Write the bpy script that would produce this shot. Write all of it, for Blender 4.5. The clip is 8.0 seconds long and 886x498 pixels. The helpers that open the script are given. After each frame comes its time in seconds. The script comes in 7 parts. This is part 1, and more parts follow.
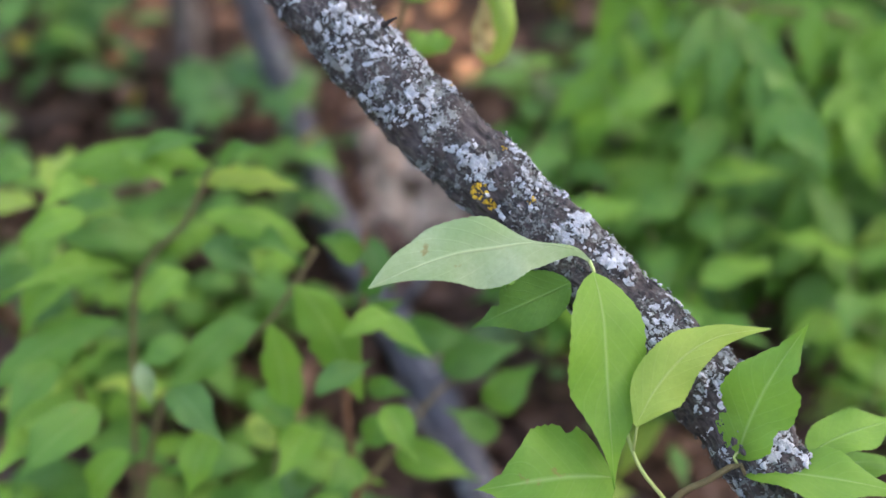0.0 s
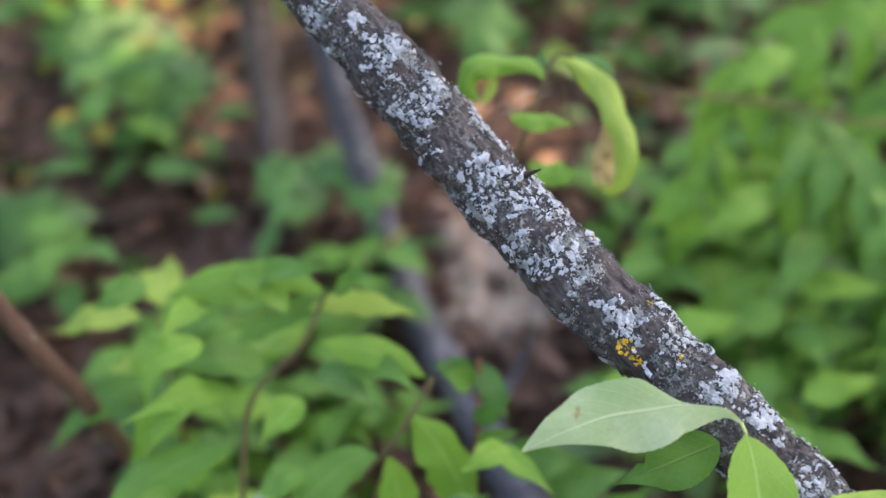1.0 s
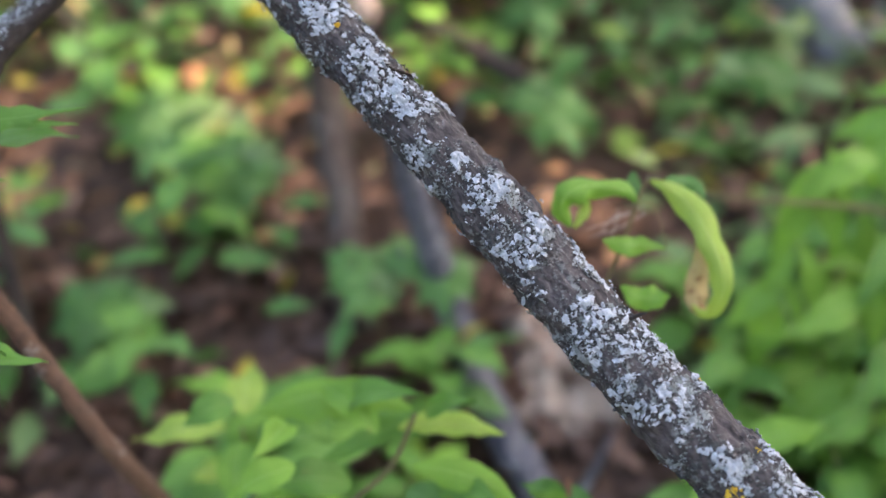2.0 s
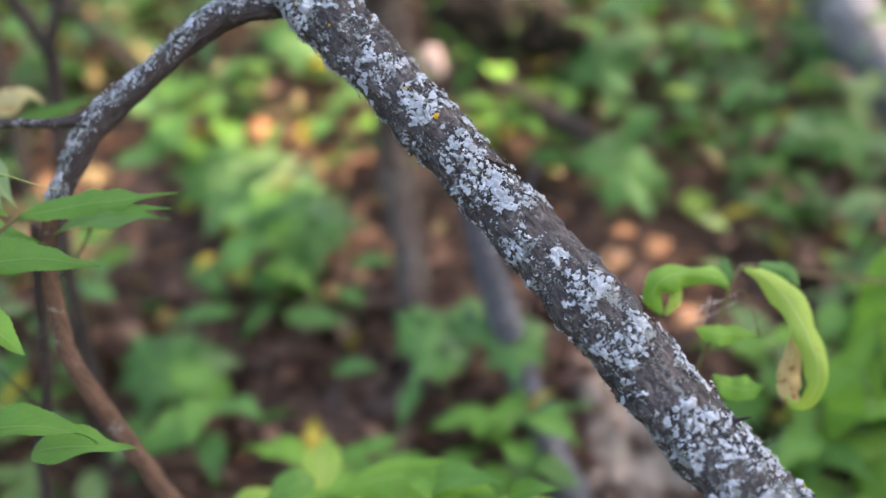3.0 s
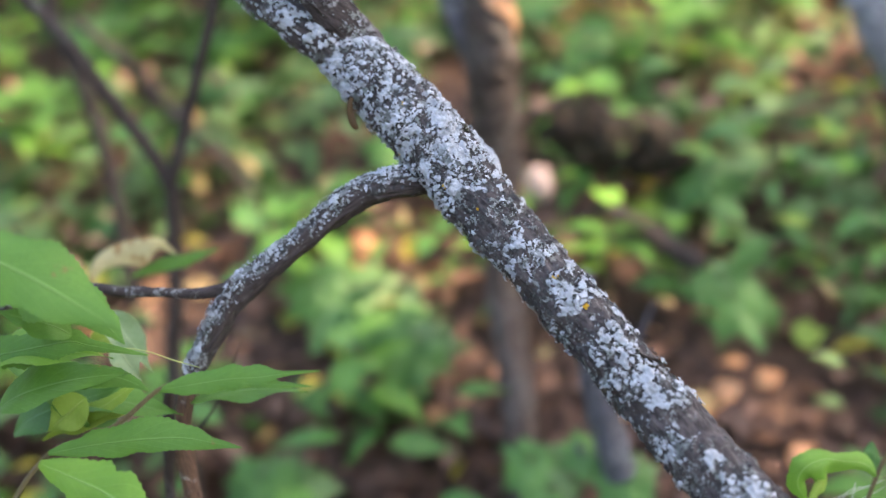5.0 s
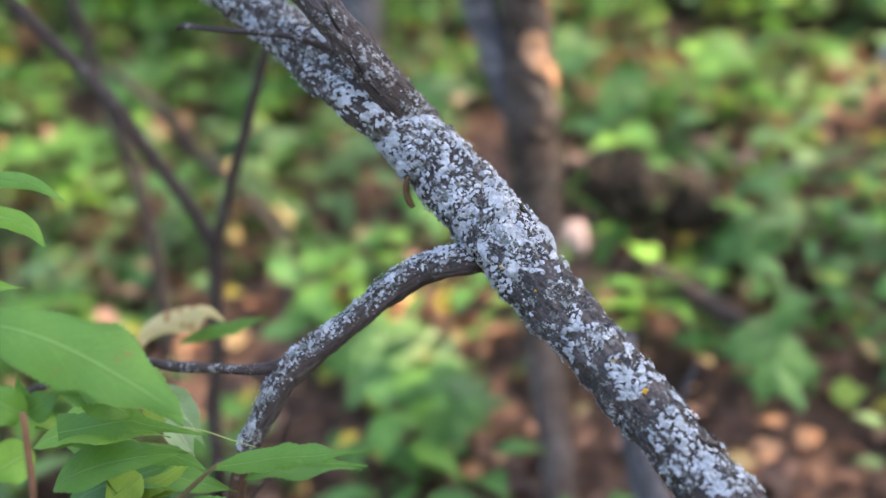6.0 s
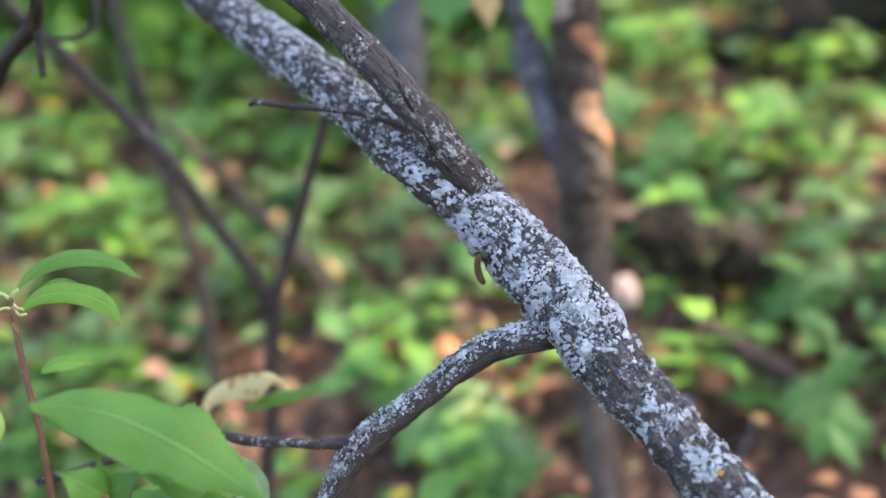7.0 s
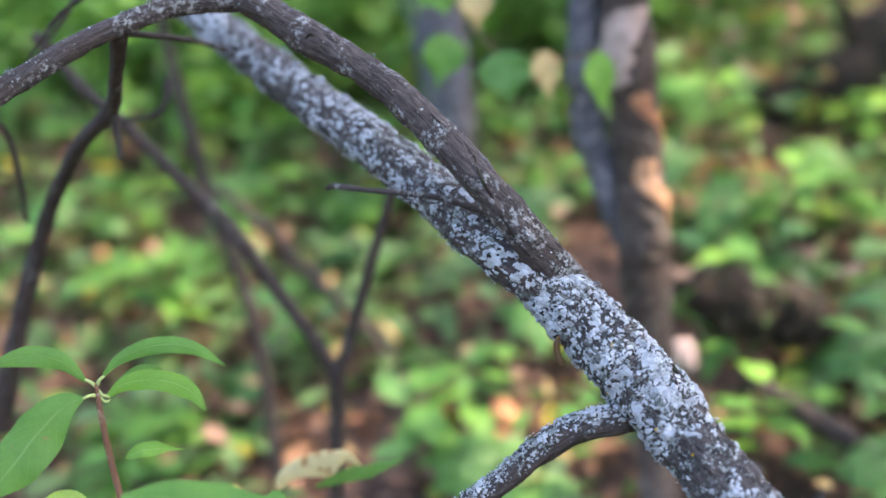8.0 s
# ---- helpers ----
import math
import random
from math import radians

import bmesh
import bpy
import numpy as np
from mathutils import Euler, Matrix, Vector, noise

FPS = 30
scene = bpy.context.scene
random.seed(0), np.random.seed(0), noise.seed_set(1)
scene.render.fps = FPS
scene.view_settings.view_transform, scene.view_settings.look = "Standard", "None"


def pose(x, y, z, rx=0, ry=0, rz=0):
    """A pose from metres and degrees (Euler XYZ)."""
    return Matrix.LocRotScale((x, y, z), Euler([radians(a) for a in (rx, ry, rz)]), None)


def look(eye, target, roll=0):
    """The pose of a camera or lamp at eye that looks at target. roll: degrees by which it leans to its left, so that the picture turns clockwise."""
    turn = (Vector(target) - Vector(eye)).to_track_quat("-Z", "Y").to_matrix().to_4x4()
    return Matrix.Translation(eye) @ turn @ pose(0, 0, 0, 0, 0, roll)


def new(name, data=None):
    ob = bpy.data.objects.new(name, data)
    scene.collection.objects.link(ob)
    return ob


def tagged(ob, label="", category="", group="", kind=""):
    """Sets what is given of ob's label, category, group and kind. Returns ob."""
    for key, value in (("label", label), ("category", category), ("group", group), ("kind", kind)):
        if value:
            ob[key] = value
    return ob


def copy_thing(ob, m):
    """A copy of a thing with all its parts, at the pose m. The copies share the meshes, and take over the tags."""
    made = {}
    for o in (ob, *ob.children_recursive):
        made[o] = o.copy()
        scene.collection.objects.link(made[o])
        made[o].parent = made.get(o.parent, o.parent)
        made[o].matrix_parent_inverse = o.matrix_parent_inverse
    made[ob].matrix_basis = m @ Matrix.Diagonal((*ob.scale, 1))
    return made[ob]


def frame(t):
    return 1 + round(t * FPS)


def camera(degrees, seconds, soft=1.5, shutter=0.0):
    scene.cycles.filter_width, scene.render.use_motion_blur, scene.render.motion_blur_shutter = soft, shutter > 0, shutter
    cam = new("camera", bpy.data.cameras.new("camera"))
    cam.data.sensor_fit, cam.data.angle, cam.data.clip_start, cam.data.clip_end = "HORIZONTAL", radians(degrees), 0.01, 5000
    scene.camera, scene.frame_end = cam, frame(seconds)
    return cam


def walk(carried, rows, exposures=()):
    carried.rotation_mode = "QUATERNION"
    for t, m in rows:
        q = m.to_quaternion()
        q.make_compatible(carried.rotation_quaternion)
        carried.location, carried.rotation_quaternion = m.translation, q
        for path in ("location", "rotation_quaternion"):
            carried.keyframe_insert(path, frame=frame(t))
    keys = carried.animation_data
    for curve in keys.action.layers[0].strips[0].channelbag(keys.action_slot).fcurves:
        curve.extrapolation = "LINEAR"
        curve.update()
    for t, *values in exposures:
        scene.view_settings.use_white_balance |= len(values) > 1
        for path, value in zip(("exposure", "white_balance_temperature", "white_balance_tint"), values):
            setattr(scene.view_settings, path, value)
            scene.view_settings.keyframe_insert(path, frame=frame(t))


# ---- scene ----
cam = camera(38.0, 8.0, soft=1.6)
# shallow depth of field, focused on the branch
cam.data.dof.use_dof = True
focus_point = new("focus_point")
focus_point.location = (-0.568, 0.773, 1.153)
cam.data.dof.focus_object = focus_point
cam.data.dof.aperture_fstop = 2.9
PATH = [
    (0.0, 0.0000, 0.0000, 0.9500, 60.00, 4.00, 0.00),
    (0.5, -0.0335, 0.0165, 0.9770, 60.96, 4.00, 0.61),
    (1.0, -0.0567, 0.0303, 0.9998, 61.75, 3.95, 0.96),
    (1.5, -0.0723, 0.0428, 1.0257, 62.70, 4.31, 1.61),
    (3.0, -0.1151, 0.0747, 1.0759, 64.80, 4.53, 4.41),
    (3.5, -0.1284, 0.0826, 1.0912, 65.47, 4.43, 5.07),
    (4.0, -0.1328, 0.0891, 1.1042, 66.21, 4.65, 5.84),
    (4.5, -0.1453, 0.0987, 1.1192, 67.00, 4.60, 6.87),
    (6.0, -0.1754, 0.1129, 1.1615, 69.06, 4.50, 8.44),
    (6.5, -0.1915, 0.1137, 1.1734, 69.82, 4.54, 8.90),
    (7.0, -0.1979, 0.1144, 1.1881, 70.54, 4.81, 9.62),
    (7.5, -0.2099, 0.1146, 1.1997, 71.27, 5.22, 10.34),
    (8.0, -0.2203, 0.1123, 1.2125, 72.63, 5.81, 10.90),
]
walk(cam, [(t, pose(x, y, z, rx, ry, rz)) for t, x, y, z, rx, ry, rz in PATH], exposures=[(0.0, 3.17, 7300, 22), (3.0, 3.24, 7300, 21), (6.0, 3.28, 6950, 21), (8.0, 3.36, 6650, 20)])

# ---------------------------------------------------------------- light
world = bpy.data.worlds.new("woodland_sky")
scene.world = world
world.use_nodes = True
wn = world.node_tree
sky = wn.nodes.new("ShaderNodeTexSky")
sky.sky_type = "NISHITA"
sky.sun_disc = False
sky.sun_elevation = radians(50)
sky.sun_rotation = radians(82)
sky.air_density, sky.dust_density = 1.0, 2.5
wn.links.new(sky.outputs[0], wn.nodes["Background"].inputs[0])
wn.nodes["Background"].inputs[1].default_value = 0.15
sun = new("sun", bpy.data.lights.new("sun", "SUN"))
sun.data.energy, sun.data.angle, sun.data.color = 2.0, radians(0.8), (1.0, 0.86, 0.66)
sun.matrix_world = look((1.5, 0.6, 2.6), (0, 0.4, 0))
SUN_WAY = (1.5 / 2.6, 0.2 / 2.6)


# ---------------------------------------------------------------- materials
class Nodes:
    """A short way to write node materials."""

    def __init__(self, name):
        self.mat = bpy.data.materials.new(name)
        self.mat.use_nodes = True
        self.tree = self.mat.node_tree
        self.tree.nodes.clear()

    def add(self, kind, inputs=None, **props):
        node = self.tree.nodes.new("ShaderNode" + kind)
        for k, v in props.items():
            setattr(node, k, v)
        for k, v in (inputs or {}).items():
            if isinstance(v, bpy.types.NodeSocket):
                self.tree.links.new(v, node.inputs[k])
            else:
                node.inputs[k].default_value = v
        return node

    def math(self, op, a, b=0.0, c=0.0, clamp=False):
        return self.add("Math", {0: a, 1: b, 2: c}, operation=op, use_clamp=clamp).outputs[0]

    def mix(self, fac, a, b):
        node = self.add("Mix", {0: fac, 6: a, 7: b}, data_type="RGBA")
        return node.outputs[2]

    def ramp(self, fac, *stops):
        node = self.add("ValToRGB", {0: fac})
        el = node.color_ramp.elements
        while len(el) < len(stops):
            el.new(0.5)
        for e, (p, c) in zip(el, stops):
            e.position, e.color = p, (*c, 1.0) if len(c) == 3 else c
        return node.outputs[0]

    def noise(self, scale, detail=3.0, rough=0.55, vector=None, dist=0.0):
        ins = {"Scale": scale, "Detail": detail, "Roughness": rough, "Distortion": dist}
        if vector is not None:
            ins["Vector"] = vector
        return self.add("TexNoise", ins).outputs[0]

    def out(self, shader):
        self.add("OutputMaterial", {0: shader})
        return self.mat


def rgb(r, g, b):
    return (r, g, b, 1.0)


def leaf_material(name, low, high, vein, through_col, trans=0.4, gloss=0.55, spots=None):
    """A leaf blade: side veins and midrib from its own map, mottling, light passing through."""
    n = Nodes(name)
    uv = n.add("UVMap").outputs[0]
    sep = n.add("SeparateXYZ", {0: uv})
    u, v = sep.outputs[0], n.math("ABSOLUTE", n.math("SUBTRACT", sep.outputs[1], 0.5))
    geo = n.add("TexCoord").outputs["Object"]
    phase = n.math("FRACT", n.math("SUBTRACT", n.math("MULTIPLY", u, 9.0), n.math("MULTIPLY", v, 5.0)))
    side = n.math("SUBTRACT", 1.0, n.math("MULTIPLY", n.math("ABSOLUTE", n.math("SUBTRACT", phase, 0.5)), 11.0), clamp=True)
    mid = n.math("SUBTRACT", 1.0, n.math("MULTIPLY", v, 30.0), clamp=True)
    veins = n.math("MAXIMUM", n.math("MULTIPLY", side, 0.17), mid)
    rnd = n.add("ObjectInfo").outputs["Random"]
    isl = n.add("NewGeometry").outputs["Random Per Island"]
    vary = n.math("FRACT", n.math("ADD", rnd, isl))
    patch = n.math("ADD", n.math("MULTIPLY", n.math("SUBTRACT", n.noise(38.0, 3.0, vector=geo), 0.5), 2.2), 0.5, clamp=True)
    fine = n.noise(420.0, 3.0, vector=geo)
    f = n.math("ADD", n.math("MULTIPLY", vary, 0.45), n.math("MULTIPLY", patch, 0.55))
    col = n.mix(f, rgb(*low), rgb(*high))
    col = n.mix(n.math("MULTIPLY", fine, 0.5), col, rgb(*[c * 0.62 for c in low]))
    if spots:
        dots = n.ramp(n.noise(120.0, 4.0, vector=geo), (0.55, (0, 0, 0)), (0.63, (1, 1, 1)))
        col = n.mix(dots, col, rgb(*spots))
    mark = n.ramp(n.noise(95.0, 4.0, vector=geo), (0.69, (0, 0, 0)), (0.73, (0.75, 0.75, 0.75)))
    col = n.mix(mark, col, rgb(0.17, 0.115, 0.035))
    col = n.mix(n.math("MULTIPLY", veins, 0.55), col, rgb(*vein))
    height = n.math("ADD", n.math("MULTIPLY", veins, -0.6), n.math("MULTIPLY", fine, 0.25))
    bump = n.add("Bump", {"Strength": 0.55, "Distance": 0.0012, "Height": height}).outputs[0]
    face = n.add("BsdfPrincipled", {"Base Color": col, "Roughness": gloss, "Specular IOR Level": 0.32, "Normal": bump}).outputs[0]
    thr = n.add("BsdfTranslucent", {0: n.mix(0.5, col, rgb(*through_col)), 1: bump}).outputs[0]
    return n.out(n.add("MixShader", {0: trans, 1: face, 2: thr}).outputs[0])


LEAF = leaf_material("leaf_green", (0.052, 0.151, 0.019), (0.110, 0.257, 0.034), (0.171, 0.297, 0.099), (0.135, 0.324, 0.045), trans=0.32)
LEAF_DARK = leaf_material("leaf_deep_green", (0.041, 0.122, 0.025), (0.090, 0.212, 0.038), (0.124, 0.260, 0.096), (0.079, 0.294, 0.045), trans=0.3)
LEAF_BRIGHT = leaf_material("leaf_fresh_green", (0.098, 0.240, 0.024), (0.178, 0.355, 0.042), (0.27, 0.42, 0.15), (0.22, 0.48, 0.05))
LEAF_DULL = leaf_material("leaf_dull_green", (0.064, 0.132, 0.040), (0.138, 0.226, 0.070), (0.187, 0.275, 0.121), (0.143, 0.297, 0.066), trans=0.28)
LEAF_YELLOWISH = leaf_material("leaf_yellow_green", (0.19, 0.32, 0.045), (0.31, 0.43, 0.075), (0.40, 0.49, 0.17), (0.42, 0.58, 0.06))
LEAF_PALE = leaf_material("leaf_pale_underside", (0.15, 0.27, 0.085), (0.34, 0.41, 0.28), (0.42, 0.51, 0.28), (0.32, 0.48, 0.14), trans=0.3, gloss=0.6)
LEAF_DRY = leaf_material("leaf_dry_tan", (0.35, 0.24, 0.11), (0.52, 0.42, 0.18), (0.5, 0.40, 0.2), (0.5, 0.36, 0.12), trans=0.3, gloss=0.7, spots=(0.16, 0.07, 0.03))
LEAF_CREAM = leaf_material("leaf_dry_cream", (0.44, 0.38, 0.17), (0.62, 0.56, 0.32), (0.6, 0.52, 0.3), (0.6, 0.5, 0.2), trans=0.3, gloss=0.7, spots=(0.24, 0.10, 0.025))
LEAF_YELLOW = leaf_material("leaf_autumn_yellow", (0.36, 0.30, 0.035), (0.47, 0.40, 0.06), (0.6, 0.55, 0.2), (0.65, 0.55, 0.04))
LITTER = leaf_material("leaf_litter_brown", (0.100, 0.055, 0.038), (0.41, 0.235, 0.155), (0.22, 0.12, 0.07), (0.30, 0.14, 0.06), trans=0.15, gloss=0.75)
LITTER_DARK = leaf_material("leaf_litter_dark", (0.036, 0.020, 0.014), (0.13, 0.068, 0.042), (0.10, 0.055, 0.03), (0.14, 0.06, 0.03), trans=0.1, gloss=0.6)
# Orange litter, raised in colour to stand for sun flecks on the ground.
LITTER_SUNFLECK = leaf_material("leaf_litter_orange_sunfleck", (0.46, 0.19, 0.08), (0.78, 0.43, 0.22), (0.6, 0.34, 0.18), (0.6, 0.27, 0.09), trans=0.2, gloss=0.7)


def bark_material(name, dark, light, crust, crust_amount, scale=1.0, rough=0.85, tint=None):
    """Bark: stringy ridges along the stem, dark cracks, grey crust in specks."""
    n = Nodes(name)
    uv = n.add("UVMap").outputs[0]
    ob = n.add("TexCoord").outputs["Object"]
    stretch = n.add("Mapping", {0: uv, 3: (130.0 * scale, 330.0 * scale, 1.0)}).outputs[0]
    strings = n.noise(1.0, 4.0, 0.6, vector=stretch, dist=0.6)
    blot = n.noise(60.0 * scale, 4.0, vector=ob)
    fine = n.noise(700.0 * scale, 4.0, 0.65, vector=ob)
    col = n.mix(n.ramp(strings, (0.32, (0, 0, 0)), (0.66, (1, 1, 1))), rgb(*dark), rgb(*light))
    col = n.mix(n.math("MULTIPLY", blot, 0.5), col, rgb(*[c * 0.55 for c in dark]))
    if tint:
        col = n.mix(n.ramp(n.noise(24.0 * scale, 3.0, vector=ob), (0.52, (0, 0, 0)), (0.62, (0.8, 0.8, 0.8))), col, rgb(*tint))
    crusty = n.math("MULTIPLY", n.ramp(n.noise(260.0 * scale, 5.0, 0.7, vector=ob), (0.50, (0, 0, 0)), (0.60, (1, 1, 1))),
                    n.ramp(n.noise(45.0 * scale, 3.0, vector=ob), (0.62 - crust_amount * 0.3, (0, 0, 0)), (0.70 - crust_amount * 0.3, (1, 1, 1))))
    col = n.mix(n.math("MULTIPLY", crusty, 0.8), col, rgb(*crust))
    height = n.math("ADD", n.math("ADD", n.math("MULTIPLY", strings, 0.9), n.math("MULTIPLY", fine, 0.45)), n.math("MULTIPLY", crusty, 0.35))
    bump = n.add("Bump", {"Strength": 0.9, "Distance": 0.0016 / scale, "Height": height}).outputs[0]
    return n.out(n.add("BsdfPrincipled", {"Base Color": col, "Roughness": rough, "Specular IOR Level": 0.3, "Normal": bump}).outputs[0])


BARK = bark_material("bark_grey_brown", (0.0115, 0.0098, 0.0095), (0.105, 0.090, 0.087), (0.17, 0.18, 0.17), 0.4)
BARK_SMOOTH = bark_material("bark_brown_twig", (0.016, 0.013, 0.0115), (0.088, 0.072, 0.066), (0.28, 0.30, 0.30), 0.5)
BARK_WARM = bark_material("bark_orange_brown", (0.042, 0.025, 0.017), (0.20, 0.115, 0.072), (0.30, 0.30, 0.28), 0.2)
BARK_GREY = bark_material("bark_grey_sapling", (0.042, 0.042, 0.050), (0.115, 0.115, 0.134), (0.30, 0.31, 0.31), 0.5, scale=0.6)
BARK_PALE = bark_material("bark_pale_grey_stem", (0.13, 0.13, 0.14), (0.30, 0.30, 0.325), (0.36, 0.37, 0.38), 0.4, scale=0.5)
BARK_DARK = bark_material("bark_dark_stem", (0.018, 0.014, 0.012), (0.066, 0.050, 0.042), (0.12, 0.12, 0.11), 0.3, scale=0.7)
BARK_TRUNK = bark_material("bark_trunk_tan", (0.024, 0.017, 0.0125), (0.090, 0.065, 0.049), (0.16, 0.145, 0.12), 0.4, scale=0.5, tint=(0.07, 0.058, 0.05))
# Three trunk colours that hold the warm sunlight on the bark.
SUNLIT_ORANGE = bark_material("trunk_sunlight_orange", (0.34, 0.17, 0.08), (0.62, 0.36, 0.2), (0.5, 0.34, 0.24), 0.1, scale=0.5)
SUNLIT_BROWN = bark_material("trunk_sunlight_brown", (0.20, 0.085, 0.04), (0.46, 0.235, 0.125), (0.3, 0.2, 0.14), 0.1, scale=0.5)
SUNLIT_PINK = bark_material("trunk_sunlight_pinkish", (0.30, 0.22, 0.18), (0.52, 0.40, 0.34), (0.5, 0.4, 0.34), 0.1, scale=0.5)
# Near-black rot: shade of hollows, cracks and the far dark put into colour.
ROT_SHADE = bark_material("mossy_rot_shade", (0.008, 0.006, 0.004), (0.034, 0.023, 0.014), (0.028, 0.034, 0.013), 0.5, scale=0.35, rough=0.95)
ROT_RIM = bark_material("weathered_wood_rim", (0.06, 0.04, 0.03), (0.17, 0.12, 0.095), (0.12, 0.12, 0.08), 0.4, scale=0.4)
SLAB = bark_material("weathered_tan_bark", (0.20, 0.145, 0.105), (0.44, 0.36, 0.29), (0.36, 0.34, 0.27), 0.3, scale=0.4)
TWIG = bark_material("green_brown_twig", (0.10, 0.075, 0.035), (0.20, 0.17, 0.075), (0.24, 0.24, 0.16), 0.1)
REDTWIG = bark_material("red_brown_twig", (0.10, 0.045, 0.025), (0.22, 0.115, 0.06), (0.30, 0.22, 0.16), 0.2)


def plain(name, low, high, scale=200.0, rough=0.8, distance=0.0006, single=0.6, spread=1.0):
    n = Nodes(name)
    ob = n.add("TexCoord").outputs["Object"]
    isl = n.add("NewGeometry").outputs["Random Per Island"]
    a = n.noise(scale, 4.0, vector=ob)
    a = n.math("ADD", n.math("MULTIPLY", n.math("SUBTRACT", a, 0.5), spread), 0.5, clamp=True)
    b = n.noise(scale * 6.0, 3.0, vector=ob)
    f = n.math("ADD", n.math("MULTIPLY", isl, single), n.math("MULTIPLY", a, 1.0 - single))
    col = n.mix(f, rgb(*low), rgb(*high))
    col = n.mix(n.math("MULTIPLY", b, 0.3), col, rgb(*[c * 0.5 for c in low]))
    bump = n.add("Bump", {"Strength": 0.8, "Distance": distance, "Height": n.math("ADD", a, b)}).outputs[0]
    face = n.add("BsdfPrincipled", {"Base Color": col, "Roughness": rough, "Specular IOR Level": 0.25, "Normal": bump}).outputs[0]
    return n.out(face)


PETIOLE = plain("petiole_green", (0.26, 0.34, 0.10), (0.38, 0.46, 0.18))
LICHEN_PALE = plain("lichen_pale_blue_grey", (0.19, 0.213, 0.226), (0.45, 0.49, 0.515), 210.0, 0.9, 0.0009, 0.2, 2.0)
LICHEN_MID = plain("lichen_granular_grey_green", (0.070, 0.078, 0.073), (0.30, 0.33, 0.32), 520.0, 0.92, 0.0008, 0.5, 2.2)
# Grey lichen taken near-black, so its flakes also hold the shade between lobes.
LICHEN_GREY_SHADE = plain("lichen_grey_gap_shade", (0.012, 0.012, 0.012), (0.085, 0.088, 0.085), 500.0, 0.9, 0.0008, 0.6, 2.0)
LICHEN_ORANGE = plain("lichen_orange", (0.42, 0.23, 0.015), (0.66, 0.46, 0.05), 500.0, 0.85, 0.0004)
STONE = plain("stone_pale_pink", (0.25, 0.185, 0.16), (0.38, 0.30, 0.27), 60.0, 0.8, 0.002)
PUPA = plain("brown_husk", (0.035, 0.020, 0.008), (0.11, 0.066, 0.024), 300.0, 0.6, 0.0008)
FLUFF = plain("pale_fluff", (0.4, 0.38, 0.34), (0.6, 0.56, 0.5))


def soil_material():
    n = Nodes("forest_soil")
    ob = n.add("TexCoord").outputs["Object"]
    a, b, c = n.noise(5.0, 4.0, vector=ob), n.noise(40.0, 5.0, 0.65, vector=ob), n.noise(260.0, 4.0, vector=ob)
    col = n.mix(n.ramp(a, (0.35, (0, 0, 0)), (0.65, (1, 1, 1))), rgb(0.032, 0.020, 0.014), rgb(0.085, 0.050, 0.035))
    col = n.mix(n.ramp(b, (0.45, (0, 0, 0)), (0.66, (1, 1, 1))), col, rgb(0.17, 0.098, 0.066))
    col = n.mix(n.math("MULTIPLY", c, 0.4), col, rgb(0.02, 0.014, 0.01))
    bump = n.add("Bump", {"Strength": 1.0, "Distance": 0.01, "Height": n.math("ADD", b, n.math("MULTIPLY", c, 0.5))}).outputs[0]
    return n.out(n.add("BsdfPrincipled", {"Base Color": col, "Roughness": 0.95, "Specular IOR Level": 0.2, "Normal": bump}).outputs[0])


SOIL = soil_material()


# ---------------------------------------------------------------- building helpers
def mesh_of(name, verts, faces, material, uvs=None, smooth=True):
    me = bpy.data.meshes.new(name)
    me.from_pydata(verts.tolist() if isinstance(verts, np.ndarray) else verts, [], faces.tolist() if isinstance(faces, np.ndarray) else faces)
    me.materials.append(material)
    if uvs is not None:
        layer = me.uv_layers.new(name="UVMap")
        loops = np.empty(len(me.loops), dtype=np.int32)
        me.loops.foreach_get("vertex_index", loops)
        layer.data.foreach_set("uv", np.asarray(uvs, dtype=np.float32)[loops].ravel())
    if smooth:
        me.polygons.foreach_set("use_smooth", np.ones(len(me.polygons), dtype=bool))
    me.update()
    return me


def thing(name, at=(0, 0, 0), label="", category="", group="", kind=""):
    ob = new(name)
    ob.empty_display_size = 0.02
    ob.location = at
    return tagged(ob, label, category, group, kind)


def part(name, me, parent, label="", kind=""):
    """Links a mesh as one part under a thing or another part; its points are in world places."""
    ob = new(name, me)
    ob.parent = parent
    base = Vector((0, 0, 0))
    up = parent
    while up is not None:
        base += up.location
        up = up.parent
    ob.location = -base
    return tagged(ob, label, kind=kind)


def smooth_line(rows, step):
    """A curve through the rows (x, y, z, radius), resampled every step metres."""
    p = np.asarray(rows, dtype=float)
    q = np.vstack([2 * p[0] - p[1], p, 2 * p[-1] - p[-2]])
    u = np.linspace(0, 1, 24, endpoint=False)[:, None]
    out = []
    for i in range(1, len(q) - 2):
        a, b, c, d = q[i - 1:i + 3]
        out.append(0.5 * (2 * b + (c - a) * u + (2 * a - 5 * b + 4 * c - d) * u ** 2 + (3 * b - a - 3 * c + d) * u ** 3))
    line = np.vstack(out + [p[-1:]])
    s = np.r_[0, np.cumsum(np.linalg.norm(np.diff(line[:, :3], axis=0), axis=1))]
    t = np.linspace(0, s[-1], max(3, int(s[-1] / step) + 1))
    return np.stack([np.interp(t, s, line[:, k]) for k in range(4)], axis=1), t


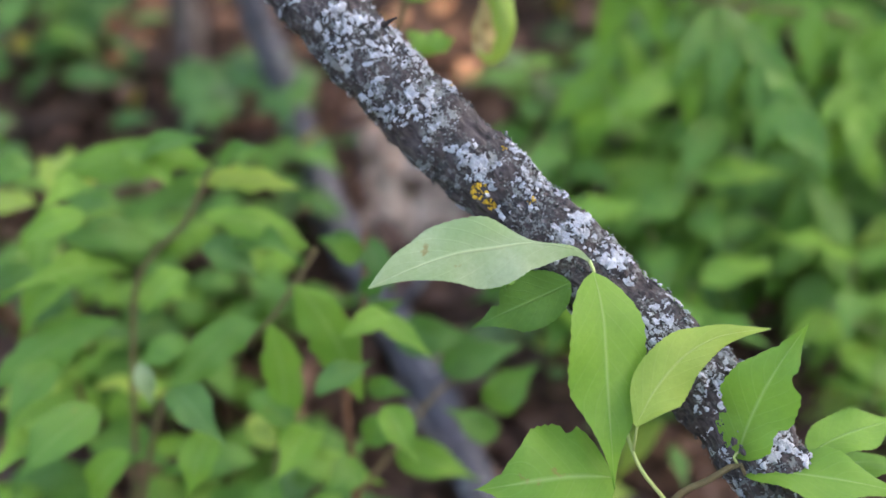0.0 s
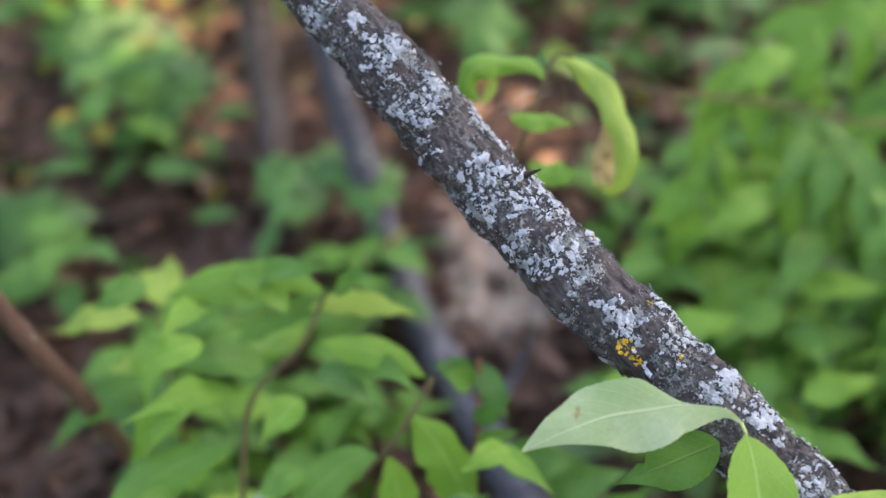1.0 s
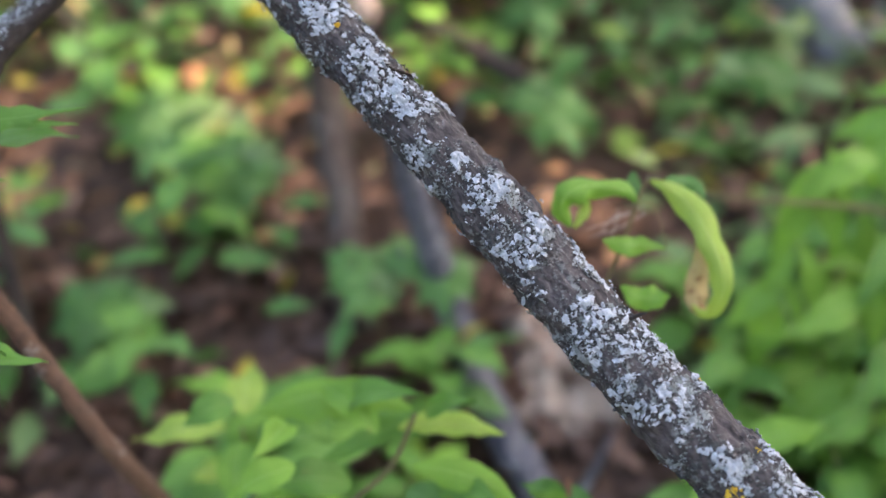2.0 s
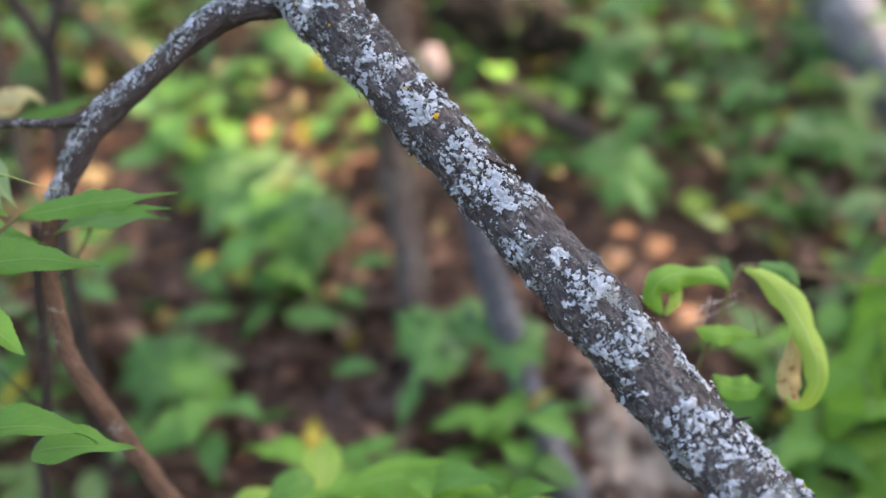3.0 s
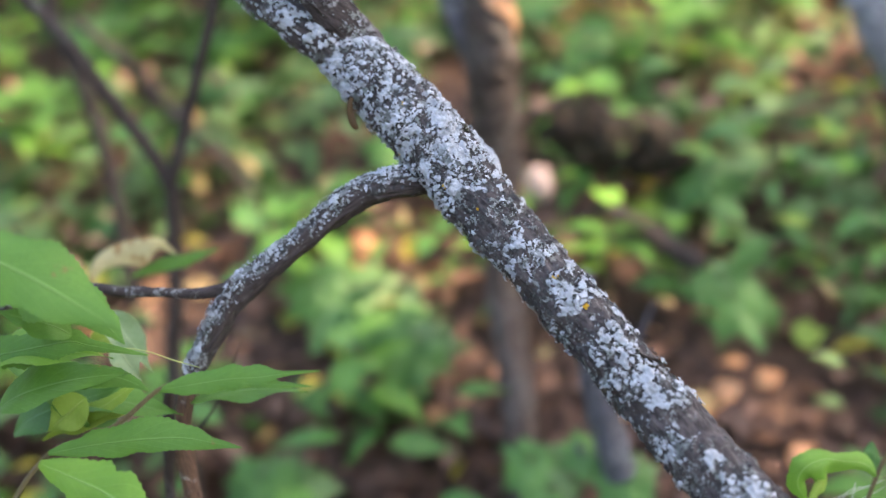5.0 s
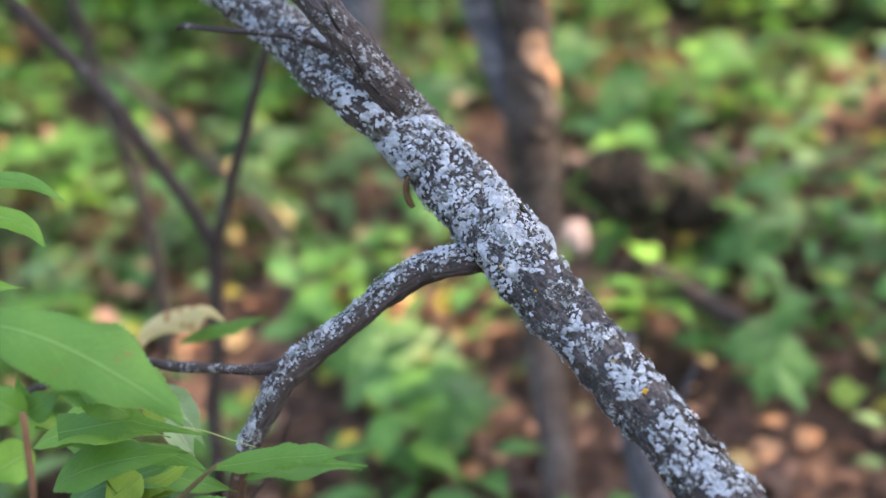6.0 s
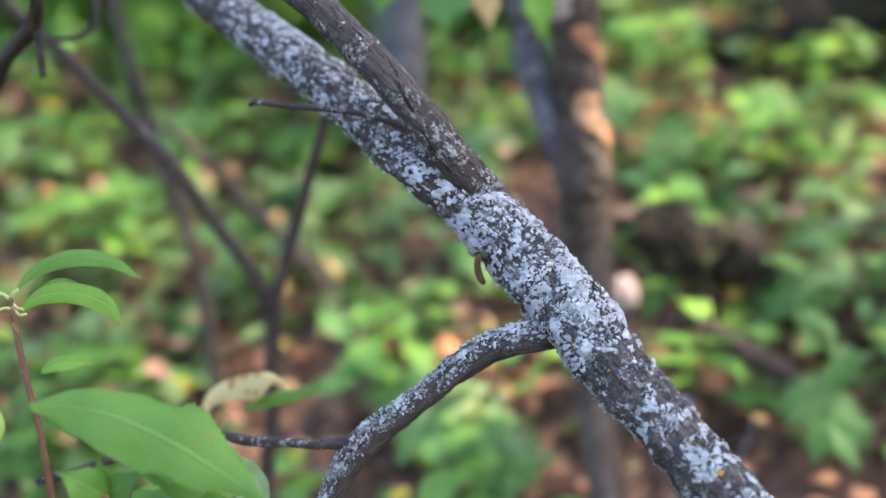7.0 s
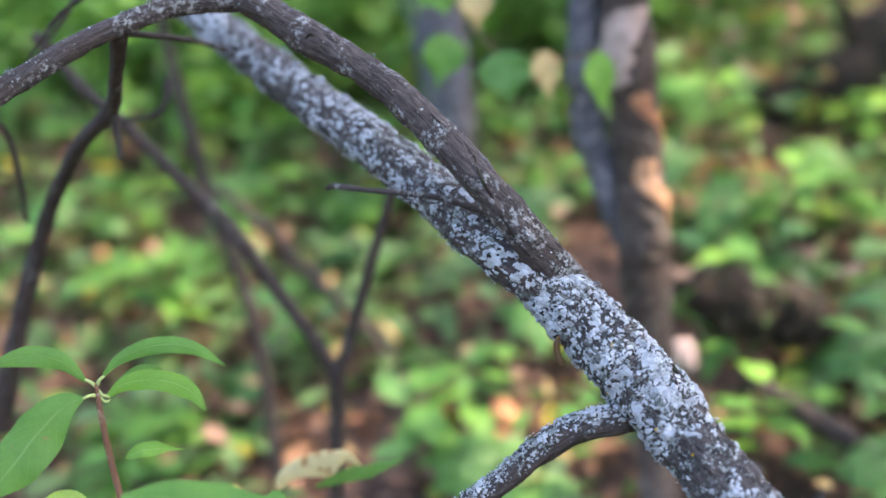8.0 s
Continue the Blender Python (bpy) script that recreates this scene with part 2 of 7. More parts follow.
def frames_of(line):
    tan = np.gradient(line[:, :3], axis=0)
    tan /= np.linalg.norm(tan, axis=1)[:, None]
    side = np.cross(tan, (0, 0, 1.0))
    low = np.linalg.norm(side, axis=1) < 1e-3
    side[low] = (1, 0, 0)
    side /= np.linalg.norm(side, axis=1)[:, None]
    for i in range(1, len(side)):
        if side[i] @ side[i - 1] < 0:
            side[i] = -side[i]
    up = np.cross(side, tan)
    return tan, side, up


def lattice(rng, x, y, period):
    """Smooth value noise in two ways, repeating in y."""
    n = 4096
    tab = rng.random(n)
    xi, yi = np.floor(x).astype(int), np.floor(y).astype(int)
    fx, fy = x - xi, y - yi
    fx, fy = fx * fx * (3 - 2 * fx), fy * fy * (3 - 2 * fy)

    def h(a, b):
        return tab[(a * 71 + (b % period) * 1733 + (a * a) % 37) % n]
    return (h(xi, yi) * (1 - fx) + h(xi + 1, yi) * fx) * (1 - fy) + (h(xi, yi + 1) * (1 - fx) + h(xi + 1, yi + 1) * fx) * fy


class Limb:
    """A round limb with uneven bark, which can carry lichen."""

    def __init__(self, rows, seed, step=0.002, seg=56, rough=0.0011, lump=0.0012):
        self.line, self.s = smooth_line(rows, step)
        self.tan, self.side, self.up = frames_of(self.line)
        self.seg, rng = seg, np.random.default_rng(seed)
        th = np.arange(seg) / seg
        S, T = np.meshgrid(self.s, th, indexing="ij")
        d = lump * 2 * (lattice(rng, S * 45, T * 4, 4) - 0.5) + lump * (lattice(rng, S * 110, T * 9, 9) - 0.5) * 1.6
        ridge = lattice(rng, S * 70, T * 22, 22)
        d += rough * 2.2 * (np.abs(ridge - 0.5) * 2 - 0.5) + rough * (lattice(rng, S * 330, T * 36, 36) - 0.5) * 1.3
        self.grow = d * np.clip(self.line[:, 3:4] / 0.012, 0.25, 1.0)
        self.rng = rng

    def place(self, i, th, lift=0.0):
        """Points of the surface at row i (may be broken) and turn th (0 to 1)."""
        i = np.clip(i, 0, len(self.s) - 1.001)
        k = i.astype(int)
        f = (i - k)[..., None]
        line = self.line[k] * (1 - f) + self.line[k + 1] * f
        side = self.side[k] * (1 - f) + self.side[k + 1] * f
        up = self.up[k] * (1 - f) + self.up[k + 1] * f
        g = self.grow[k, np.floor(th * self.seg).astype(int) % self.seg]
        a = th * 2 * np.pi
        r = line[..., 3] + g + lift
        return line[..., :3] + (np.sin(a)[..., None] * side + np.cos(a)[..., None] * up) * r[..., None]

    def mesh(self, name, material):
        n, m = len(self.s), self.seg
        I, T = np.meshgrid(np.arange(n, dtype=float), np.arange(m) / m, indexing="ij")
        v = self.place(I, T).reshape(-1, 3)
        a = np.arange(n - 1)[:, None] * m + np.arange(m)[None, :]
        b = np.arange(n - 1)[:, None] * m + (np.arange(m)[None, :] + 1) % m
        faces = np.stack([a, a + m, b + m, b], axis=-1).reshape(-1, 4).tolist()
        v = np.vstack([v, self.line[:1, :3], self.line[-1:, :3]])
        faces += [[(j + 1) % m, n * m, j] for j in range(m)] + [[(n - 1) * m + j, n * m + 1, (n - 1) * m + (j + 1) % m] for j in range(m)]
        fold = np.abs(T * 2 - 1)
        uv = np.stack([self.s[:, None] + 0 * T, fold * 0.06], axis=-1).reshape(-1, 2)
        uv = np.vstack([uv, [[0, 0], [0, 0]]])
        return mesh_of(name, v, faces, material, uv)

    def flakes(self, name, material, count, field, low, size, lift, cut=0.5, soft=0.12, rim=8, holes=0.0, ruffle=0.7):
        """Many small ruffled lobes of lichen, kept where field(s, turn) is above the cut."""
        rng = self.rng
        s = rng.uniform(low, self.s[-1] - 0.002, count)
        th = rng.random(count)
        gaps = lattice(np.random.default_rng(count), s * 430, th * 2 * np.pi * 0.017 * 430, 46)
        keep = (field(s, th) + rng.normal(0, soft, count) > cut) & (gaps > holes)
        s, th = s[keep], th[keep]
        n = len(s)
        step = self.s[1] - self.s[0]
        r0 = np.interp(s, self.s, self.line[:, 3])
        R = rng.uniform(size[0], size[1], n) * (0.7 + 0.6 * rng.random(n))
        ang = np.arange(rim) / rim * 2 * np.pi + rng.random(n)[:, None] * 6.3
        lob = R[:, None] * (0.62 + 0.55 * rng.random((n, rim)))
        squash = rng.uniform(0.6, 1.0, n)[:, None]
        ds, dt = lob * np.cos(ang), lob * np.sin(ang) * squash
        mid = self.place(s / step, th % 1.0, lift[0] + (lift[1] - lift[0]) * rng.random(n))
        edge = self.place((s[:, None] + ds) / step, (th[:, None] + dt / (2 * np.pi * r0[:, None])) % 1.0,
                          lift[0] * 0.25 + (lift[1] - lift[0]) * ruffle * rng.random((n, rim)) ** 1.5)
        v = np.concatenate([mid[:, None], edge], axis=1).reshape(-1, 3)
        base = np.arange(n)[:, None] * (rim + 1)
        j = np.arange(rim)[None, :]
        faces = np.stack([base + 0 * j, base + 1 + j, base + 1 + (j + 1) % rim], axis=-1).reshape(-1, 3)
        return mesh_of(name, v, faces, material, smooth=False)


def lobes(limb, name, material, field, low, seed, cell=0.0043, res=0.0005, cut=0.5, gap=0.18, height=(0.0005, 0.0026), fray=0.22):
    """A skin of lobed lichen: thick patches with narrow cracks, single lobes where it grows thinly."""
    r = float(np.median(limb.line[:, 3]))
    span = limb.s[-1] - low - 0.001
    ns, nt = int(span / res), max(24, int(2 * np.pi * r / res))
    S, T = np.meshgrid(low + np.arange(ns) * res, np.arange(nt) / nt, indexing="ij")
    per = max(6, int(round(2 * np.pi * r / cell)))
    rng = np.random.default_rng(seed)
    # ragged outlines: the cell map is bent by two sizes of noise
    w1, w2, w3, w4 = (np.random.default_rng(seed + k) for k in range(4))
    x = S / cell + 0.55 * (lattice(w1, S * 700, T * per * 3, per * 3) - 0.5) + 0.35 * (lattice(w3, S * 1500, T * per * 6, per * 6) - 0.5)
    y = T * per + 0.55 * (lattice(w2, S * 700, T * per * 3, per * 3) - 0.5) + 0.35 * (lattice(w4, S * 1500, T * per * 6, per * 6) - 0.5)
    w5, w6, w7 = (np.random.default_rng(seed + k) for k in (5, 6, 7))
    half = max(3, per // 3)
    x = x + 1.5 * (lattice(w5, S * 110, T * half, half) - 0.5)
    y = y + 1.5 * (lattice(w6, S * 110, T * half, half) - 0.5)
    loose = lattice(w7, S * 160, T * half * 2, half * 2)
    xi, yi = np.floor(x).astype(int), np.floor(y).astype(int)
    nx = xi.max() + 4
    jx, jy, pick, lift = rng.random((nx + 4, per)), rng.random((nx + 4, per)), rng.random((nx + 4, per)), rng.random((nx + 4, per))
    f1, f2 = np.full(S.shape, 9.0), np.full(S.shape, 9.0)
    own, up = np.zeros(S.shape), np.zeros(S.shape)
    for a in (-1, 0, 1):
        for c in (-1, 0, 1):
            gx, gy = np.clip(xi + a + 1, 0, nx + 3), (yi + c) % per
            d = np.hypot(xi + a + jx[gx, gy] - x, yi + c + jy[gx, gy] - y)
            near = d < f1
            f2 = np.where(near, f1, np.minimum(f2, d))
            own = np.where(near, pick[gx, gy], own)
            up = np.where(near, lift[gx, gy], up)
            f1 = np.where(near, d, f1)
    edge = f2 - f1
    # thick growth runs together; thin growth stands as single round lobes, and its rim is frayed
    frayed = lattice(np.random.default_rng(seed + 11), S * 620, T * per * 3, per * 3) + 0.7 * lattice(np.random.default_rng(seed + 12), S * 1300, T * per * 6, per * 6) - 0.85
    grown = field(S, T) + 0.34 * (0.42 - f1) + 0.24 * (own - 0.5) + fray * frayed - cut
    keep = (grown > 0) & (edge > gap * np.clip(3.0 * loose - 0.7, 0, 1.8) * (0.4 + up))
    h = height[0] + (height[1] - height[0]) * (0.5 * up + 0.25 * np.clip(edge * 1.6, 0, 1) + 0.25 * np.clip(grown * 4, 0, 1)) - 0.00025 * np.clip(0.25 - edge, 0, 1) * 4
    h += 0.00022 * (lattice(np.random.default_rng(seed + 9), S * 900, T * per * 4, per * 4) - 0.5)
    v = limb.place((S) / (limb.s[1] - limb.s[0]), T, h)
    q = keep & np.roll(keep, -1, 1)
    q[:-1] &= keep[1:] & np.roll(keep, -1, 1)[1:]
    q[-1] = False
    i, j = np.nonzero(q)
    ids = np.arange(ns * nt).reshape(ns, nt)
    k = (j + 1) % nt
    faces = np.stack([ids[i, j], ids[i + 1, j], ids[i + 1, k], ids[i, k]], axis=-1)
    used, inv = np.unique(faces, return_inverse=True)
    return mesh_of(name, v.reshape(-1, 3)[used], inv.reshape(-1, 4), material)


def field_of(seed, bias, scale=1.0, patches=(), top=0.0, radius=0.018):
    """How thick lichen stands at s and turn: two sizes of noise, given patches, more on top."""
    fixed = [(p[0], p[1] / 360.0, p[2]) for p in patches]

    def field(s, th):
        a, b, c = (np.random.default_rng(seed * 10 + k) for k in range(3))
        f = bias + 0.7 * (lattice(a, s * 70 * scale, th * 8, 8) - 0.5) + 0.75 * (lattice(b, s * 190 * scale, th * 20, 20) - 0.5) + 0.6 * (lattice(c, s * 420 * scale, th * 44, 44) - 0.5)
        f = f + top * np.cos(th * 2 * np.pi)
        more, less = 0 * s, 0 * s
        for ps, pt, pr in fixed:
            dth = (th - pt + 0.5) % 1.0 - 0.5
            d = np.hypot(s - ps, dth * 2 * np.pi * radius) / abs(pr)
            if pr > 0:
                more = np.maximum(more, np.clip(1.35 - d, 0, 1))
            else:
                less = np.maximum(less, np.clip(1.35 - d, 0, 1))
        return f + 0.48 * more - 0.42 * less
    return field


def leaf_mesh(name, base, tip, normal, width, bow, fold, sweep, ragged, mat, seed, nu=34, nv=3, wave=0.05, serrate=0.02):
    """One blade: oval with a drawn-out tip, folded along the midrib, fine teeth, a wavy rim."""
    rng = random.Random(seed)
    base, tip, normal = Vector(base), Vector(tip), Vector(normal)
    axis = tip - base
    length = axis.length
    axis.normalize()
    normal = (normal - axis * normal.dot(axis)).normalized()
    side = normal.cross(axis)
    peak = max(u ** 0.66 * (1 - u) ** 1.15 for u in [i / 50 for i in range(51)])
    p1, p2, p3 = rng.uniform(0, 6.3), rng.uniform(0, 6.3), rng.uniform(0, 6.3)
    twist = rng.uniform(-0.7, 0.7)
    bites = [(rng.choice((-1, 1)), rng.uniform(0.2, 0.85), rng.uniform(0.03, 0.08)) for _ in range(int(ragged * 7))]
    verts, uvs, faces = [], [], []
    cols = 2 * nv + 1
    for i in range(nu + 1):
        u = i / nu
        half = width / 2 * (u ** 0.66 * (1 - u) ** 1.15) / peak + 0.0004
        if u > 0.58:
            half *= 1 - 0.68 * ((u - 0.58) / 0.42) ** 0.75
        for j in range(cols):
            v = (j - nv) / nv
            h = half
            if abs(v) == 1:
                h *= 1 + serrate * (1 if i % 2 else -1)
            for sgn, at_u, deep in bites:
                if sgn * v > 0:
                    h *= 1 - 0.22 * abs(v) * max(0.0, 1 - abs(u - at_u) / deep)
            arch = bow * length * 4 * u * (1 - u) * (1.15 - 0.4 * u)
            ripple = wave * width * abs(v) * math.sin(u * 13 + p1 + (1.7 if v > 0 else 0)) + 0.012 * length * math.sin(u * 6 + p2)
            z = arch + fold * abs(v) * h + ripple * min(1, 4 * u) - 0.10 * h * v * v
            y = v * h * (1 - 0.12 * fold) + sweep * length * 4 * u * (1 - u)
            roll = twist * (u - 0.5)
            y, z = y * math.cos(roll) - z * math.sin(roll), y * math.sin(roll) + z * math.cos(roll)
            p = base + axis * (u * length) + side * y + normal * z
            verts.append(tuple(p))
            uvs.append((u, 0.5 + v * 0.5))
    for i in range(nu):
        for j in range(cols - 1):
            a = i * cols + j
            faces.append((a, a + 1, a + 1 + cols, a + cols))
    return mesh_of(name, verts, faces, mat, uvs)


def curved_leaf(plant, rows, facing, mat, label="", cup=0.25, seed=1, wave=0.14, teeth=0.012):
    """A blade along a bent midrib: rows of (x, y, z, half width on one side, half width on the other)."""
    rng = random.Random(seed)
    line, s = smooth_line([r[:4] for r in rows], 0.0018)
    other, _ = smooth_line([(*r[:3], r[4]) for r in rows], 0.0018)
    tan = np.gradient(line[:, :3], axis=0)
    tan /= np.linalg.norm(tan, axis=1)[:, None]
    side = np.cross(np.asarray(facing, dtype=float)[None], tan)
    side /= np.linalg.norm(side, axis=1)[:, None]
    up = np.cross(tan, side)
    nv, p1 = 4, rng.uniform(0, 6.3)
    rim = [[rng.uniform(-1, 1) for _ in range(14)] for _ in range(2)]
    ragged = 0.17 if teeth > 0.03 else 0.05
    verts, uvs, faces = [], [], []
    for i in range(len(s)):
        u = s[i] / s[-1]
        for j in range(2 * nv + 1):
            v = (j - nv) / nv
            w = max(0.0003, (line if v > 0 else other)[i, 3])
            w *= 1 + (teeth * (1 if i % 2 else -1) if abs(v) == 1 else 0) + ragged * abs(v) * float(np.interp(u * 13, range(14), rim[v > 0]))
            z = -cup * w * v * v + 0.05 * w * abs(v) + wave * w * abs(v) * math.sin(u * 15 + p1 + (2.0 if v > 0 else 0))
            verts.append(tuple(line[i, :3] + side[i] * v * w + up[i] * z))
            uvs.append((u, 0.5 + 0.5 * v))
    cols = 2 * nv + 1
    for i in range(len(s) - 1):
        for j in range(cols - 1):
            a = i * cols + j
            faces.append((a, a + 1, a + 1 + cols, a + cols))
    return part("leaf", mesh_of("leaf", verts, faces, mat, uvs), plant, label)


LEAF_COUNT = [100]


def leaf(plant, base, tip, normal, width, bow=0.05, fold=0.25, sweep=0.0, ragged=0.0, mat=None, label="", teeth=0.02):
    LEAF_COUNT[0] += 1
    words = {LEAF_PALE: "pale silvery-green leaf underside", LEAF_YELLOWISH: "yellowing green leaf", LEAF_DRY: "curled dry tan leaf"}
    return part("leaf", leaf_mesh("leaf", base, tip, normal, width, bow, fold, sweep, ragged, mat, LEAF_COUNT[0], 22 if teeth > 0.05 else 34, 3, 0.05, teeth), plant, label or words.get(mat, ""))


def tube(name, rows, material, step=0.006, seg=14, seed=1, rough=0.0003, lump=0.0004):
    return Limb(rows, seed, step, seg, rough, lump).mesh(name, material)


def stalk(plant, name, rows, material):
    return part(name, tube(name, rows, material, 0.005, 10, len(rows), 0.0001, 0.0002), plant)


def ground_height(x, y):
    """The slope that rises away from the camera, flat before and beyond it."""
    z = np.interp(y, [-60, 0.3, 0.7, 1.0, 1.3, 1.6, 2.3, 3.5, 60], [0.15, 0.16, 0.25, 0.36, 0.50, 0.62, 0.86, 0.93, 1.3])
    fade = np.clip(4 - np.hypot(x, y) * 0.2, 0, 1)
    return z + fade * (0.02 * np.sin(x * 5.1 + y * 2.3) + 0.014 * np.sin(x * 11 - y * 7.3) + 0.006 * np.sin(x * 31 + y * 23))


# ---------------------------------------------------------------- ground
def build_ground():
    xs = np.r_[-60, -30, -15, -8, np.linspace(-4, 4, 161), 8, 15, 30, 60]
    ys = np.r_[-60, -25, -10, -4, np.linspace(-1, 5, 141), 8, 14, 25, 60]
    X, Y = np.meshgrid(xs, ys, indexing="ij")
    v = np.stack([X, Y, ground_height(X, Y)], axis=-1).reshape(-1, 3)
    n, m = X.shape
    a = np.arange(n - 1)[:, None] * m + np.arange(m - 1)[None, :]
    faces = np.stack([a, a + m, a + m + 1, a + 1], axis=-1).reshape(-1, 4)
    tagged(new("ground", mesh_of("ground", v, faces, SOIL)), "dark brown forest soil rising gently under leaf litter", "ground", kind="structure")


build_ground()

# ---------------------------------------------------------------- the lichen-covered shrub
MAIN_STEM = [(.460, .225, .140, .024), (.300, .340, .385, .0205), (.150, .449, .525, .0192), (.103, .489, .578, .0191), (.042, .532, .632, .0189),
             (-.027, .580, .691, .0193), (-.072, .614, .735, .0184), (-.112, .645, .777, .0175), (-.143, .668, .807, .0167), (-.185, .699, .849, .0164),
             (-.2225, .727, .884, .0168), (-.2475, .747, .907, .0180), (-.265, .763, .9245, .0200), (-.291, .780, .949, .0182), (-.316, .797, .968, .0165), (-.345, .822, .985, .0110)]
LOWER_LIMB = [(-0.304, 0.794, 0.961, 0.0095), (-0.320, 0.794, 0.975, 0.0148), (-0.341, 0.799, 0.990, 0.0142), (-0.377, 0.826, 1.013, 0.0147), (-0.416, 0.861, 1.034, 0.0144), (-0.461, 0.900, 1.053, 0.0144), (-0.510, 0.944, 1.077, 0.0141), (-0.560, 0.984, 1.103, 0.0135), (-0.594, 1.010, 1.127, 0.0127), (-0.663, 1.053, 1.176, 0.0128)]
UPPER_LIMB = [(-0.266, 0.808, 0.912, 0.0059), (-0.288, 0.805, 0.944, 0.0106), (-0.305, 0.797, 0.971, 0.0117), (-0.321, 0.787, 0.998, 0.0111), (-0.342, 0.787, 1.029, 0.0105), (-0.368, 0.800, 1.056, 0.0100), (-0.394, 0.812, 1.081, 0.0095), (-0.419, 0.821, 1.099, 0.0093), (-0.445, 0.828, 1.114, 0.0103), (-0.471, 0.832, 1.132, 0.0088), (-0.488, 0.836, 1.141, 0.0082), (-0.524, 0.850, 1.164, 0.0073), (-0.590, 0.875, 1.221, 0.0069)]
LEFT_LIMB = [(-0.480, 0.836, 1.138, 0.0069), (-0.502, 0.831, 1.140, 0.0062), (-0.526, 0.820, 1.140, 0.0059), (-0.554, 0.801, 1.133, 0.0064), (-0.581, 0.781, 1.122, 0.0066), (-0.608, 0.759, 1.107, 0.0065), (-0.652, 0.728, 1.077, 0.0061)]
HANGING_LIMB = [(-0.555, 0.809, 1.129, 0.0055), (-0.575, 0.838, 1.102, 0.0043), (-0.603, 0.877, 1.072, 0.0051), (-0.648, 0.911, 1.042, 0.0050), (-0.689, 0.943, 1.003, 0.0057), (-0.724, 0.965, 0.958, 0.0064), (-0.754, 0.974, 0.905, 0.0075), (-0.776, 0.976, 0.857, 0.0081), (-0.804, 0.982, 0.795, 0.0088)]
HANGING_STUB = [(-0.600, 0.876, 1.072, 0.0033), (-0.598, 0.872, 1.060, 0.0026), (-0.596, 0.865, 1.041, 0.0018)]
SIDE_LIMB = [(-0.263, 0.768, 0.907, 0.0098), (-0.276, 0.754, 0.907, 0.0091), (-0.288, 0.749, 0.907, 0.0085), (-0.304, 0.749, 0.902, 0.0079), (-0.324, 0.747, 0.890, 0.0077), (-0.343, 0.742, 0.875, 0.0074), (-0.363, 0.737, 0.861, 0.0073), (-0.379, 0.732, 0.849, 0.0078), (-0.392, 0.725, 0.830, 0.0066), (-0.406, 0.717, 0.808, 0.0053)]
DROOPING_LIMB = [(-0.409, 0.718, 0.804, 0.0044), (-0.412, 0.708, 0.777, 0.0048), (-0.411, 0.703, 0.743, 0.0051), (-0.404, 0.700, 0.707, 0.0055), (-0.366, 0.716, 0.594, 0.0065), (-0.346, 0.746, 0.514, 0.0065), (-0.331, 0.786, 0.414, 0.0068), (-0.316, 0.836, 0.278, 0.0072)]
LEVEL_TWIG = [(-0.377, 0.733, 0.857, 0.0047), (-0.385, 0.732, 0.854, 0.0037), (-0.401, 0.730, 0.853, 0.0031), (-0.420, 0.730, 0.854, 0.0028), (-0.441, 0.732, 0.854, 0.0032), (-0.462, 0.734, 0.856, 0.0027), (-0.489, 0.734, 0.856, 0.0026), (-0.532, 0.731, 0.840, 0.0024), (-0.576, 0.729, 0.827, 0.0025)]
DEAD_TWIG = [(-0.347, 0.798, 1.014, 0.0025), (-0.358, 0.800, 1.018, 0.0022), (-0.374, 0.802, 1.023, 0.0019), (-0.402, 0.808, 1.026, 0.0018), (-0.423, 0.814, 1.027, 0.0016), (-0.441, 0.818, 1.029, 0.0018), (-0.446, 0.819, 1.027, 0.0013)]
SNAG = [(-0.046, 0.599, 0.732, 0.0014), (-0.041, 0.595, 0.736, 0.0010), (-0.037, 0.592, 0.739, 0.0004)]
SWELLING = [(-0.271, 0.789, 0.926, 0.0063), (-0.261, 0.786, 0.918, 0.0125), (-0.254, 0.782, 0.911, 0.0143), (-0.245, 0.779, 0.903, 0.0130), (-0.237, 0.776, 0.894, 0.0078)]
HOLLOW = [(-0.2587, 0.7618, 0.9384, 0.0010), (-0.2530, 0.7588, 0.9364, 0.0022), (-0.2483, 0.7587, 0.9341, 0.0026), (-0.2446, 0.7622, 0.9301, 0.0010)]
PALE_TWIG = [(-0.555, 0.812, 1.129, 0.0023), (-0.555, 0.847, 1.122, 0.0021), (-0.544, 0.889, 1.111, 0.0018), (-0.534, 0.919, 1.099, 0.0015)]
EDGE_TWIG = [(-0.717, 0.922, 1.067, 0.0026), (-0.715, 0.937, 1.044, 0.0024), (-0.719, 0.947, 1.012, 0.0023), (-0.725, 0.956, 0.979, 0.0019)]
HIGH_TWIG = [(-0.586, 0.871, 1.153, 0.0014), (-0.624, 0.879, 1.137, 0.0014), (-0.649, 0.888, 1.118, 0.0011), (-0.664, 0.891, 1.105, 0.0007)]
HOOKED_TWIG = [(-0.614, 0.998, 1.070, 0.0028), (-0.616, 0.992, 1.053, 0.0026), (-0.628, 0.987, 1.045, 0.0022), (-0.649, 0.982, 1.044, 0.0016)]
SLANT_TWIG = [(-0.699, 0.965, 1.095, 0.0014), (-0.685, 0.974, 1.113, 0.0017), (-0.674, 0.981, 1.127, 0.0019), (-0.665, 0.988, 1.142, 0.0020)]
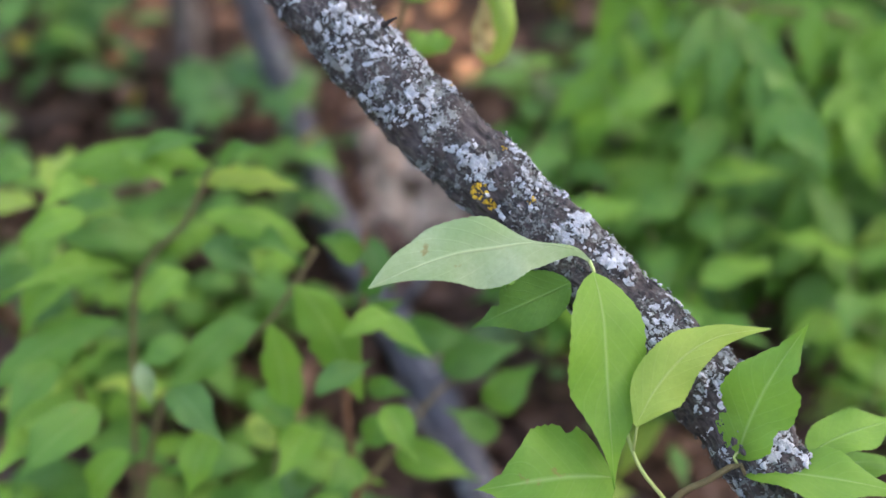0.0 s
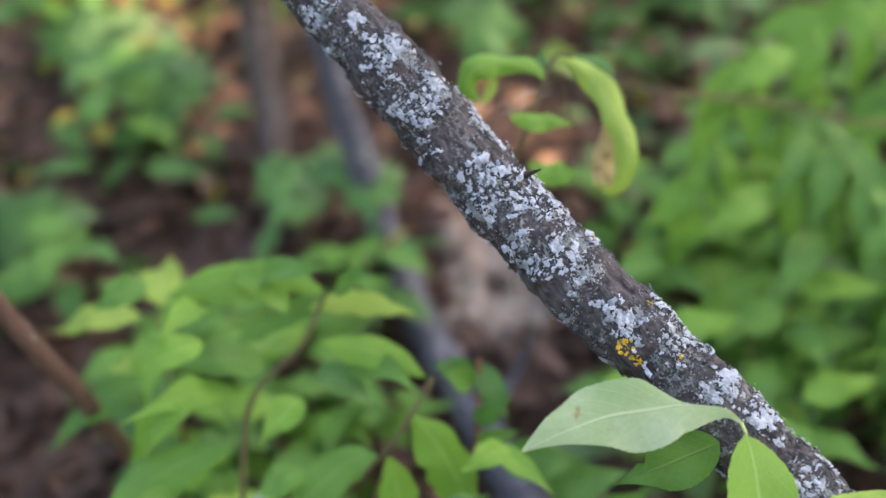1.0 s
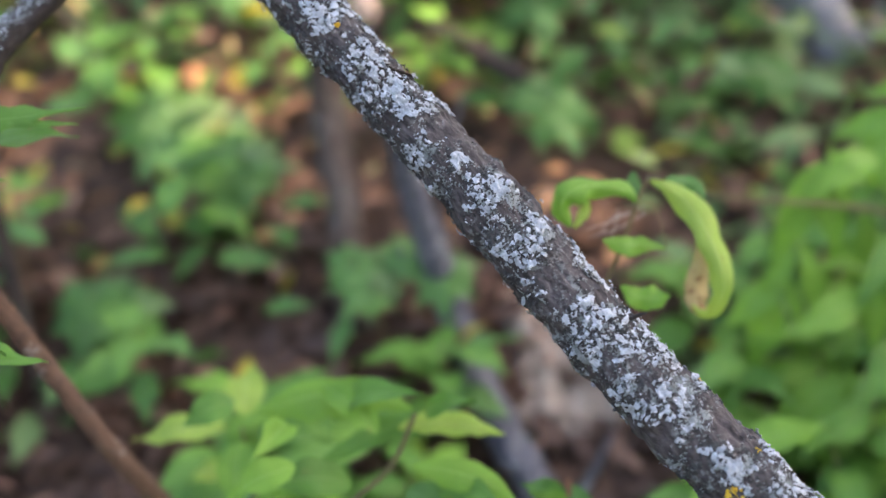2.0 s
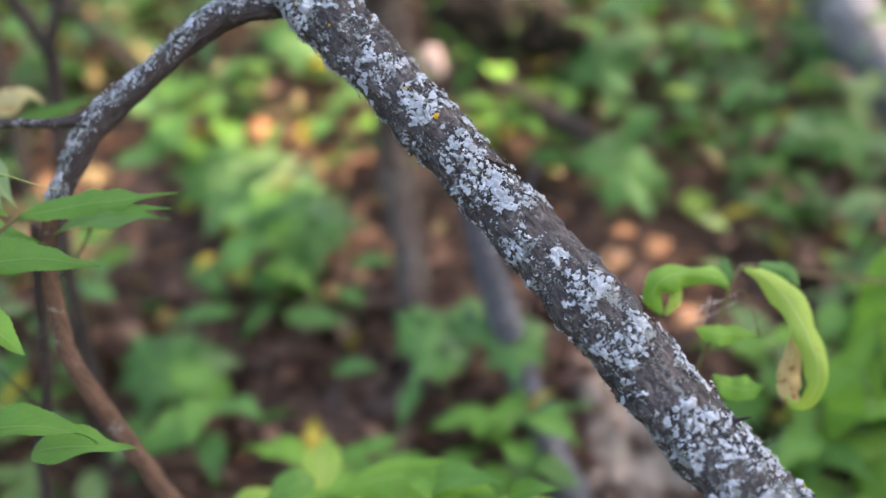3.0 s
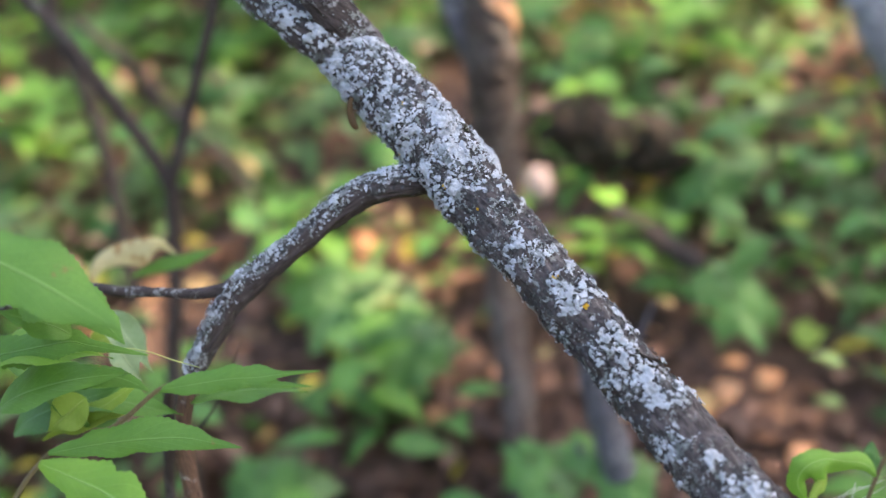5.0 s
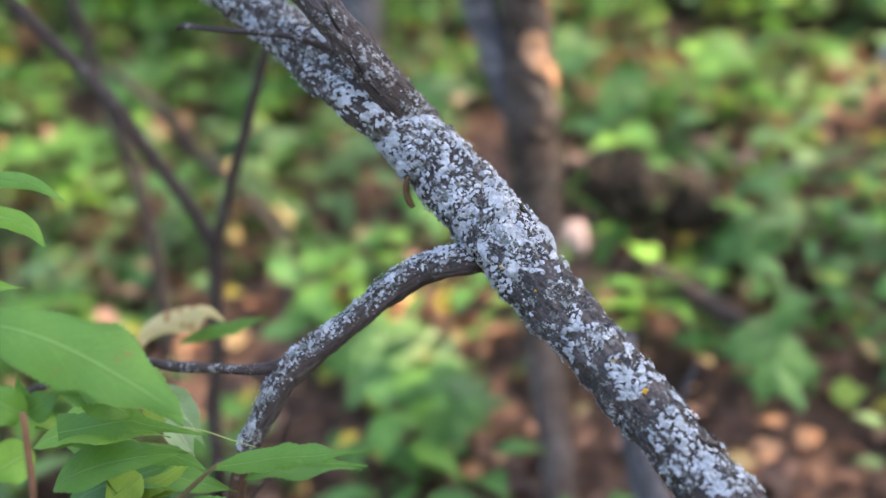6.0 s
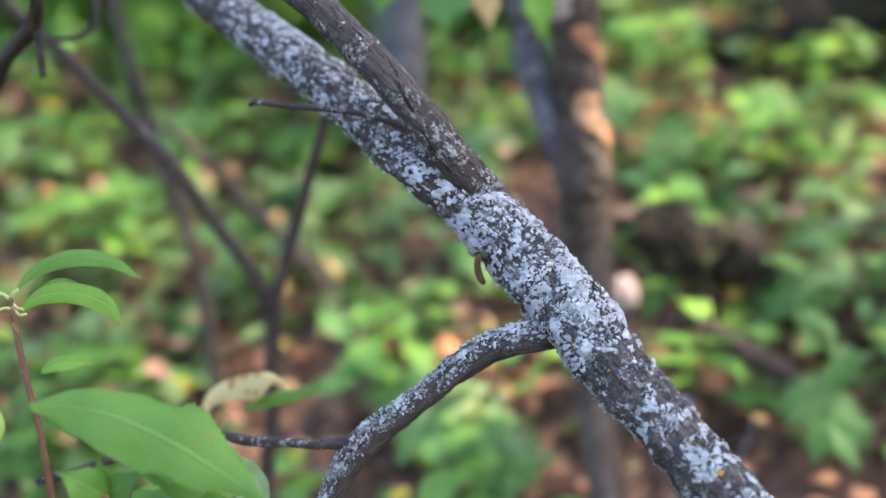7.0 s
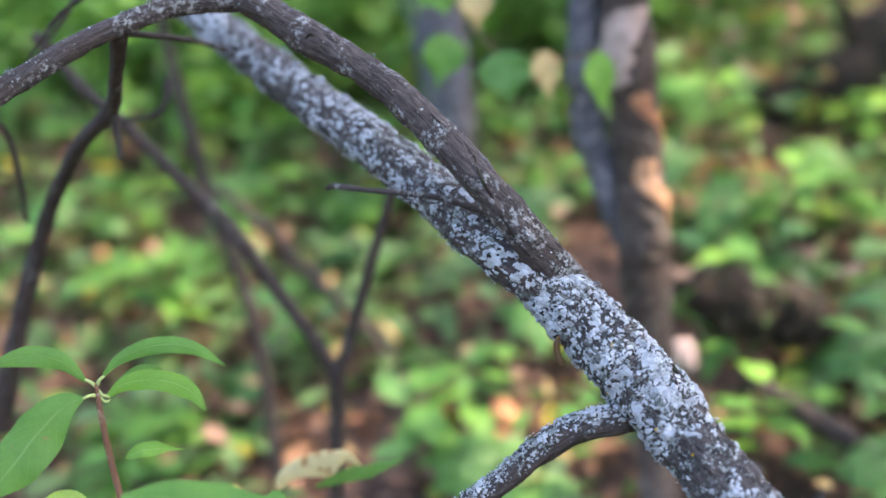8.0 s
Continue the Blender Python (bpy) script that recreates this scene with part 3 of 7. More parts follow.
PATCHES_A = [(0.853, 2, 0.0126), (0.844, -73, 0.0078), (0.812, -30, 0.0061), (0.792, -37, 0.0077), (0.774, 17, 0.0088), (0.755, -1, 0.0123), (0.733, -15, 0.0103), (0.706, -10, 0.0103), (0.673, -27, 0.0129), (0.633, -13, 0.0106), (0.601, -16, 0.0106), (0.875, -41, 0.0135), (0.774, -95, -0.0104), (0.795, 40, -0.0077), (0.819, -99, -0.0097)]
PATCHES_B = [(1.034, -36, 0.0140), (1.000, -95, 0.0072), (0.981, -37, 0.0057), (0.961, -27, 0.0109), (0.933, -5, 0.0091), (0.931, -59, 0.0085), (0.851, 2, 0.0105), (0.842, -73, 0.0066), (0.900, 20, 0.0039), (1.002, -13, -0.0081), (0.916, 4, -0.0062), (0.888, 5, -0.0056), (0.800, -7, -0.0109), (0.895, -92, -0.0070)]
PATCHES_C = [(1.060, -32, 0.0104), (1.032, -36, 0.0126), (0.999, -81, 0.0096), (0.984, -36, 0.0056), (0.964, -29, 0.0095), (0.929, -31, 0.0127), (1.088, -26, 0.0076), (1.115, -19, 0.0065), (1.142, -26, 0.0084), (0.900, 29, 0.0038), (1.000, 42, -0.0119), (1.016, -62, -0.0097), (1.100, 42, -0.0071), (0.904, -24, -0.0071), (0.962, 33, -0.0062)]
PATCHES_D = [(1.267, -18, 0.0107), (1.237, -29, 0.0105), (1.212, -33, 0.0111), (1.188, -25, 0.0176), (1.169, -20, 0.0102), (1.196, -120, 0.0091), (1.115, -5, 0.0058), (1.091, -31, 0.0087), (1.055, -35, 0.0130), (1.138, 44, -0.0065), (1.136, -62, -0.0071)]
ORANGE_SPOTS = [(0.776, -70, 0.0042), (0.768, -75, 0.0027), (0.755, -29, 0.0021), (0.782, 4, 0.0018), (0.824, 41, 0.0015), (1.099, -35, 0.0015), (1.077, -28, 0.0012), (1.153, -56, 0.0012), (1.226, -44, 0.0015), (1.210, -109, 0.0024), (1.174, -71, 0.0012)]
STEM_CRACKS = [[(-0.1589, 0.6772, 0.8423, 0.0005), (-0.1554, 0.6752, 0.8391, 0.0013), (-0.1508, 0.6766, 0.8368, 0.0013), (-0.1464, 0.6812, 0.8335, 0.0005)], [(-0.1677, 0.6753, 0.8440, 0.0003), (-0.1623, 0.6736, 0.8410, 0.0007), (-0.1579, 0.6748, 0.8403, 0.0003)], [(-0.1824, 0.6802, 0.8497, 0.0003), (-0.1755, 0.6803, 0.8509, 0.0007), (-0.1687, 0.6806, 0.8495, 0.0003)], [(-0.1731, 0.6716, 0.8363, 0.0003), (-0.1663, 0.6717, 0.8394, 0.0007), (-0.1582, 0.6714, 0.8378, 0.0003)], [(-0.1541, 0.6716, 0.8363, 0.0004), (-0.1492, 0.6733, 0.8345, 0.0010), (-0.1455, 0.6841, 0.8318, 0.0004)]]
LIMB_CRACKS = [[(-0.3503, 0.7890, 1.0500, 0.0004), (-0.3468, 0.7816, 1.0406, 0.0011), (-0.3425, 0.7779, 1.0334, 0.0011), (-0.3350, 0.7767, 1.0174, 0.0011), (-0.3284, 0.7768, 1.0041, 0.0011), (-0.3214, 0.7770, 0.9940, 0.0004)], [(-0.3747, 0.7994, 1.0730, 0.0003), (-0.3699, 0.7970, 1.0684, 0.0007), (-0.3655, 0.7973, 1.0658, 0.0003)], [(-0.4487, 0.8186, 1.1145, 0.0004), (-0.4439, 0.8191, 1.1183, 0.0011), (-0.4400, 0.8187, 1.1168, 0.0004)], [(-0.4854, 0.9189, 1.0789, 0.0005), (-0.4802, 0.9192, 1.0777, 0.0013), (-0.4753, 0.9204, 1.0757, 0.0005)]]


def build_shrub():
    shrub = thing("lichen_covered_shrub", (0.46, 0.225, 0.15), "leaning grey-brown shrub stem crusted with pale blue-grey lichen", "shrub")

    def limb(name, rows, seed, material, label, step=0.003, seg=40, rough=0.0009, lump=0.0010):
        shape = Limb(rows, seed, step, seg, rough, lump)
        return part(name, shape.mesh(name, material), shrub, label), shape

    stem, shape = limb("main_stem", MAIN_STEM, 3, BARK, "thick dark bark mottled with lichen", 0.0017, 96, 0.0010, 0.0014)
    marks = PATCHES_A + PATCHES_B + PATCHES_C + PATCHES_D + [(1.22, -50, 0.026), (1.25, -20, 0.024), (1.18, -60, 0.02), (1.27, -80, 0.02), (1.28, -30, 0.02)]
    thin = field_of(11, 0.21, 1.0, marks, 0.07)

    def pale(s, th):
        """Thickest round the joint with the side limb."""
        return thin(s, th) + 0.27 * np.exp(-((s - 1.225) / 0.06) ** 2)

    dull = field_of(17, 0.35, 1.4, marks, 0.0)
    part("leafy_lichen", lobes(shape, "leafy_lichen", LICHEN_PALE, pale, 0.45, 301, 0.0040, 0.0004), stem, "pale blue-grey leafy lichen in lobes", "stuff")
    crust = field_of(19, 0.38, 1.2, marks, 0.03)
    part("granular_lichen", lobes(shape, "granular_lichen", LICHEN_MID, crust, 0.45, 341, 0.0019, 0.0004, 0.5, 0.24, (0.0002, 0.0011), 0.34), stem, "granular grey-green lichen crust", "stuff")
    part("pale_lichen", shape.flakes("pale_lichen", LICHEN_PALE, 7000, pale, 0.2, (0.0010, 0.0025), (0.0007, 0.0021), 0.5, 0.06, 9, 0.30, 1.2), stem, "pale blue-grey leafy lichen", "stuff")
    part("dull_lichen", shape.flakes("dull_lichen", LICHEN_GREY_SHADE, 60000, dull, 0.2, (0.0006, 0.0013), (0.0002, 0.0006), 0.5, 0.10), stem, "dark grey crust lichen, near-black as shade between lobes", "stuff")

    def orange(s, th):
        f = 0 * s
        for ps, deg, pr in ORANGE_SPOTS:
            dth = (th - deg / 360.0 + 0.5) % 1.0 - 0.5
            f = np.maximum(f, 1.0 * (np.hypot(s - ps, dth * 2 * np.pi * 0.018) < pr))
        return f
    part("tufted_lichen", shape.flakes("tufted_lichen", LICHEN_GREY_SHADE, 1500, field_of(83, 0.28, 0.8, marks, -0.1), 0.3, (0.0010, 0.0024), (0.0006, 0.0022), 0.5, 0.10, 9, 0.0, 1.3), stem, "ruffled grey lichen lobes standing off the bark", "stuff")
    # loose plates of bark standing off the stem
    part("loose_bark", shape.flakes("loose_bark", BARK, 2600, field_of(71, 0.12, 0.7, [], 0.12), 0.3, (0.0012, 0.0032), (0.0008, 0.0028), 0.5, 0.12, 6), stem, "loose dark plates of bark", "stuff")
    part("orange_lichen", shape.flakes("orange_lichen", LICHEN_ORANGE, 90000, orange, 0.2, (0.0006, 0.0013), (0.0008, 0.0017), 0.75, 0.05), stem, "small orange-yellow lichen spots", "stuff")

    UPPER_MARKS = [(s, a, 0.02) for s in (0.0, 0.03, 0.06) for a in range(0, 360, 60)] + [(0.09, a, 0.018) for a in (-90, 30, 150)]
    for name, rows, seed, mat, label, count, bias, top, size in (
            ("lower_limb", LOWER_LIMB, 21, BARK, "thick limb blotched with pale lichen", 30000, 0.36, 0.08, (0.0009, 0.0019)),
            ("upper_limb", UPPER_LIMB, 22, BARK_SMOOTH, "darker limb with cracked bark", 22000, -0.15, 0.05, (0.0006, 0.0011)),
            ("left_limb", LEFT_LIMB, 23, BARK_SMOOTH, "slender arching limb", 14000, -0.08, 0.16, (0.0005, 0.0010)),
            ("side_limb", SIDE_LIMB, 24, BARK_SMOOTH, "bent side limb with lichen along its top", 30000, 0.02, 0.70, (0.0005, 0.0010))):
        ob, sh = limb(name, rows, seed, mat, label, 0.002, 56)
        part("leafy_lichen", lobes(sh, "leafy_lichen", LICHEN_PALE, field_of(seed + 40, bias, 0.45 if name == "lower_limb" else 1.3, UPPER_MARKS if name == "upper_limb" else [], top), 0.004, seed + 300, 0.0036 if name != "lower_limb" else 0.0056, fray=0.10 if name == "lower_limb" else 0.22), ob, "pale grey leafy lichen", "stuff")
        part("pale_lichen", sh.flakes("pale_lichen", LICHEN_PALE, count // 4, field_of(seed + 40, bias, 1.5, UPPER_MARKS if name == "upper_limb" else [], top), 0.004, size, (0.0003, 0.0008), 0.5, 0.07, 8, 0.36), ob, "pale grey lichen", "stuff")
        part("granular_lichen", lobes(sh, "granular_lichen", LICHEN_MID, field_of(seed + 50, bias + 0.12, 1.3, UPPER_MARKS if name == "upper_limb" else [], top), 0.004, seed + 340, 0.0018, 0.0004, 0.5, 0.24, (0.0002, 0.0009), 0.34), ob, "granular grey-green lichen crust", "stuff")
        part("dull_lichen", sh.flakes("dull_lichen", LICHEN_GREY_SHADE, count // 3, field_of(seed + 60, bias + 0.08, 1.4, [], top * 0.8), 0.004, (0.0006, 0.0012), (0.0002, 0.0007), 0.5, 0.08), ob, "dark grey lichen, near-black as shade between lobes", "stuff")
    limb("hanging_limb", HANGING_LIMB, 25, BARK_DARK, "thin dark drooping limb")
    for rows in (PALE_TWIG, EDGE_TWIG, HIGH_TWIG, HOOKED_TWIG, SLANT_TWIG):
        limb("twig", rows, 36, BARK_DARK, "", 0.003, 14, 0.0002, 0.0004)
    limb("twig", HANGING_STUB, 26, BARK_DARK, "")
    limb("drooping_limb", DROOPING_LIMB, 27, BARK_WARM, "orange-brown drooping limb end")
    limb("twig", LEVEL_TWIG, 28, BARK_SMOOTH, "", 0.003, 24, 0.0005, 0.0008)
    limb("dead_twig", DEAD_TWIG, 29, BARK_SMOOTH, "thin bare dead twig", 0.002, 16, 0.0002, 0.0004)
    # the swelling above the side limb; a near-black lump holds its torn hollow's shade
    ob, sh = limb("swelling", SWELLING, 33, BARK, "swollen knob thick with lichen", 0.0015, 48, 0.0010, 0.0016)
    part("pale_lichen", sh.flakes("pale_lichen", LICHEN_PALE, 9000, field_of(90, 0.50, 1.0, [], 0.0), 0.0, (0.0008, 0.0018), (0.0003, 0.0010), 0.5, 0.08), ob, "pale grey lichen", "stuff")
    limb("hollow", HOLLOW, 34, ROT_SHADE, "near-black lump holding the shade of a small torn hollow", 0.001, 14, 0.0006, 0.0008)
    # Tubes laid on the bark, near-black for the shade inside cracks.
    for rows in STEM_CRACKS + LIMB_CRACKS:
        limb("crack", rows, 35, ROT_SHADE, "near-black tube holding the shade of a bark crack", 0.001, 10, 0.0005, 0.0008)
    limb("snag", SNAG, 30, BARK_DARK, "broken twig stub", 0.001, 10, 0.0002, 0.0003)
    return shrub


build_shrub()

# small brown husk hanging under the stem
husk = tagged(new("husk", tube("husk", [(-0.3085, 0.768, 0.9505, 0.0008), (-0.3098, 0.767, 0.947, 0.0017), (-0.3102, 0.767, 0.942, 0.0019), (-0.3088, 0.766, 0.937, 0.0020), (-0.3070, 0.766, 0.9335, 0.0013)], PUPA, 0.001, 14, 5, 0.0003, 0.0004)), "small brown curled husk hanging under the branch", "husk")

# ---------------------------------------------------------------- leafy shoots near the branch
front_shoot = thing("leafy_shoot", (0.0609, 0.4660, 0.5680), "green leafy shoot with serrated leaves against the branch", "plant")
curved_leaf(front_shoot, [(0.0469, 0.5063, 0.6468, 0.0005, 0.0005), (0.0381, 0.5076, 0.6538, 0.0036, 0.0013), (0.0196, 0.5054, 0.6594, 0.0128, 0.0015), (0.0042, 0.5018, 0.6602, 0.0178, 0.0132), (-0.0149, 0.4977, 0.6604, 0.0142, 0.0167), (-0.0328, 0.4921, 0.6579, 0.0065, 0.0111), (-0.0442, 0.4880, 0.6556, 0.0025, 0.0065), (-0.0539, 0.4849, 0.6529, 0.0003, 0.0003)], (0.049, -0.715, 0.700), LEAF_PALE, "pale silvery-green leaf underside", 0.12, 1)
leaf(front_shoot, (0.0471, 0.5014, 0.6443), (0.0500, 0.4440, 0.5647), (0.3547, -0.7529, 0.5545), 0.0415, bow=0.05, fold=0.20, sweep=0.00, ragged=0.00, mat=LEAF_BRIGHT)
curved_leaf(front_shoot, [(0.0600, 0.4505, 0.5952, 0.0010, 0.0010), (0.0703, 0.4625, 0.6053, 0.0115, 0.0125), (0.0843, 0.4738, 0.6140, 0.0126, 0.0101), (0.0988, 0.4820, 0.6172, 0.0071, 0.0061), (0.1124, 0.4869, 0.6167, 0.0031, 0.0026), (0.1267, 0.4910, 0.6148, 0.0003, 0.0003)], (0.049, -0.715, 0.700), LEAF_YELLOWISH, "yellowing green leaf", 0.2, 2)
leaf(front_shoot, (0.0375, 0.5118, 0.6331), (-0.0103, 0.5136, 0.6094), (-0.2512, -0.8603, 0.4436), 0.0267, bow=0.05, fold=0.20, sweep=0.00, ragged=0.80, mat=LEAF)
leaf(front_shoot, (0.1079, 0.4613, 0.5646), (0.1423, 0.4822, 0.6244), (-0.2893, -0.8402, 0.4587), 0.0358, bow=0.06, fold=0.20, sweep=0.05, ragged=0.90, mat=LEAF_BRIGHT)
leaf(front_shoot, (0.0505, 0.4547, 0.5631), (-0.0130, 0.4440, 0.5691), (0.1610, -0.4747, 0.8653), 0.0529, bow=0.08, fold=0.20, sweep=0.00, ragged=0.70, mat=LEAF_BRIGHT)
leaf(front_shoot, (0.1104, 0.4559, 0.5590), (0.1839, 0.4425, 0.5527), (0.0662, -0.1019, 0.9926), 0.0345, bow=0.08, fold=0.20, sweep=0.00, ragged=0.00, mat=LEAF_BRIGHT)
leaf(front_shoot, (0.1431, 0.4717, 0.5560), (0.1952, 0.4969, 0.5561), (0.0839, -0.1771, 0.9806), 0.0266, bow=0.05, fold=0.20, sweep=0.00, ragged=0.00, mat=LEAF_BRIGHT)
leaf(front_shoot, (0.1453, 0.4684, 0.5501), (0.1999, 0.4996, 0.5203), (0.3618, 0.2301, 0.9034), 0.0320, bow=0.05, fold=0.20, sweep=0.00, ragged=0.00, mat=LEAF)
stalk(front_shoot, "stem", [(0.0618, 0.4512, 0.5262, 0.0018), (0.0804, 0.4559, 0.5490, 0.0017), (0.0934, 0.4577, 0.5553, 0.0016), (0.1078, 0.4600, 0.5623, 0.0014), (0.1109, 0.4559, 0.5589, 0.0008)], TWIG)
stalk(front_shoot, "petiole", [(0.1078, 0.4600, 0.5623, 0.0009), (0.1060, 0.4613, 0.5667, 0.0006), (0.1082, 0.4621, 0.5679, 0.0005)], PETIOLE)
stalk(front_shoot, "petiole", [(0.0753, 0.4559, 0.5453, 0.0010), (0.0609, 0.4660, 0.5680, 0.0009), (0.0522, 0.4904, 0.6149, 0.0008), (0.0477, 0.5018, 0.6431, 0.0008), (0.0461, 0.5065, 0.6473, 0.0008)], PETIOLE)
stalk(front_shoot, "petiole", [(0.0609, 0.4660, 0.5680, 0.0008), (0.0632, 0.4683, 0.5818, 0.0006)], PETIOLE)
curl_shoot = thing("curled_leaf_shoot", (-0.0597, 0.7416, 0.6306), "thin shoot with curled yellow-green leaves", "plant")
curved_leaf(curl_shoot, [(-0.0193, 0.7536, 0.7362, 0.0016, 0.0016), (-0.0082, 0.7495, 0.7319, 0.0053, 0.0048), (0.0036, 0.7413, 0.7211, 0.0096, 0.0075), (0.0122, 0.7293, 0.7078, 0.0089, 0.0079), (0.0169, 0.7195, 0.6952, 0.0074, 0.0068), (0.0180, 0.7135, 0.6824, 0.0063, 0.0057), (0.0132, 0.7122, 0.6713, 0.0042, 0.0042), (0.0064, 0.7158, 0.6663, 0.0026, 0.0026), (0.0014, 0.7210, 0.6692, 0.0008, 0.0008)], (0.110, -0.765, 0.637), LEAF_YELLOWISH, "yellow-green leaf arching over and curled at its tip", 0.5, 3, 0.26, 0.034)
curved_leaf(curl_shoot, [(0.0078, 0.7395, 0.6997, 0.0018, 0.0014), (0.0068, 0.7347, 0.6874, 0.0060, 0.0048), (0.0040, 0.7303, 0.6741, 0.0073, 0.0059), (0.0049, 0.7259, 0.6645, 0.0063, 0.0050), (0.0116, 0.7224, 0.6604, 0.0027, 0.0022)], (0.110, -0.765, 0.637), LEAF_DRY, "tan withered edge of the curled leaf", 0.3, 4, 0.26, 0.034)
curved_leaf(curl_shoot, [(-0.0276, 0.7476, 0.7256, 0.0012, 0.0012), (-0.0346, 0.7490, 0.7325, 0.0042, 0.0060), (-0.0453, 0.7451, 0.7364, 0.0042, 0.0048), (-0.0579, 0.7402, 0.7408, 0.0095, 0.0065), (-0.0692, 0.7344, 0.7384, 0.0100, 0.0071), (-0.0727, 0.7321, 0.7296, 0.0077, 0.0053), (-0.0676, 0.7322, 0.7191, 0.0012, 0.0012)], (0.110, -0.765, 0.637), LEAF_BRIGHT, "fresh green leaf curled over", 0.6, 5, 0.26, 0.034)
curved_leaf(curl_shoot, [(-0.0564, 0.7430, 0.7299, 0.0012, 0.0012), (-0.0599, 0.7397, 0.7237, 0.0036, 0.0030), (-0.0655, 0.7356, 0.7164, 0.0009, 0.0009)], (0.110, -0.765, 0.637), LEAF_YELLOWISH, "yellowing curled leaf tip", 0.3, 6, 0.26, 0.034)
curved_leaf(curl_shoot, [(-0.0263, 0.7525, 0.7238, 0.0009, 0.0009), (-0.0277, 0.7584, 0.7319, 0.0073, 0.0037), (-0.0285, 0.7635, 0.7383, 0.0006, 0.0006)], (0.110, -0.765, 0.637), LEAF_DARK, "", 0.2, 7, 0.26, 0.034)
curved_leaf(curl_shoot, [(-0.0161, 0.7665, 0.7274, 0.0009, 0.0009), (-0.0018, 0.7702, 0.7272, 0.0043, 0.0043), (0.0094, 0.7697, 0.7233, 0.0050, 0.0043), (0.0147, 0.7652, 0.7171, 0.0006, 0.0006)], (0.110, -0.765, 0.637), LEAF_DARK, "", 0.4, 8, 0.26, 0.034)
curved_leaf(curl_shoot, [(-0.0124, 0.7369, 0.6992, 0.0006, 0.0006), (-0.0244, 0.7343, 0.7037, 0.0042, 0.0042), (-0.0365, 0.7299, 0.7067, 0.0072, 0.0053), (-0.0495, 0.7273, 0.7115, 0.0009, 0.0009)], (0.110, -0.765, 0.637), LEAF_BRIGHT, "", 0.3, 9, 0.26, 0.034)
curved_leaf(curl_shoot, [(-0.0398, 0.7211, 0.6842, 0.0009, 0.0009), (-0.0312, 0.7173, 0.6787, 0.0065, 0.0065), (-0.0214, 0.7146, 0.6777, 0.0077, 0.0060), (-0.0126, 0.7144, 0.6798, 0.0006, 0.0006)], (0.110, -0.765, 0.637), LEAF_BRIGHT, "", 0.3, 10, 0.26, 0.034)
stalk(curl_shoot, "petiole", [(-0.0244, 0.7476, 0.7248, 0.0004), (-0.0179, 0.7473, 0.7225, 0.0004), (-0.0114, 0.7369, 0.6989, 0.0004)], TWIG)
stalk(curl_shoot, "stem", [(-0.0597, 0.7416, 0.6306, 0.0018), (-0.0496, 0.7401, 0.6702, 0.0015), (-0.0367, 0.7410, 0.7029, 0.0013), (-0.0217, 0.7534, 0.7359, 0.0012), (-0.0110, 0.7540, 0.7357, 0.0008)], TWIG)
left_plant = thing("leafy_seedling", (-0.1671, 0.7093, 0.6094), "low green plant with spreading serrated leaves", "plant")
curved_leaf(left_plant, [(-0.1786, 0.7105, 0.5983, 0.0014, 0.0014), (-0.1592, 0.7121, 0.5996, 0.0084, 0.0063), (-0.1403, 0.7123, 0.5967, 0.0084, 0.0063), (-0.1138, 0.7107, 0.5901, 0.0004, 0.0004)], (0.049, -0.715, 0.700), LEAF_YELLOWISH, "yellowing green leaf", 0.2, 40, 0.12, 0.04)
curved_leaf(left_plant, [(-0.1709, 0.7255, 0.6016, 0.0014, 0.0014), (-0.1929, 0.7308, 0.6085, 0.0100, 0.0092), (-0.2182, 0.7333, 0.6106, 0.0157, 0.0107), (-0.2440, 0.7328, 0.6075, 0.0129, 0.0093), (-0.2727, 0.7289, 0.6007, 0.0004, 0.0004)], (0.049, -0.715, 0.700), LEAF_BRIGHT, "", 0.2, 41, 0.12, 0.04)
curved_leaf(left_plant, [(-0.1638, 0.7212, 0.6017, 0.0014, 0.0014), (-0.1862, 0.7189, 0.5933, 0.0071, 0.0078), (-0.2090, 0.7155, 0.5830, 0.0057, 0.0071), (-0.2366, 0.7116, 0.5700, 0.0004, 0.0004)], (0.049, -0.715, 0.700), LEAF, "", 0.2, 42, 0.12, 0.04)
curved_leaf(left_plant, [(-0.1675, 0.6731, 0.5967, 0.0013, 0.0013), (-0.1448, 0.6740, 0.5907, 0.0088, 0.0101), (-0.1240, 0.6738, 0.5809, 0.0081, 0.0088), (-0.1074, 0.6731, 0.5684, 0.0003, 0.0003)], (0.049, -0.715, 0.700), LEAF_BRIGHT, "", 0.2, 43, 0.12, 0.04)
leaf(left_plant, (-0.2122, 0.7088, 0.5583), (-0.2699, 0.6877, 0.5753), (0.2004, -0.4713, 0.8589), 0.0269, bow=0.15, fold=0.30, sweep=0.00, ragged=0.00, mat=LEAF, teeth=0.04)
leaf(left_plant, (-0.2251, 0.6971, 0.5441), (-0.2851, 0.6349, 0.5705), (0.2725, -0.2026, 0.9406), 0.0259, bow=0.15, fold=0.30, sweep=0.00, ragged=0.00, mat=LEAF_BRIGHT, teeth=0.04)
leaf(left_plant, (-0.1604, 0.7083, 0.6110), (-0.1274, 0.6878, 0.6300), (-0.3069, -0.5220, 0.7958), 0.0152, bow=0.15, fold=0.30, sweep=0.00, ragged=0.00, mat=LEAF, teeth=0.04)
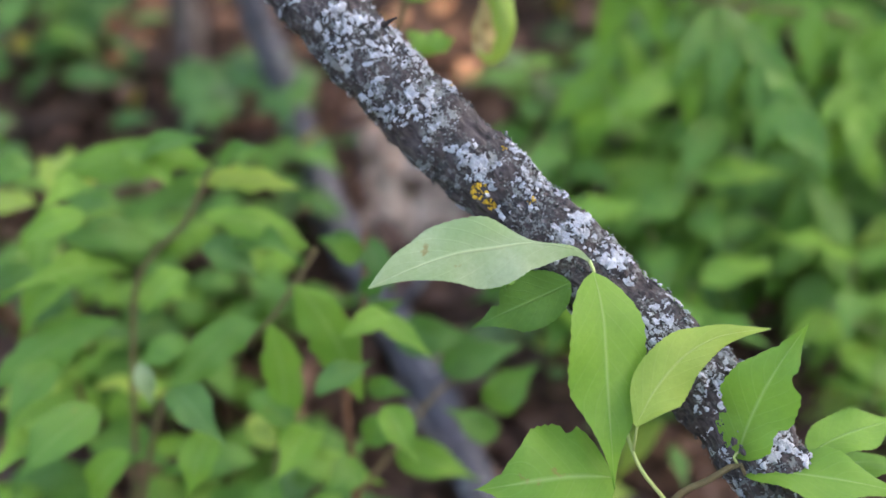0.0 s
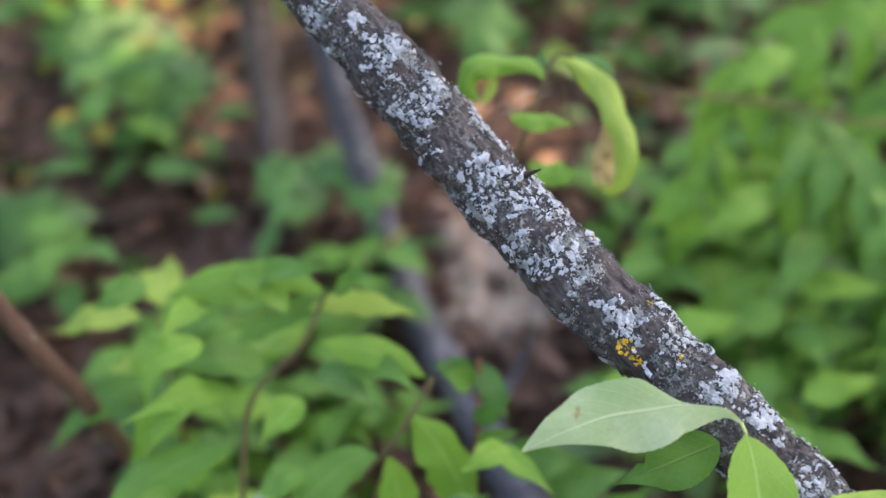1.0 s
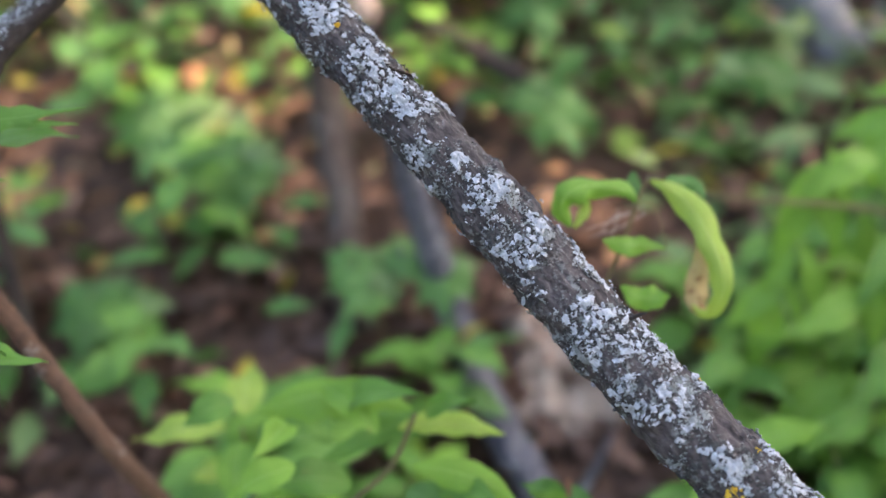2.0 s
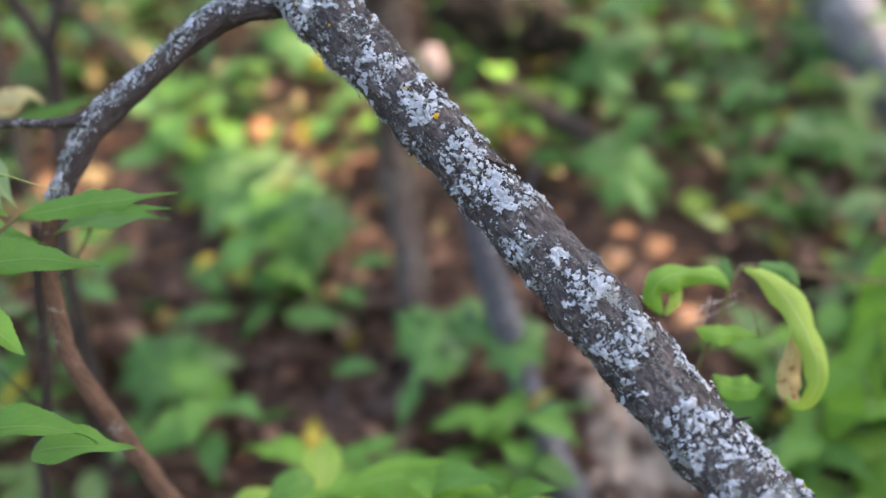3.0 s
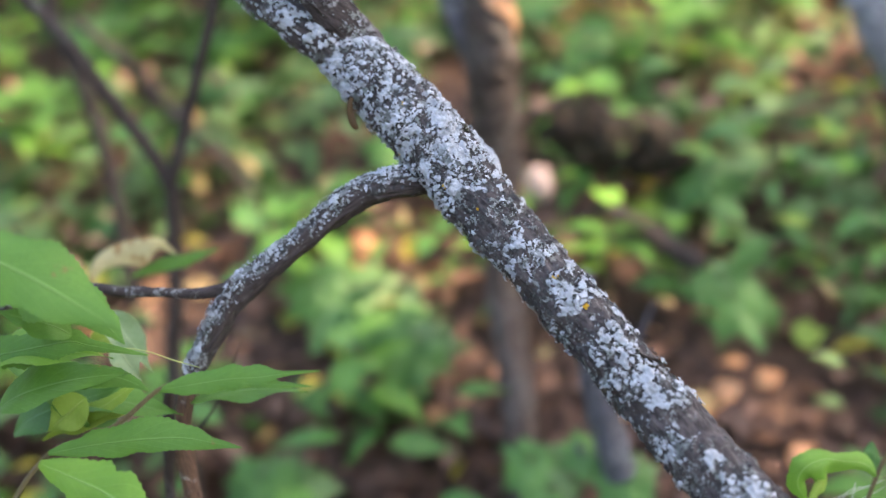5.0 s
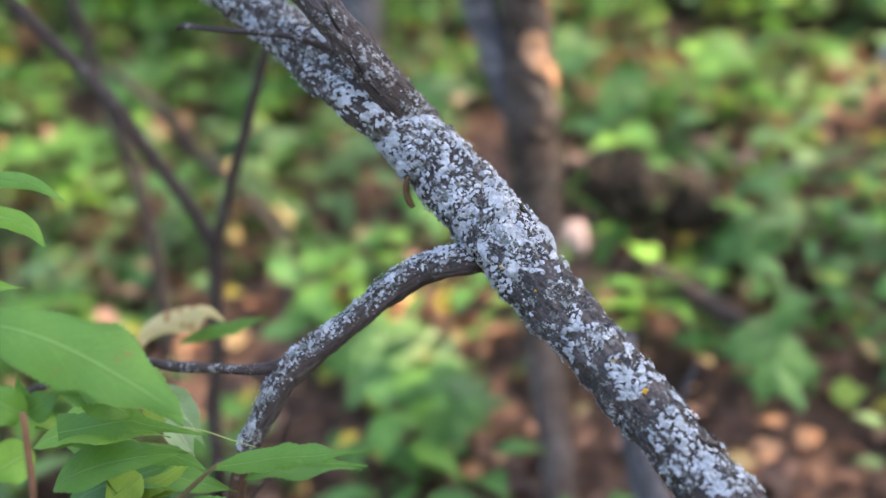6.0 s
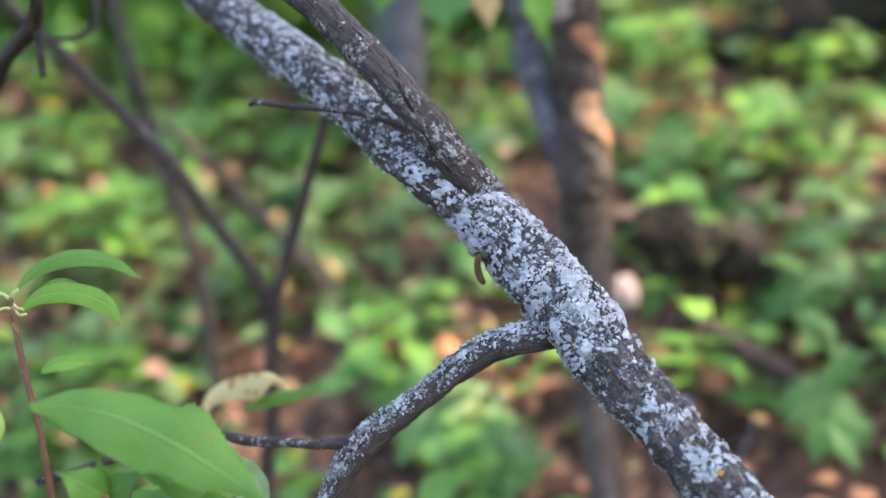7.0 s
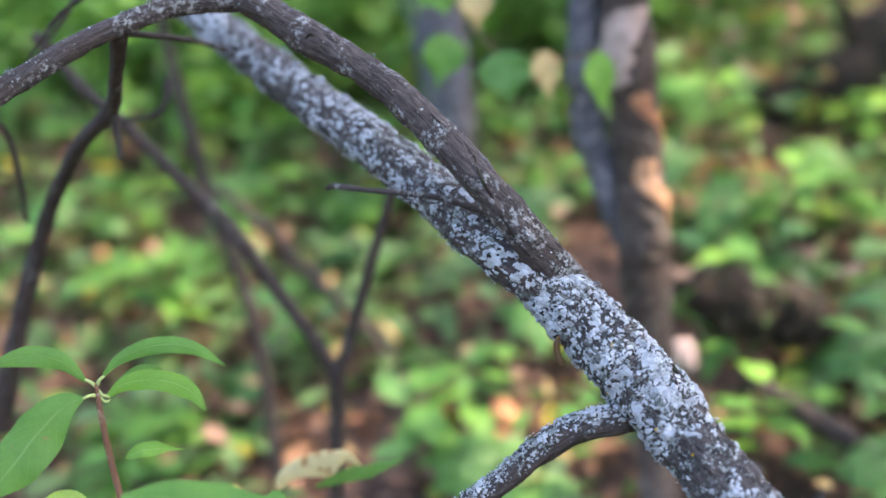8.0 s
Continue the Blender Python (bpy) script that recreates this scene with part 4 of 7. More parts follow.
leaf(left_plant, (-0.1747, 0.6883, 0.5683), (-0.1368, 0.6704, 0.5480), (-0.0124, -0.4320, 0.9018), 0.0218, bow=0.15, fold=0.30, sweep=0.00, ragged=0.00, mat=LEAF_DARK, teeth=0.04)
leaf(left_plant, (-0.2366, 0.6691, 0.6029), (-0.2766, 0.6560, 0.5900), (0.0793, -0.5219, 0.8493), 0.0209, bow=0.15, fold=0.30, sweep=0.00, ragged=0.00, mat=LEAF_BRIGHT, teeth=0.04)
leaf(left_plant, (-0.1895, 0.6916, 0.6068), (-0.2306, 0.7385, 0.6177), (-0.1467, -0.2898, 0.9458), 0.0188, bow=0.15, fold=0.30, sweep=0.00, ragged=0.00, mat=LEAF_BRIGHT, teeth=0.04)
leaf(left_plant, (-0.2137, 0.7229, 0.6043), (-0.1557, 0.6835, 0.6384), (-0.3104, -0.3159, 0.8966), 0.0223, bow=0.15, fold=0.30, sweep=0.00, ragged=0.00, mat=LEAF, teeth=0.04)
leaf(left_plant, (-0.2466, 0.7193, 0.5965), (-0.2631, 0.6614, 0.6108), (0.4468, -0.1676, 0.8788), 0.0184, bow=0.15, fold=0.30, sweep=0.00, ragged=0.00, mat=LEAF_BRIGHT, teeth=0.04)
leaf(left_plant, (-0.1545, 0.6939, 0.5677), (-0.1069, 0.6449, 0.5732), (-0.2594, -0.2997, 0.9181), 0.0201, bow=0.15, fold=0.30, sweep=0.00, ragged=0.00, mat=LEAF, teeth=0.04)
leaf(left_plant, (-0.2455, 0.6484, 0.5691), (-0.2956, 0.6730, 0.5157), (-0.1979, -0.6523, 0.7317), 0.0247, bow=0.15, fold=0.30, sweep=0.00, ragged=0.00, mat=LEAF_BRIGHT, teeth=0.04)
leaf(left_plant, (-0.1814, 0.6624, 0.5640), (-0.2060, 0.6360, 0.5505), (0.1873, -0.3970, 0.8985), 0.0210, bow=0.15, fold=0.30, sweep=0.00, ragged=0.00, mat=LEAF_BRIGHT, teeth=0.04)
leaf(left_plant, (-0.2851, 0.7364, 0.6066), (-0.3184, 0.7193, 0.5976), (0.1597, -0.5007, 0.8508), 0.0224, bow=0.15, fold=0.30, sweep=0.00, ragged=0.00, mat=LEAF, teeth=0.04)
stalk(left_plant, "stem", [(-0.1671, 0.7093, 0.6094, 0.0014), (-0.1836, 0.6930, 0.5822, 0.0016), (-0.2159, 0.6860, 0.5522, 0.0018), (-0.2265, 0.6732, 0.5107, 0.0020), (-0.2369, 0.6351, 0.4053, 0.0022), (-0.2508, 0.6131, 0.3279, 0.0024)], TWIG)
left_shoot = thing("drooping_leaf_shoot", (-0.1031, 0.6713, 0.5691), "shoot with drooping oval green leaves", "plant")
curved_leaf(left_shoot, [(-0.1152, 0.6449, 0.5602, 0.0013, 0.0013), (-0.1041, 0.6425, 0.5451, 0.0107, 0.0120), (-0.0938, 0.6383, 0.5230, 0.0142, 0.0155), (-0.0868, 0.6355, 0.5017, 0.0075, 0.0089), (-0.0817, 0.6315, 0.4823, 0.0003, 0.0003)], (0.049, -0.715, 0.700), LEAF_BRIGHT, "", 0.2, 36, 0.12, 0.04)
curved_leaf(left_shoot, [(-0.1383, 0.6418, 0.5363, 0.0013, 0.0013), (-0.1537, 0.6400, 0.5342, 0.0115, 0.0088), (-0.1713, 0.6333, 0.5237, 0.0135, 0.0135), (-0.1853, 0.6257, 0.5136, 0.0061, 0.0067), (-0.1956, 0.6208, 0.5059, 0.0003, 0.0003)], (0.049, -0.715, 0.700), LEAF, "", 0.2, 37, 0.12, 0.04)
curved_leaf(left_shoot, [(-0.1299, 0.6300, 0.5432, 0.0013, 0.0013), (-0.1269, 0.6266, 0.5232, 0.0120, 0.0107), (-0.1264, 0.6231, 0.5010, 0.0115, 0.0115), (-0.1292, 0.6202, 0.4801, 0.0055, 0.0061), (-0.1333, 0.6141, 0.4598, 0.0003, 0.0003)], (0.049, -0.715, 0.700), LEAF_BRIGHT, "", 0.2, 38, 0.12, 0.04)
curved_leaf(left_shoot, [(-0.2257, 0.6479, 0.5409, 0.0014, 0.0014), (-0.2487, 0.6467, 0.5364, 0.0102, 0.0095), (-0.2743, 0.6423, 0.5247, 0.0157, 0.0150), (-0.2928, 0.6380, 0.5144, 0.0082, 0.0089), (-0.3118, 0.6344, 0.5035, 0.0003, 0.0003)], (0.049, -0.715, 0.700), LEAF, "", 0.2, 39, 0.12, 0.04)
leaf(left_shoot, (-0.0758, 0.6537, 0.5250), (-0.0338, 0.6106, 0.5231), (-0.0020, -0.0973, 0.9953), 0.0173, bow=0.15, fold=0.30, sweep=0.00, ragged=0.00, mat=LEAF_BRIGHT, teeth=0.04)
leaf(left_shoot, (-0.2364, 0.6112, 0.5051), (-0.2766, 0.5685, 0.4830), (0.1771, -0.3953, 0.9013), 0.0309, bow=0.15, fold=0.30, sweep=0.00, ragged=0.00, mat=LEAF, teeth=0.04)
leaf(left_shoot, (-0.1904, 0.6092, 0.5157), (-0.1542, 0.5754, 0.4984), (-0.0467, -0.3124, 0.9488), 0.0247, bow=0.15, fold=0.30, sweep=0.00, ragged=0.00, mat=LEAF_DARK, teeth=0.04)
leaf(left_shoot, (-0.2075, 0.6225, 0.5276), (-0.2043, 0.6122, 0.5012), (0.1414, -0.5147, 0.8456), 0.0119, bow=0.15, fold=0.30, sweep=0.00, ragged=0.00, mat=LEAF_PALE, teeth=0.04)
leaf(left_shoot, (-0.1042, 0.6029, 0.5102), (-0.0723, 0.6296, 0.5132), (0.2027, -0.3570, 0.9119), 0.0178, bow=0.15, fold=0.30, sweep=0.00, ragged=0.00, mat=LEAF_DARK, teeth=0.04)
leaf(left_shoot, (-0.0601, 0.6371, 0.5396), (-0.0890, 0.6180, 0.5384), (0.1946, -0.3952, 0.8978), 0.0178, bow=0.15, fold=0.30, sweep=0.00, ragged=0.00, mat=LEAF_BRIGHT, teeth=0.04)
leaf(left_shoot, (-0.2643, 0.6396, 0.5197), (-0.2883, 0.6000, 0.5006), (0.2115, -0.3526, 0.9116), 0.0241, bow=0.15, fold=0.30, sweep=0.00, ragged=0.00, mat=LEAF, teeth=0.04)
leaf(left_shoot, (-0.1669, 0.6031, 0.4898), (-0.1851, 0.5799, 0.4583), (0.0799, -0.4747, 0.8765), 0.0238, bow=0.15, fold=0.30, sweep=0.00, ragged=0.00, mat=LEAF_BRIGHT, teeth=0.04)
leaf(left_shoot, (-0.1094, 0.6154, 0.4761), (-0.1305, 0.5638, 0.4777), (0.2436, -0.1687, 0.9551), 0.0237, bow=0.15, fold=0.30, sweep=0.00, ragged=0.00, mat=LEAF_BRIGHT, teeth=0.04)
leaf(left_shoot, (-0.2728, 0.6206, 0.4748), (-0.2891, 0.5638, 0.4929), (0.3978, -0.1179, 0.9099), 0.0238, bow=0.15, fold=0.30, sweep=0.00, ragged=0.00, mat=LEAF_BRIGHT, teeth=0.04)
leaf(left_shoot, (-0.1492, 0.6271, 0.4955), (-0.1167, 0.6157, 0.4721), (0.0719, -0.4406, 0.8948), 0.0202, bow=0.15, fold=0.30, sweep=0.00, ragged=0.00, mat=LEAF, teeth=0.04)
leaf(left_shoot, (-0.2141, 0.5870, 0.4891), (-0.2475, 0.5910, 0.4451), (-0.1056, -0.6284, 0.7707), 0.0239, bow=0.15, fold=0.30, sweep=0.00, ragged=0.00, mat=LEAF_BRIGHT, teeth=0.04)
leaf(left_shoot, (-0.1808, 0.6314, 0.5358), (-0.2120, 0.6214, 0.5206), (0.0283, -0.5060, 0.8621), 0.0179, bow=0.15, fold=0.30, sweep=0.00, ragged=0.00, mat=LEAF, teeth=0.04)
leaf(left_shoot, (-0.0655, 0.5998, 0.5017), (-0.0467, 0.5697, 0.4833), (-0.0398, -0.3210, 0.9463), 0.0202, bow=0.15, fold=0.30, sweep=0.00, ragged=0.00, mat=LEAF_BRIGHT, teeth=0.04)
stalk(left_shoot, "stem", [(-0.1031, 0.6713, 0.5691, 0.0014), (-0.1172, 0.6560, 0.5535, 0.0015), (-0.1355, 0.6442, 0.5342, 0.0015), (-0.1626, 0.6414, 0.5112, 0.0017), (-0.2003, 0.6410, 0.4930, 0.0019), (-0.2304, 0.6275, 0.4116, 0.0022), (-0.2442, 0.6059, 0.3350, 0.0022)], TWIG)
red_stem = thing("red_stemmed_shoot", (-0.0928, 0.6311, 0.4082), "thin red-brown upright shoot with dark leaves", "plant")
stalk(red_stem, "stem", [(-0.0760, 0.6983, 0.5638, 0.0019), (-0.0802, 0.6719, 0.5183, 0.0021), (-0.0935, 0.6491, 0.4796, 0.0023), (-0.0935, 0.6311, 0.4083, 0.0025), (-0.0993, 0.6203, 0.3098, 0.0026)], REDTWIG)
leaf(red_stem, (-0.0784, 0.6930, 0.5548), (-0.1060, 0.6965, 0.5628), (0.0394, -0.8587, 0.5110), 0.0169, bow=0.05, fold=0.25, sweep=0.00, ragged=0.00, mat=LEAF_DARK)
leaf(red_stem, (-0.0762, 0.6965, 0.5608), (-0.0590, 0.6789, 0.5291), (0.0791, -0.8532, 0.5156), 0.0169, bow=0.05, fold=0.25, sweep=0.00, ragged=0.00, mat=LEAF_DARK)
leaf(red_stem, (-0.0787, 0.6904, 0.5503), (-0.1017, 0.6782, 0.5709), (0.5818, -0.7922, 0.1841), 0.0155, bow=0.12, fold=0.30, sweep=0.00, ragged=0.00, mat=LEAF)
leaf(red_stem, (-0.0801, 0.6789, 0.5305), (-0.0548, 0.6705, 0.5543), (-0.4302, -0.8915, 0.1418), 0.0138, bow=0.12, fold=0.30, sweep=0.00, ragged=0.00, mat=LEAF_DARK)
leaf(red_stem, (-0.0791, 0.6719, 0.5183), (-0.0509, 0.6603, 0.5361), (-0.5142, -0.8092, 0.2842), 0.0138, bow=0.12, fold=0.30, sweep=0.00, ragged=0.00, mat=LEAF)
leaf(red_stem, (-0.0653, 0.7148, 0.4714), (-0.0083, 0.7000, 0.4818), (-0.3029, -0.7936, 0.5277), 0.0274, bow=0.12, fold=0.30, sweep=0.00, ragged=0.00, mat=LEAF_DARK)
leaf(red_stem, (-0.0363, 0.7053, 0.4530), (0.0207, 0.6963, 0.4734), (-0.3052, -0.8171, 0.4892), 0.0269, bow=0.12, fold=0.30, sweep=0.00, ragged=0.00, mat=LEAF_DARK)
leaf(red_stem, (-0.0077, 0.6921, 0.4280), (0.0310, 0.6908, 0.4631), (-0.3441, -0.8724, 0.3471), 0.0269, bow=0.12, fold=0.30, sweep=0.00, ragged=0.00, mat=LEAF)
leaf(red_stem, (-0.0864, 0.6430, 0.4484), (-0.0491, 0.6323, 0.4674), (-0.4467, -0.7772, 0.4432), 0.0197, bow=0.12, fold=0.30, sweep=0.00, ragged=0.00, mat=LEAF)
leaf(red_stem, (-0.0680, 0.6631, 0.4220), (-0.0138, 0.6365, 0.4121), (-0.2045, -0.6785, 0.7056), 0.0245, bow=0.12, fold=0.30, sweep=0.00, ragged=0.00, mat=LEAF_BRIGHT)
leaf(red_stem, (-0.0013, 0.6826, 0.4112), (-0.0370, 0.6760, 0.4422), (0.4459, -0.8304, 0.3342), 0.0197, bow=0.12, fold=0.30, sweep=0.00, ragged=0.00, mat=LEAF_DARK)
leaf(red_stem, (-0.0864, 0.6262, 0.4395), (-0.1128, 0.6003, 0.4364), (0.4365, -0.5310, 0.7262), 0.0222, bow=0.12, fold=0.30, sweep=0.00, ragged=0.00, mat=LEAF)
leaf(red_stem, (-0.0799, 0.6508, 0.4817), (-0.0510, 0.6311, 0.4856), (-0.4882, -0.5904, 0.6427), 0.0138, bow=0.12, fold=0.30, sweep=0.00, ragged=0.00, mat=LEAF)
stalk(red_stem, "side_stem", [(-0.0928, 0.6311, 0.4082, 0.0016), (-0.0672, 0.6552, 0.4282, 0.0015), (-0.0368, 0.6896, 0.4458, 0.0013), (-0.0021, 0.7072, 0.4538, 0.0009)], TWIG)
middle_shoot = thing("leafy_side_shoot", (-0.4334, 0.6659, 0.8526), "shoot with long level green leaves beside the side limb", "plant")
curved_leaf(middle_shoot, [(-0.4726, 0.6635, 0.9017, 0.0113, 0.0113), (-0.4545, 0.6596, 0.8936, 0.0186, 0.0186), (-0.4362, 0.6547, 0.8860, 0.0146, 0.0146), (-0.4195, 0.6490, 0.8767, 0.0084, 0.0072), (-0.4058, 0.6422, 0.8661, 0.0003, 0.0003)], (0.144, -0.784, 0.607), LEAF, "", 0.2, 21, 0.12, 0.04)
curved_leaf(middle_shoot, [(-0.4127, 0.6858, 0.8166, 0.0012, 0.0012), (-0.3937, 0.6893, 0.8178, 0.0061, 0.0055), (-0.3749, 0.6910, 0.8200, 0.0073, 0.0060), (-0.3578, 0.6917, 0.8207, 0.0066, 0.0042), (-0.3456, 0.6930, 0.8218, 0.0021, 0.0015), (-0.3250, 0.6954, 0.8225, 0.0003, 0.0003)], (0.144, -0.784, 0.607), LEAF, "", 0.2, 24, 0.12, 0.04)
curved_leaf(middle_shoot, [(-0.3669, 0.6894, 0.8186, 0.0015, 0.0024), (-0.3520, 0.6910, 0.8169, 0.0021, 0.0021), (-0.3294, 0.6924, 0.8147, 0.0003, 0.0003)], (0.144, -0.784, 0.607), LEAF, "", 0.2, 25, 0.12, 0.04)
curved_leaf(middle_shoot, [(-0.4623, 0.6489, 0.7997, 0.0012, 0.0012), (-0.4374, 0.6520, 0.8030, 0.0076, 0.0065), (-0.4133, 0.6543, 0.8048, 0.0111, 0.0070), (-0.3908, 0.6557, 0.8050, 0.0076, 0.0058), (-0.3743, 0.6550, 0.8026, 0.0029, 0.0029), (-0.3593, 0.6542, 0.8002, 0.0003, 0.0003)], (0.144, -0.784, 0.607), LEAF, "", 0.2, 26, 0.12, 0.04)
curved_leaf(middle_shoot, [(-0.4484, 0.6140, 0.8156, 0.0022, 0.0017), (-0.4308, 0.6108, 0.8097, 0.0094, 0.0099), (-0.4125, 0.6057, 0.8038, 0.0137, 0.0109), (-0.3955, 0.5983, 0.7957, 0.0092, 0.0070), (-0.3788, 0.5898, 0.7854, 0.0003, 0.0003)], (0.144, -0.784, 0.607), LEAF_BRIGHT, "", 0.2, 27, 0.12, 0.04)
curved_leaf(middle_shoot, [(-0.4709, 0.6723, 0.8267, 0.0024, 0.0024), (-0.4506, 0.6749, 0.8304, 0.0060, 0.0066), (-0.4328, 0.6772, 0.8295, 0.0051, 0.0060), (-0.4211, 0.6773, 0.8253, 0.0030, 0.0030), (-0.4132, 0.6766, 0.8208, 0.0003, 0.0003)], (0.144, -0.784, 0.607), LEAF, "", 0.2, 23, 0.12, 0.04)
curved_leaf(middle_shoot, [(-0.4840, 0.6619, 0.8508, 0.0088, 0.0088), (-0.4622, 0.6635, 0.8543, 0.0099, 0.0087), (-0.4454, 0.6649, 0.8565, 0.0070, 0.0064), (-0.4354, 0.6653, 0.8538, 0.0035, 0.0029), (-0.4054, 0.6671, 0.8471, 0.0003, 0.0003)], (0.144, -0.784, 0.607), LEAF, "", 0.2, 22, 0.12, 0.04)
curved_leaf(middle_shoot, [(-0.4277, 0.6945, 0.8165, 0.0012, 0.0012), (-0.4448, 0.6876, 0.8066, 0.0049, 0.0043), (-0.4646, 0.6914, 0.7970, 0.0056, 0.0050), (-0.4883, 0.6921, 0.7816, 0.0006, 0.0006)], (0.144, -0.784, 0.607), LEAF_YELLOWISH, "yellowing green leaf", 0.2, 28, 0.12, 0.04)
curved_leaf(middle_shoot, [(-0.4728, 0.6994, 0.8059, 0.0013, 0.0013), (-0.4590, 0.6986, 0.7990, 0.0050, 0.0044), (-0.4404, 0.7002, 0.7961, 0.0006, 0.0006)], (0.144, -0.784, 0.607), LEAF_YELLOWISH, "yellowing green leaf", 0.2, 29, 0.12, 0.04)
leaf(middle_shoot, (-0.4605, 0.7418, 0.8364), (-0.4341, 0.7316, 0.8028), (0.4965, -0.6396, 0.5869), 0.0202, bow=0.08, fold=0.40, sweep=0.00, ragged=0.00, mat=LEAF_PALE)
leaf(middle_shoot, (-0.4263, 0.6107, 0.7302), (-0.3596, 0.6056, 0.7252), (0.0799, 0.0533, 0.9954), 0.0308, bow=0.08, fold=0.30, sweep=0.00, ragged=0.00, mat=LEAF)
leaf(middle_shoot, (-0.4061, 0.6243, 0.7062), (-0.3465, 0.6215, 0.7080), (-0.0353, -0.0847, 0.9958), 0.0275, bow=0.08, fold=0.30, sweep=0.00, ragged=0.00, mat=LEAF)
stalk(middle_shoot, "stem", [(-0.4049, 0.6972, 0.8146, 0.0011), (-0.4127, 0.6858, 0.8165, 0.0012), (-0.4357, 0.6705, 0.8019, 0.0014), (-0.4695, 0.6556, 0.7921, 0.0015), (-0.4995, 0.6410, 0.7433, 0.0017), (-0.5237, 0.6262, 0.6404, 0.0019)], TWIG)
stalk(middle_shoot, "tendril", [(-0.4334, 0.6659, 0.8526, 0.0004), (-0.4125, 0.6719, 0.8479, 0.0003), (-0.3973, 0.6757, 0.8399, 0.0003), (-0.3828, 0.6754, 0.8353, 0.0002)], PETIOLE)
near_shoot = thing("upright_leaf_shoot", (-0.5536, 0.7042, 0.9480), "upright reddish shoot with fresh arching green leaves", "plant")
curved_leaf(near_shoot, [(-0.5077, 0.6246, 0.9294, 0.0016, 0.0016), (-0.4903, 0.6258, 0.9296, 0.0064, 0.0107), (-0.4706, 0.6249, 0.9261, 0.0112, 0.0175), (-0.4511, 0.6227, 0.9192, 0.0180, 0.0175), (-0.4323, 0.6205, 0.9097, 0.0190, 0.0132), (-0.4136, 0.6178, 0.8988, 0.0105, 0.0095), (-0.3934, 0.6141, 0.8874, 0.0005, 0.0005)], (0.174, -0.772, 0.661), LEAF, "", 0.2, 30, 0.12, 0.04)
curved_leaf(near_shoot, [(-0.5505, 0.7082, 0.9582, 0.0009, 0.0009), (-0.5397, 0.7112, 0.9667, 0.0037, 0.0031), (-0.5201, 0.7142, 0.9722, 0.0049, 0.0046), (-0.4996, 0.7149, 0.9701, 0.0040, 0.0036), (-0.4814, 0.7136, 0.9598, 0.0003, 0.0003)], (0.213, -0.826, 0.525), LEAF, "", 0.2, 31, 0.12, 0.015)
curved_leaf(near_shoot, [(-0.5495, 0.7049, 0.9470, 0.0009, 0.0009), (-0.5372, 0.7076, 0.9536, 0.0046, 0.0043), (-0.5179, 0.7089, 0.9540, 0.0061, 0.0055), (-0.5020, 0.7074, 0.9484, 0.0049, 0.0046), (-0.4930, 0.7042, 0.9384, 0.0006, 0.0006)], (0.213, -0.826, 0.525), LEAF_BRIGHT, "", 0.2, 32, 0.12, 0.015)
curved_leaf(near_shoot, [(-0.5600, 0.7053, 0.9557, 0.0009, 0.0009), (-0.5712, 0.7044, 0.9676, 0.0043, 0.0049), (-0.5874, 0.6996, 0.9740, 0.0061, 0.0055), (-0.6087, 0.6889, 0.9724, 0.0006, 0.0006)], (0.213, -0.826, 0.525), LEAF, "", 0.2, 33, 0.12, 0.015)
curved_leaf(near_shoot, [(-0.5567, 0.6939, 0.9514, 0.0009, 0.0009), (-0.5660, 0.6877, 0.9485, 0.0078, 0.0091), (-0.5778, 0.6764, 0.9382, 0.0138, 0.0138), (-0.5884, 0.6635, 0.9256, 0.0131, 0.0131), (-0.6002, 0.6502, 0.9123, 0.0012, 0.0012)], (0.213, -0.826, 0.525), LEAF, "", 0.2, 34, 0.12, 0.015)
curved_leaf(near_shoot, [(-0.5530, 0.7132, 0.9419, 0.0006, 0.0006), (-0.5435, 0.7201, 0.9501, 0.0038, 0.0044), (-0.5351, 0.7262, 0.9531, 0.0038, 0.0031), (-0.5272, 0.7308, 0.9520, 0.0003, 0.0003)], (0.213, -0.826, 0.525), LEAF, "", 0.2, 35, 0.12, 0.015)
leaf(near_shoot, (-0.5713, 0.6702, 0.9075), (-0.5525, 0.6529, 0.8771), (0.3887, -0.6769, 0.6251), 0.0296, bow=0.08, fold=0.25, sweep=0.00, ragged=0.00, mat=LEAF_YELLOWISH)
leaf(near_shoot, (-0.5423, 0.6998, 0.9127), (-0.5105, 0.7071, 0.9141), (0.0818, -0.5206, 0.8499), 0.0100, bow=0.12, fold=0.25, sweep=0.00, ragged=0.00, mat=LEAF_BRIGHT)
stalk(near_shoot, "stem", [(-0.5546, 0.7059, 0.9539, 0.0013), (-0.5514, 0.6991, 0.9369, 0.0017), (-0.5450, 0.6891, 0.9114, 0.0019), (-0.5365, 0.6770, 0.8840, 0.0019), (-0.5310, 0.6623, 0.8343, 0.0021), (-0.5286, 0.6352, 0.7474, 0.0022)], REDTWIG)
stalk(near_shoot, "petiole", [(-0.5546, 0.7055, 0.9528, 0.0011), (-0.5576, 0.7057, 0.9554, 0.0009), (-0.5605, 0.7055, 0.9569, 0.0008)], PETIOLE)
stalk(near_shoot, "petiole", [(-0.5540, 0.7058, 0.9533, 0.0011), (-0.5527, 0.7070, 0.9561, 0.0009), (-0.5502, 0.7081, 0.9576, 0.0008)], PETIOLE)
stalk(near_shoot, "petiole", [(-0.5541, 0.7051, 0.9510, 0.0011), (-0.5512, 0.7047, 0.9477, 0.0009), (-0.5477, 0.7052, 0.9468, 0.0008)], PETIOLE)
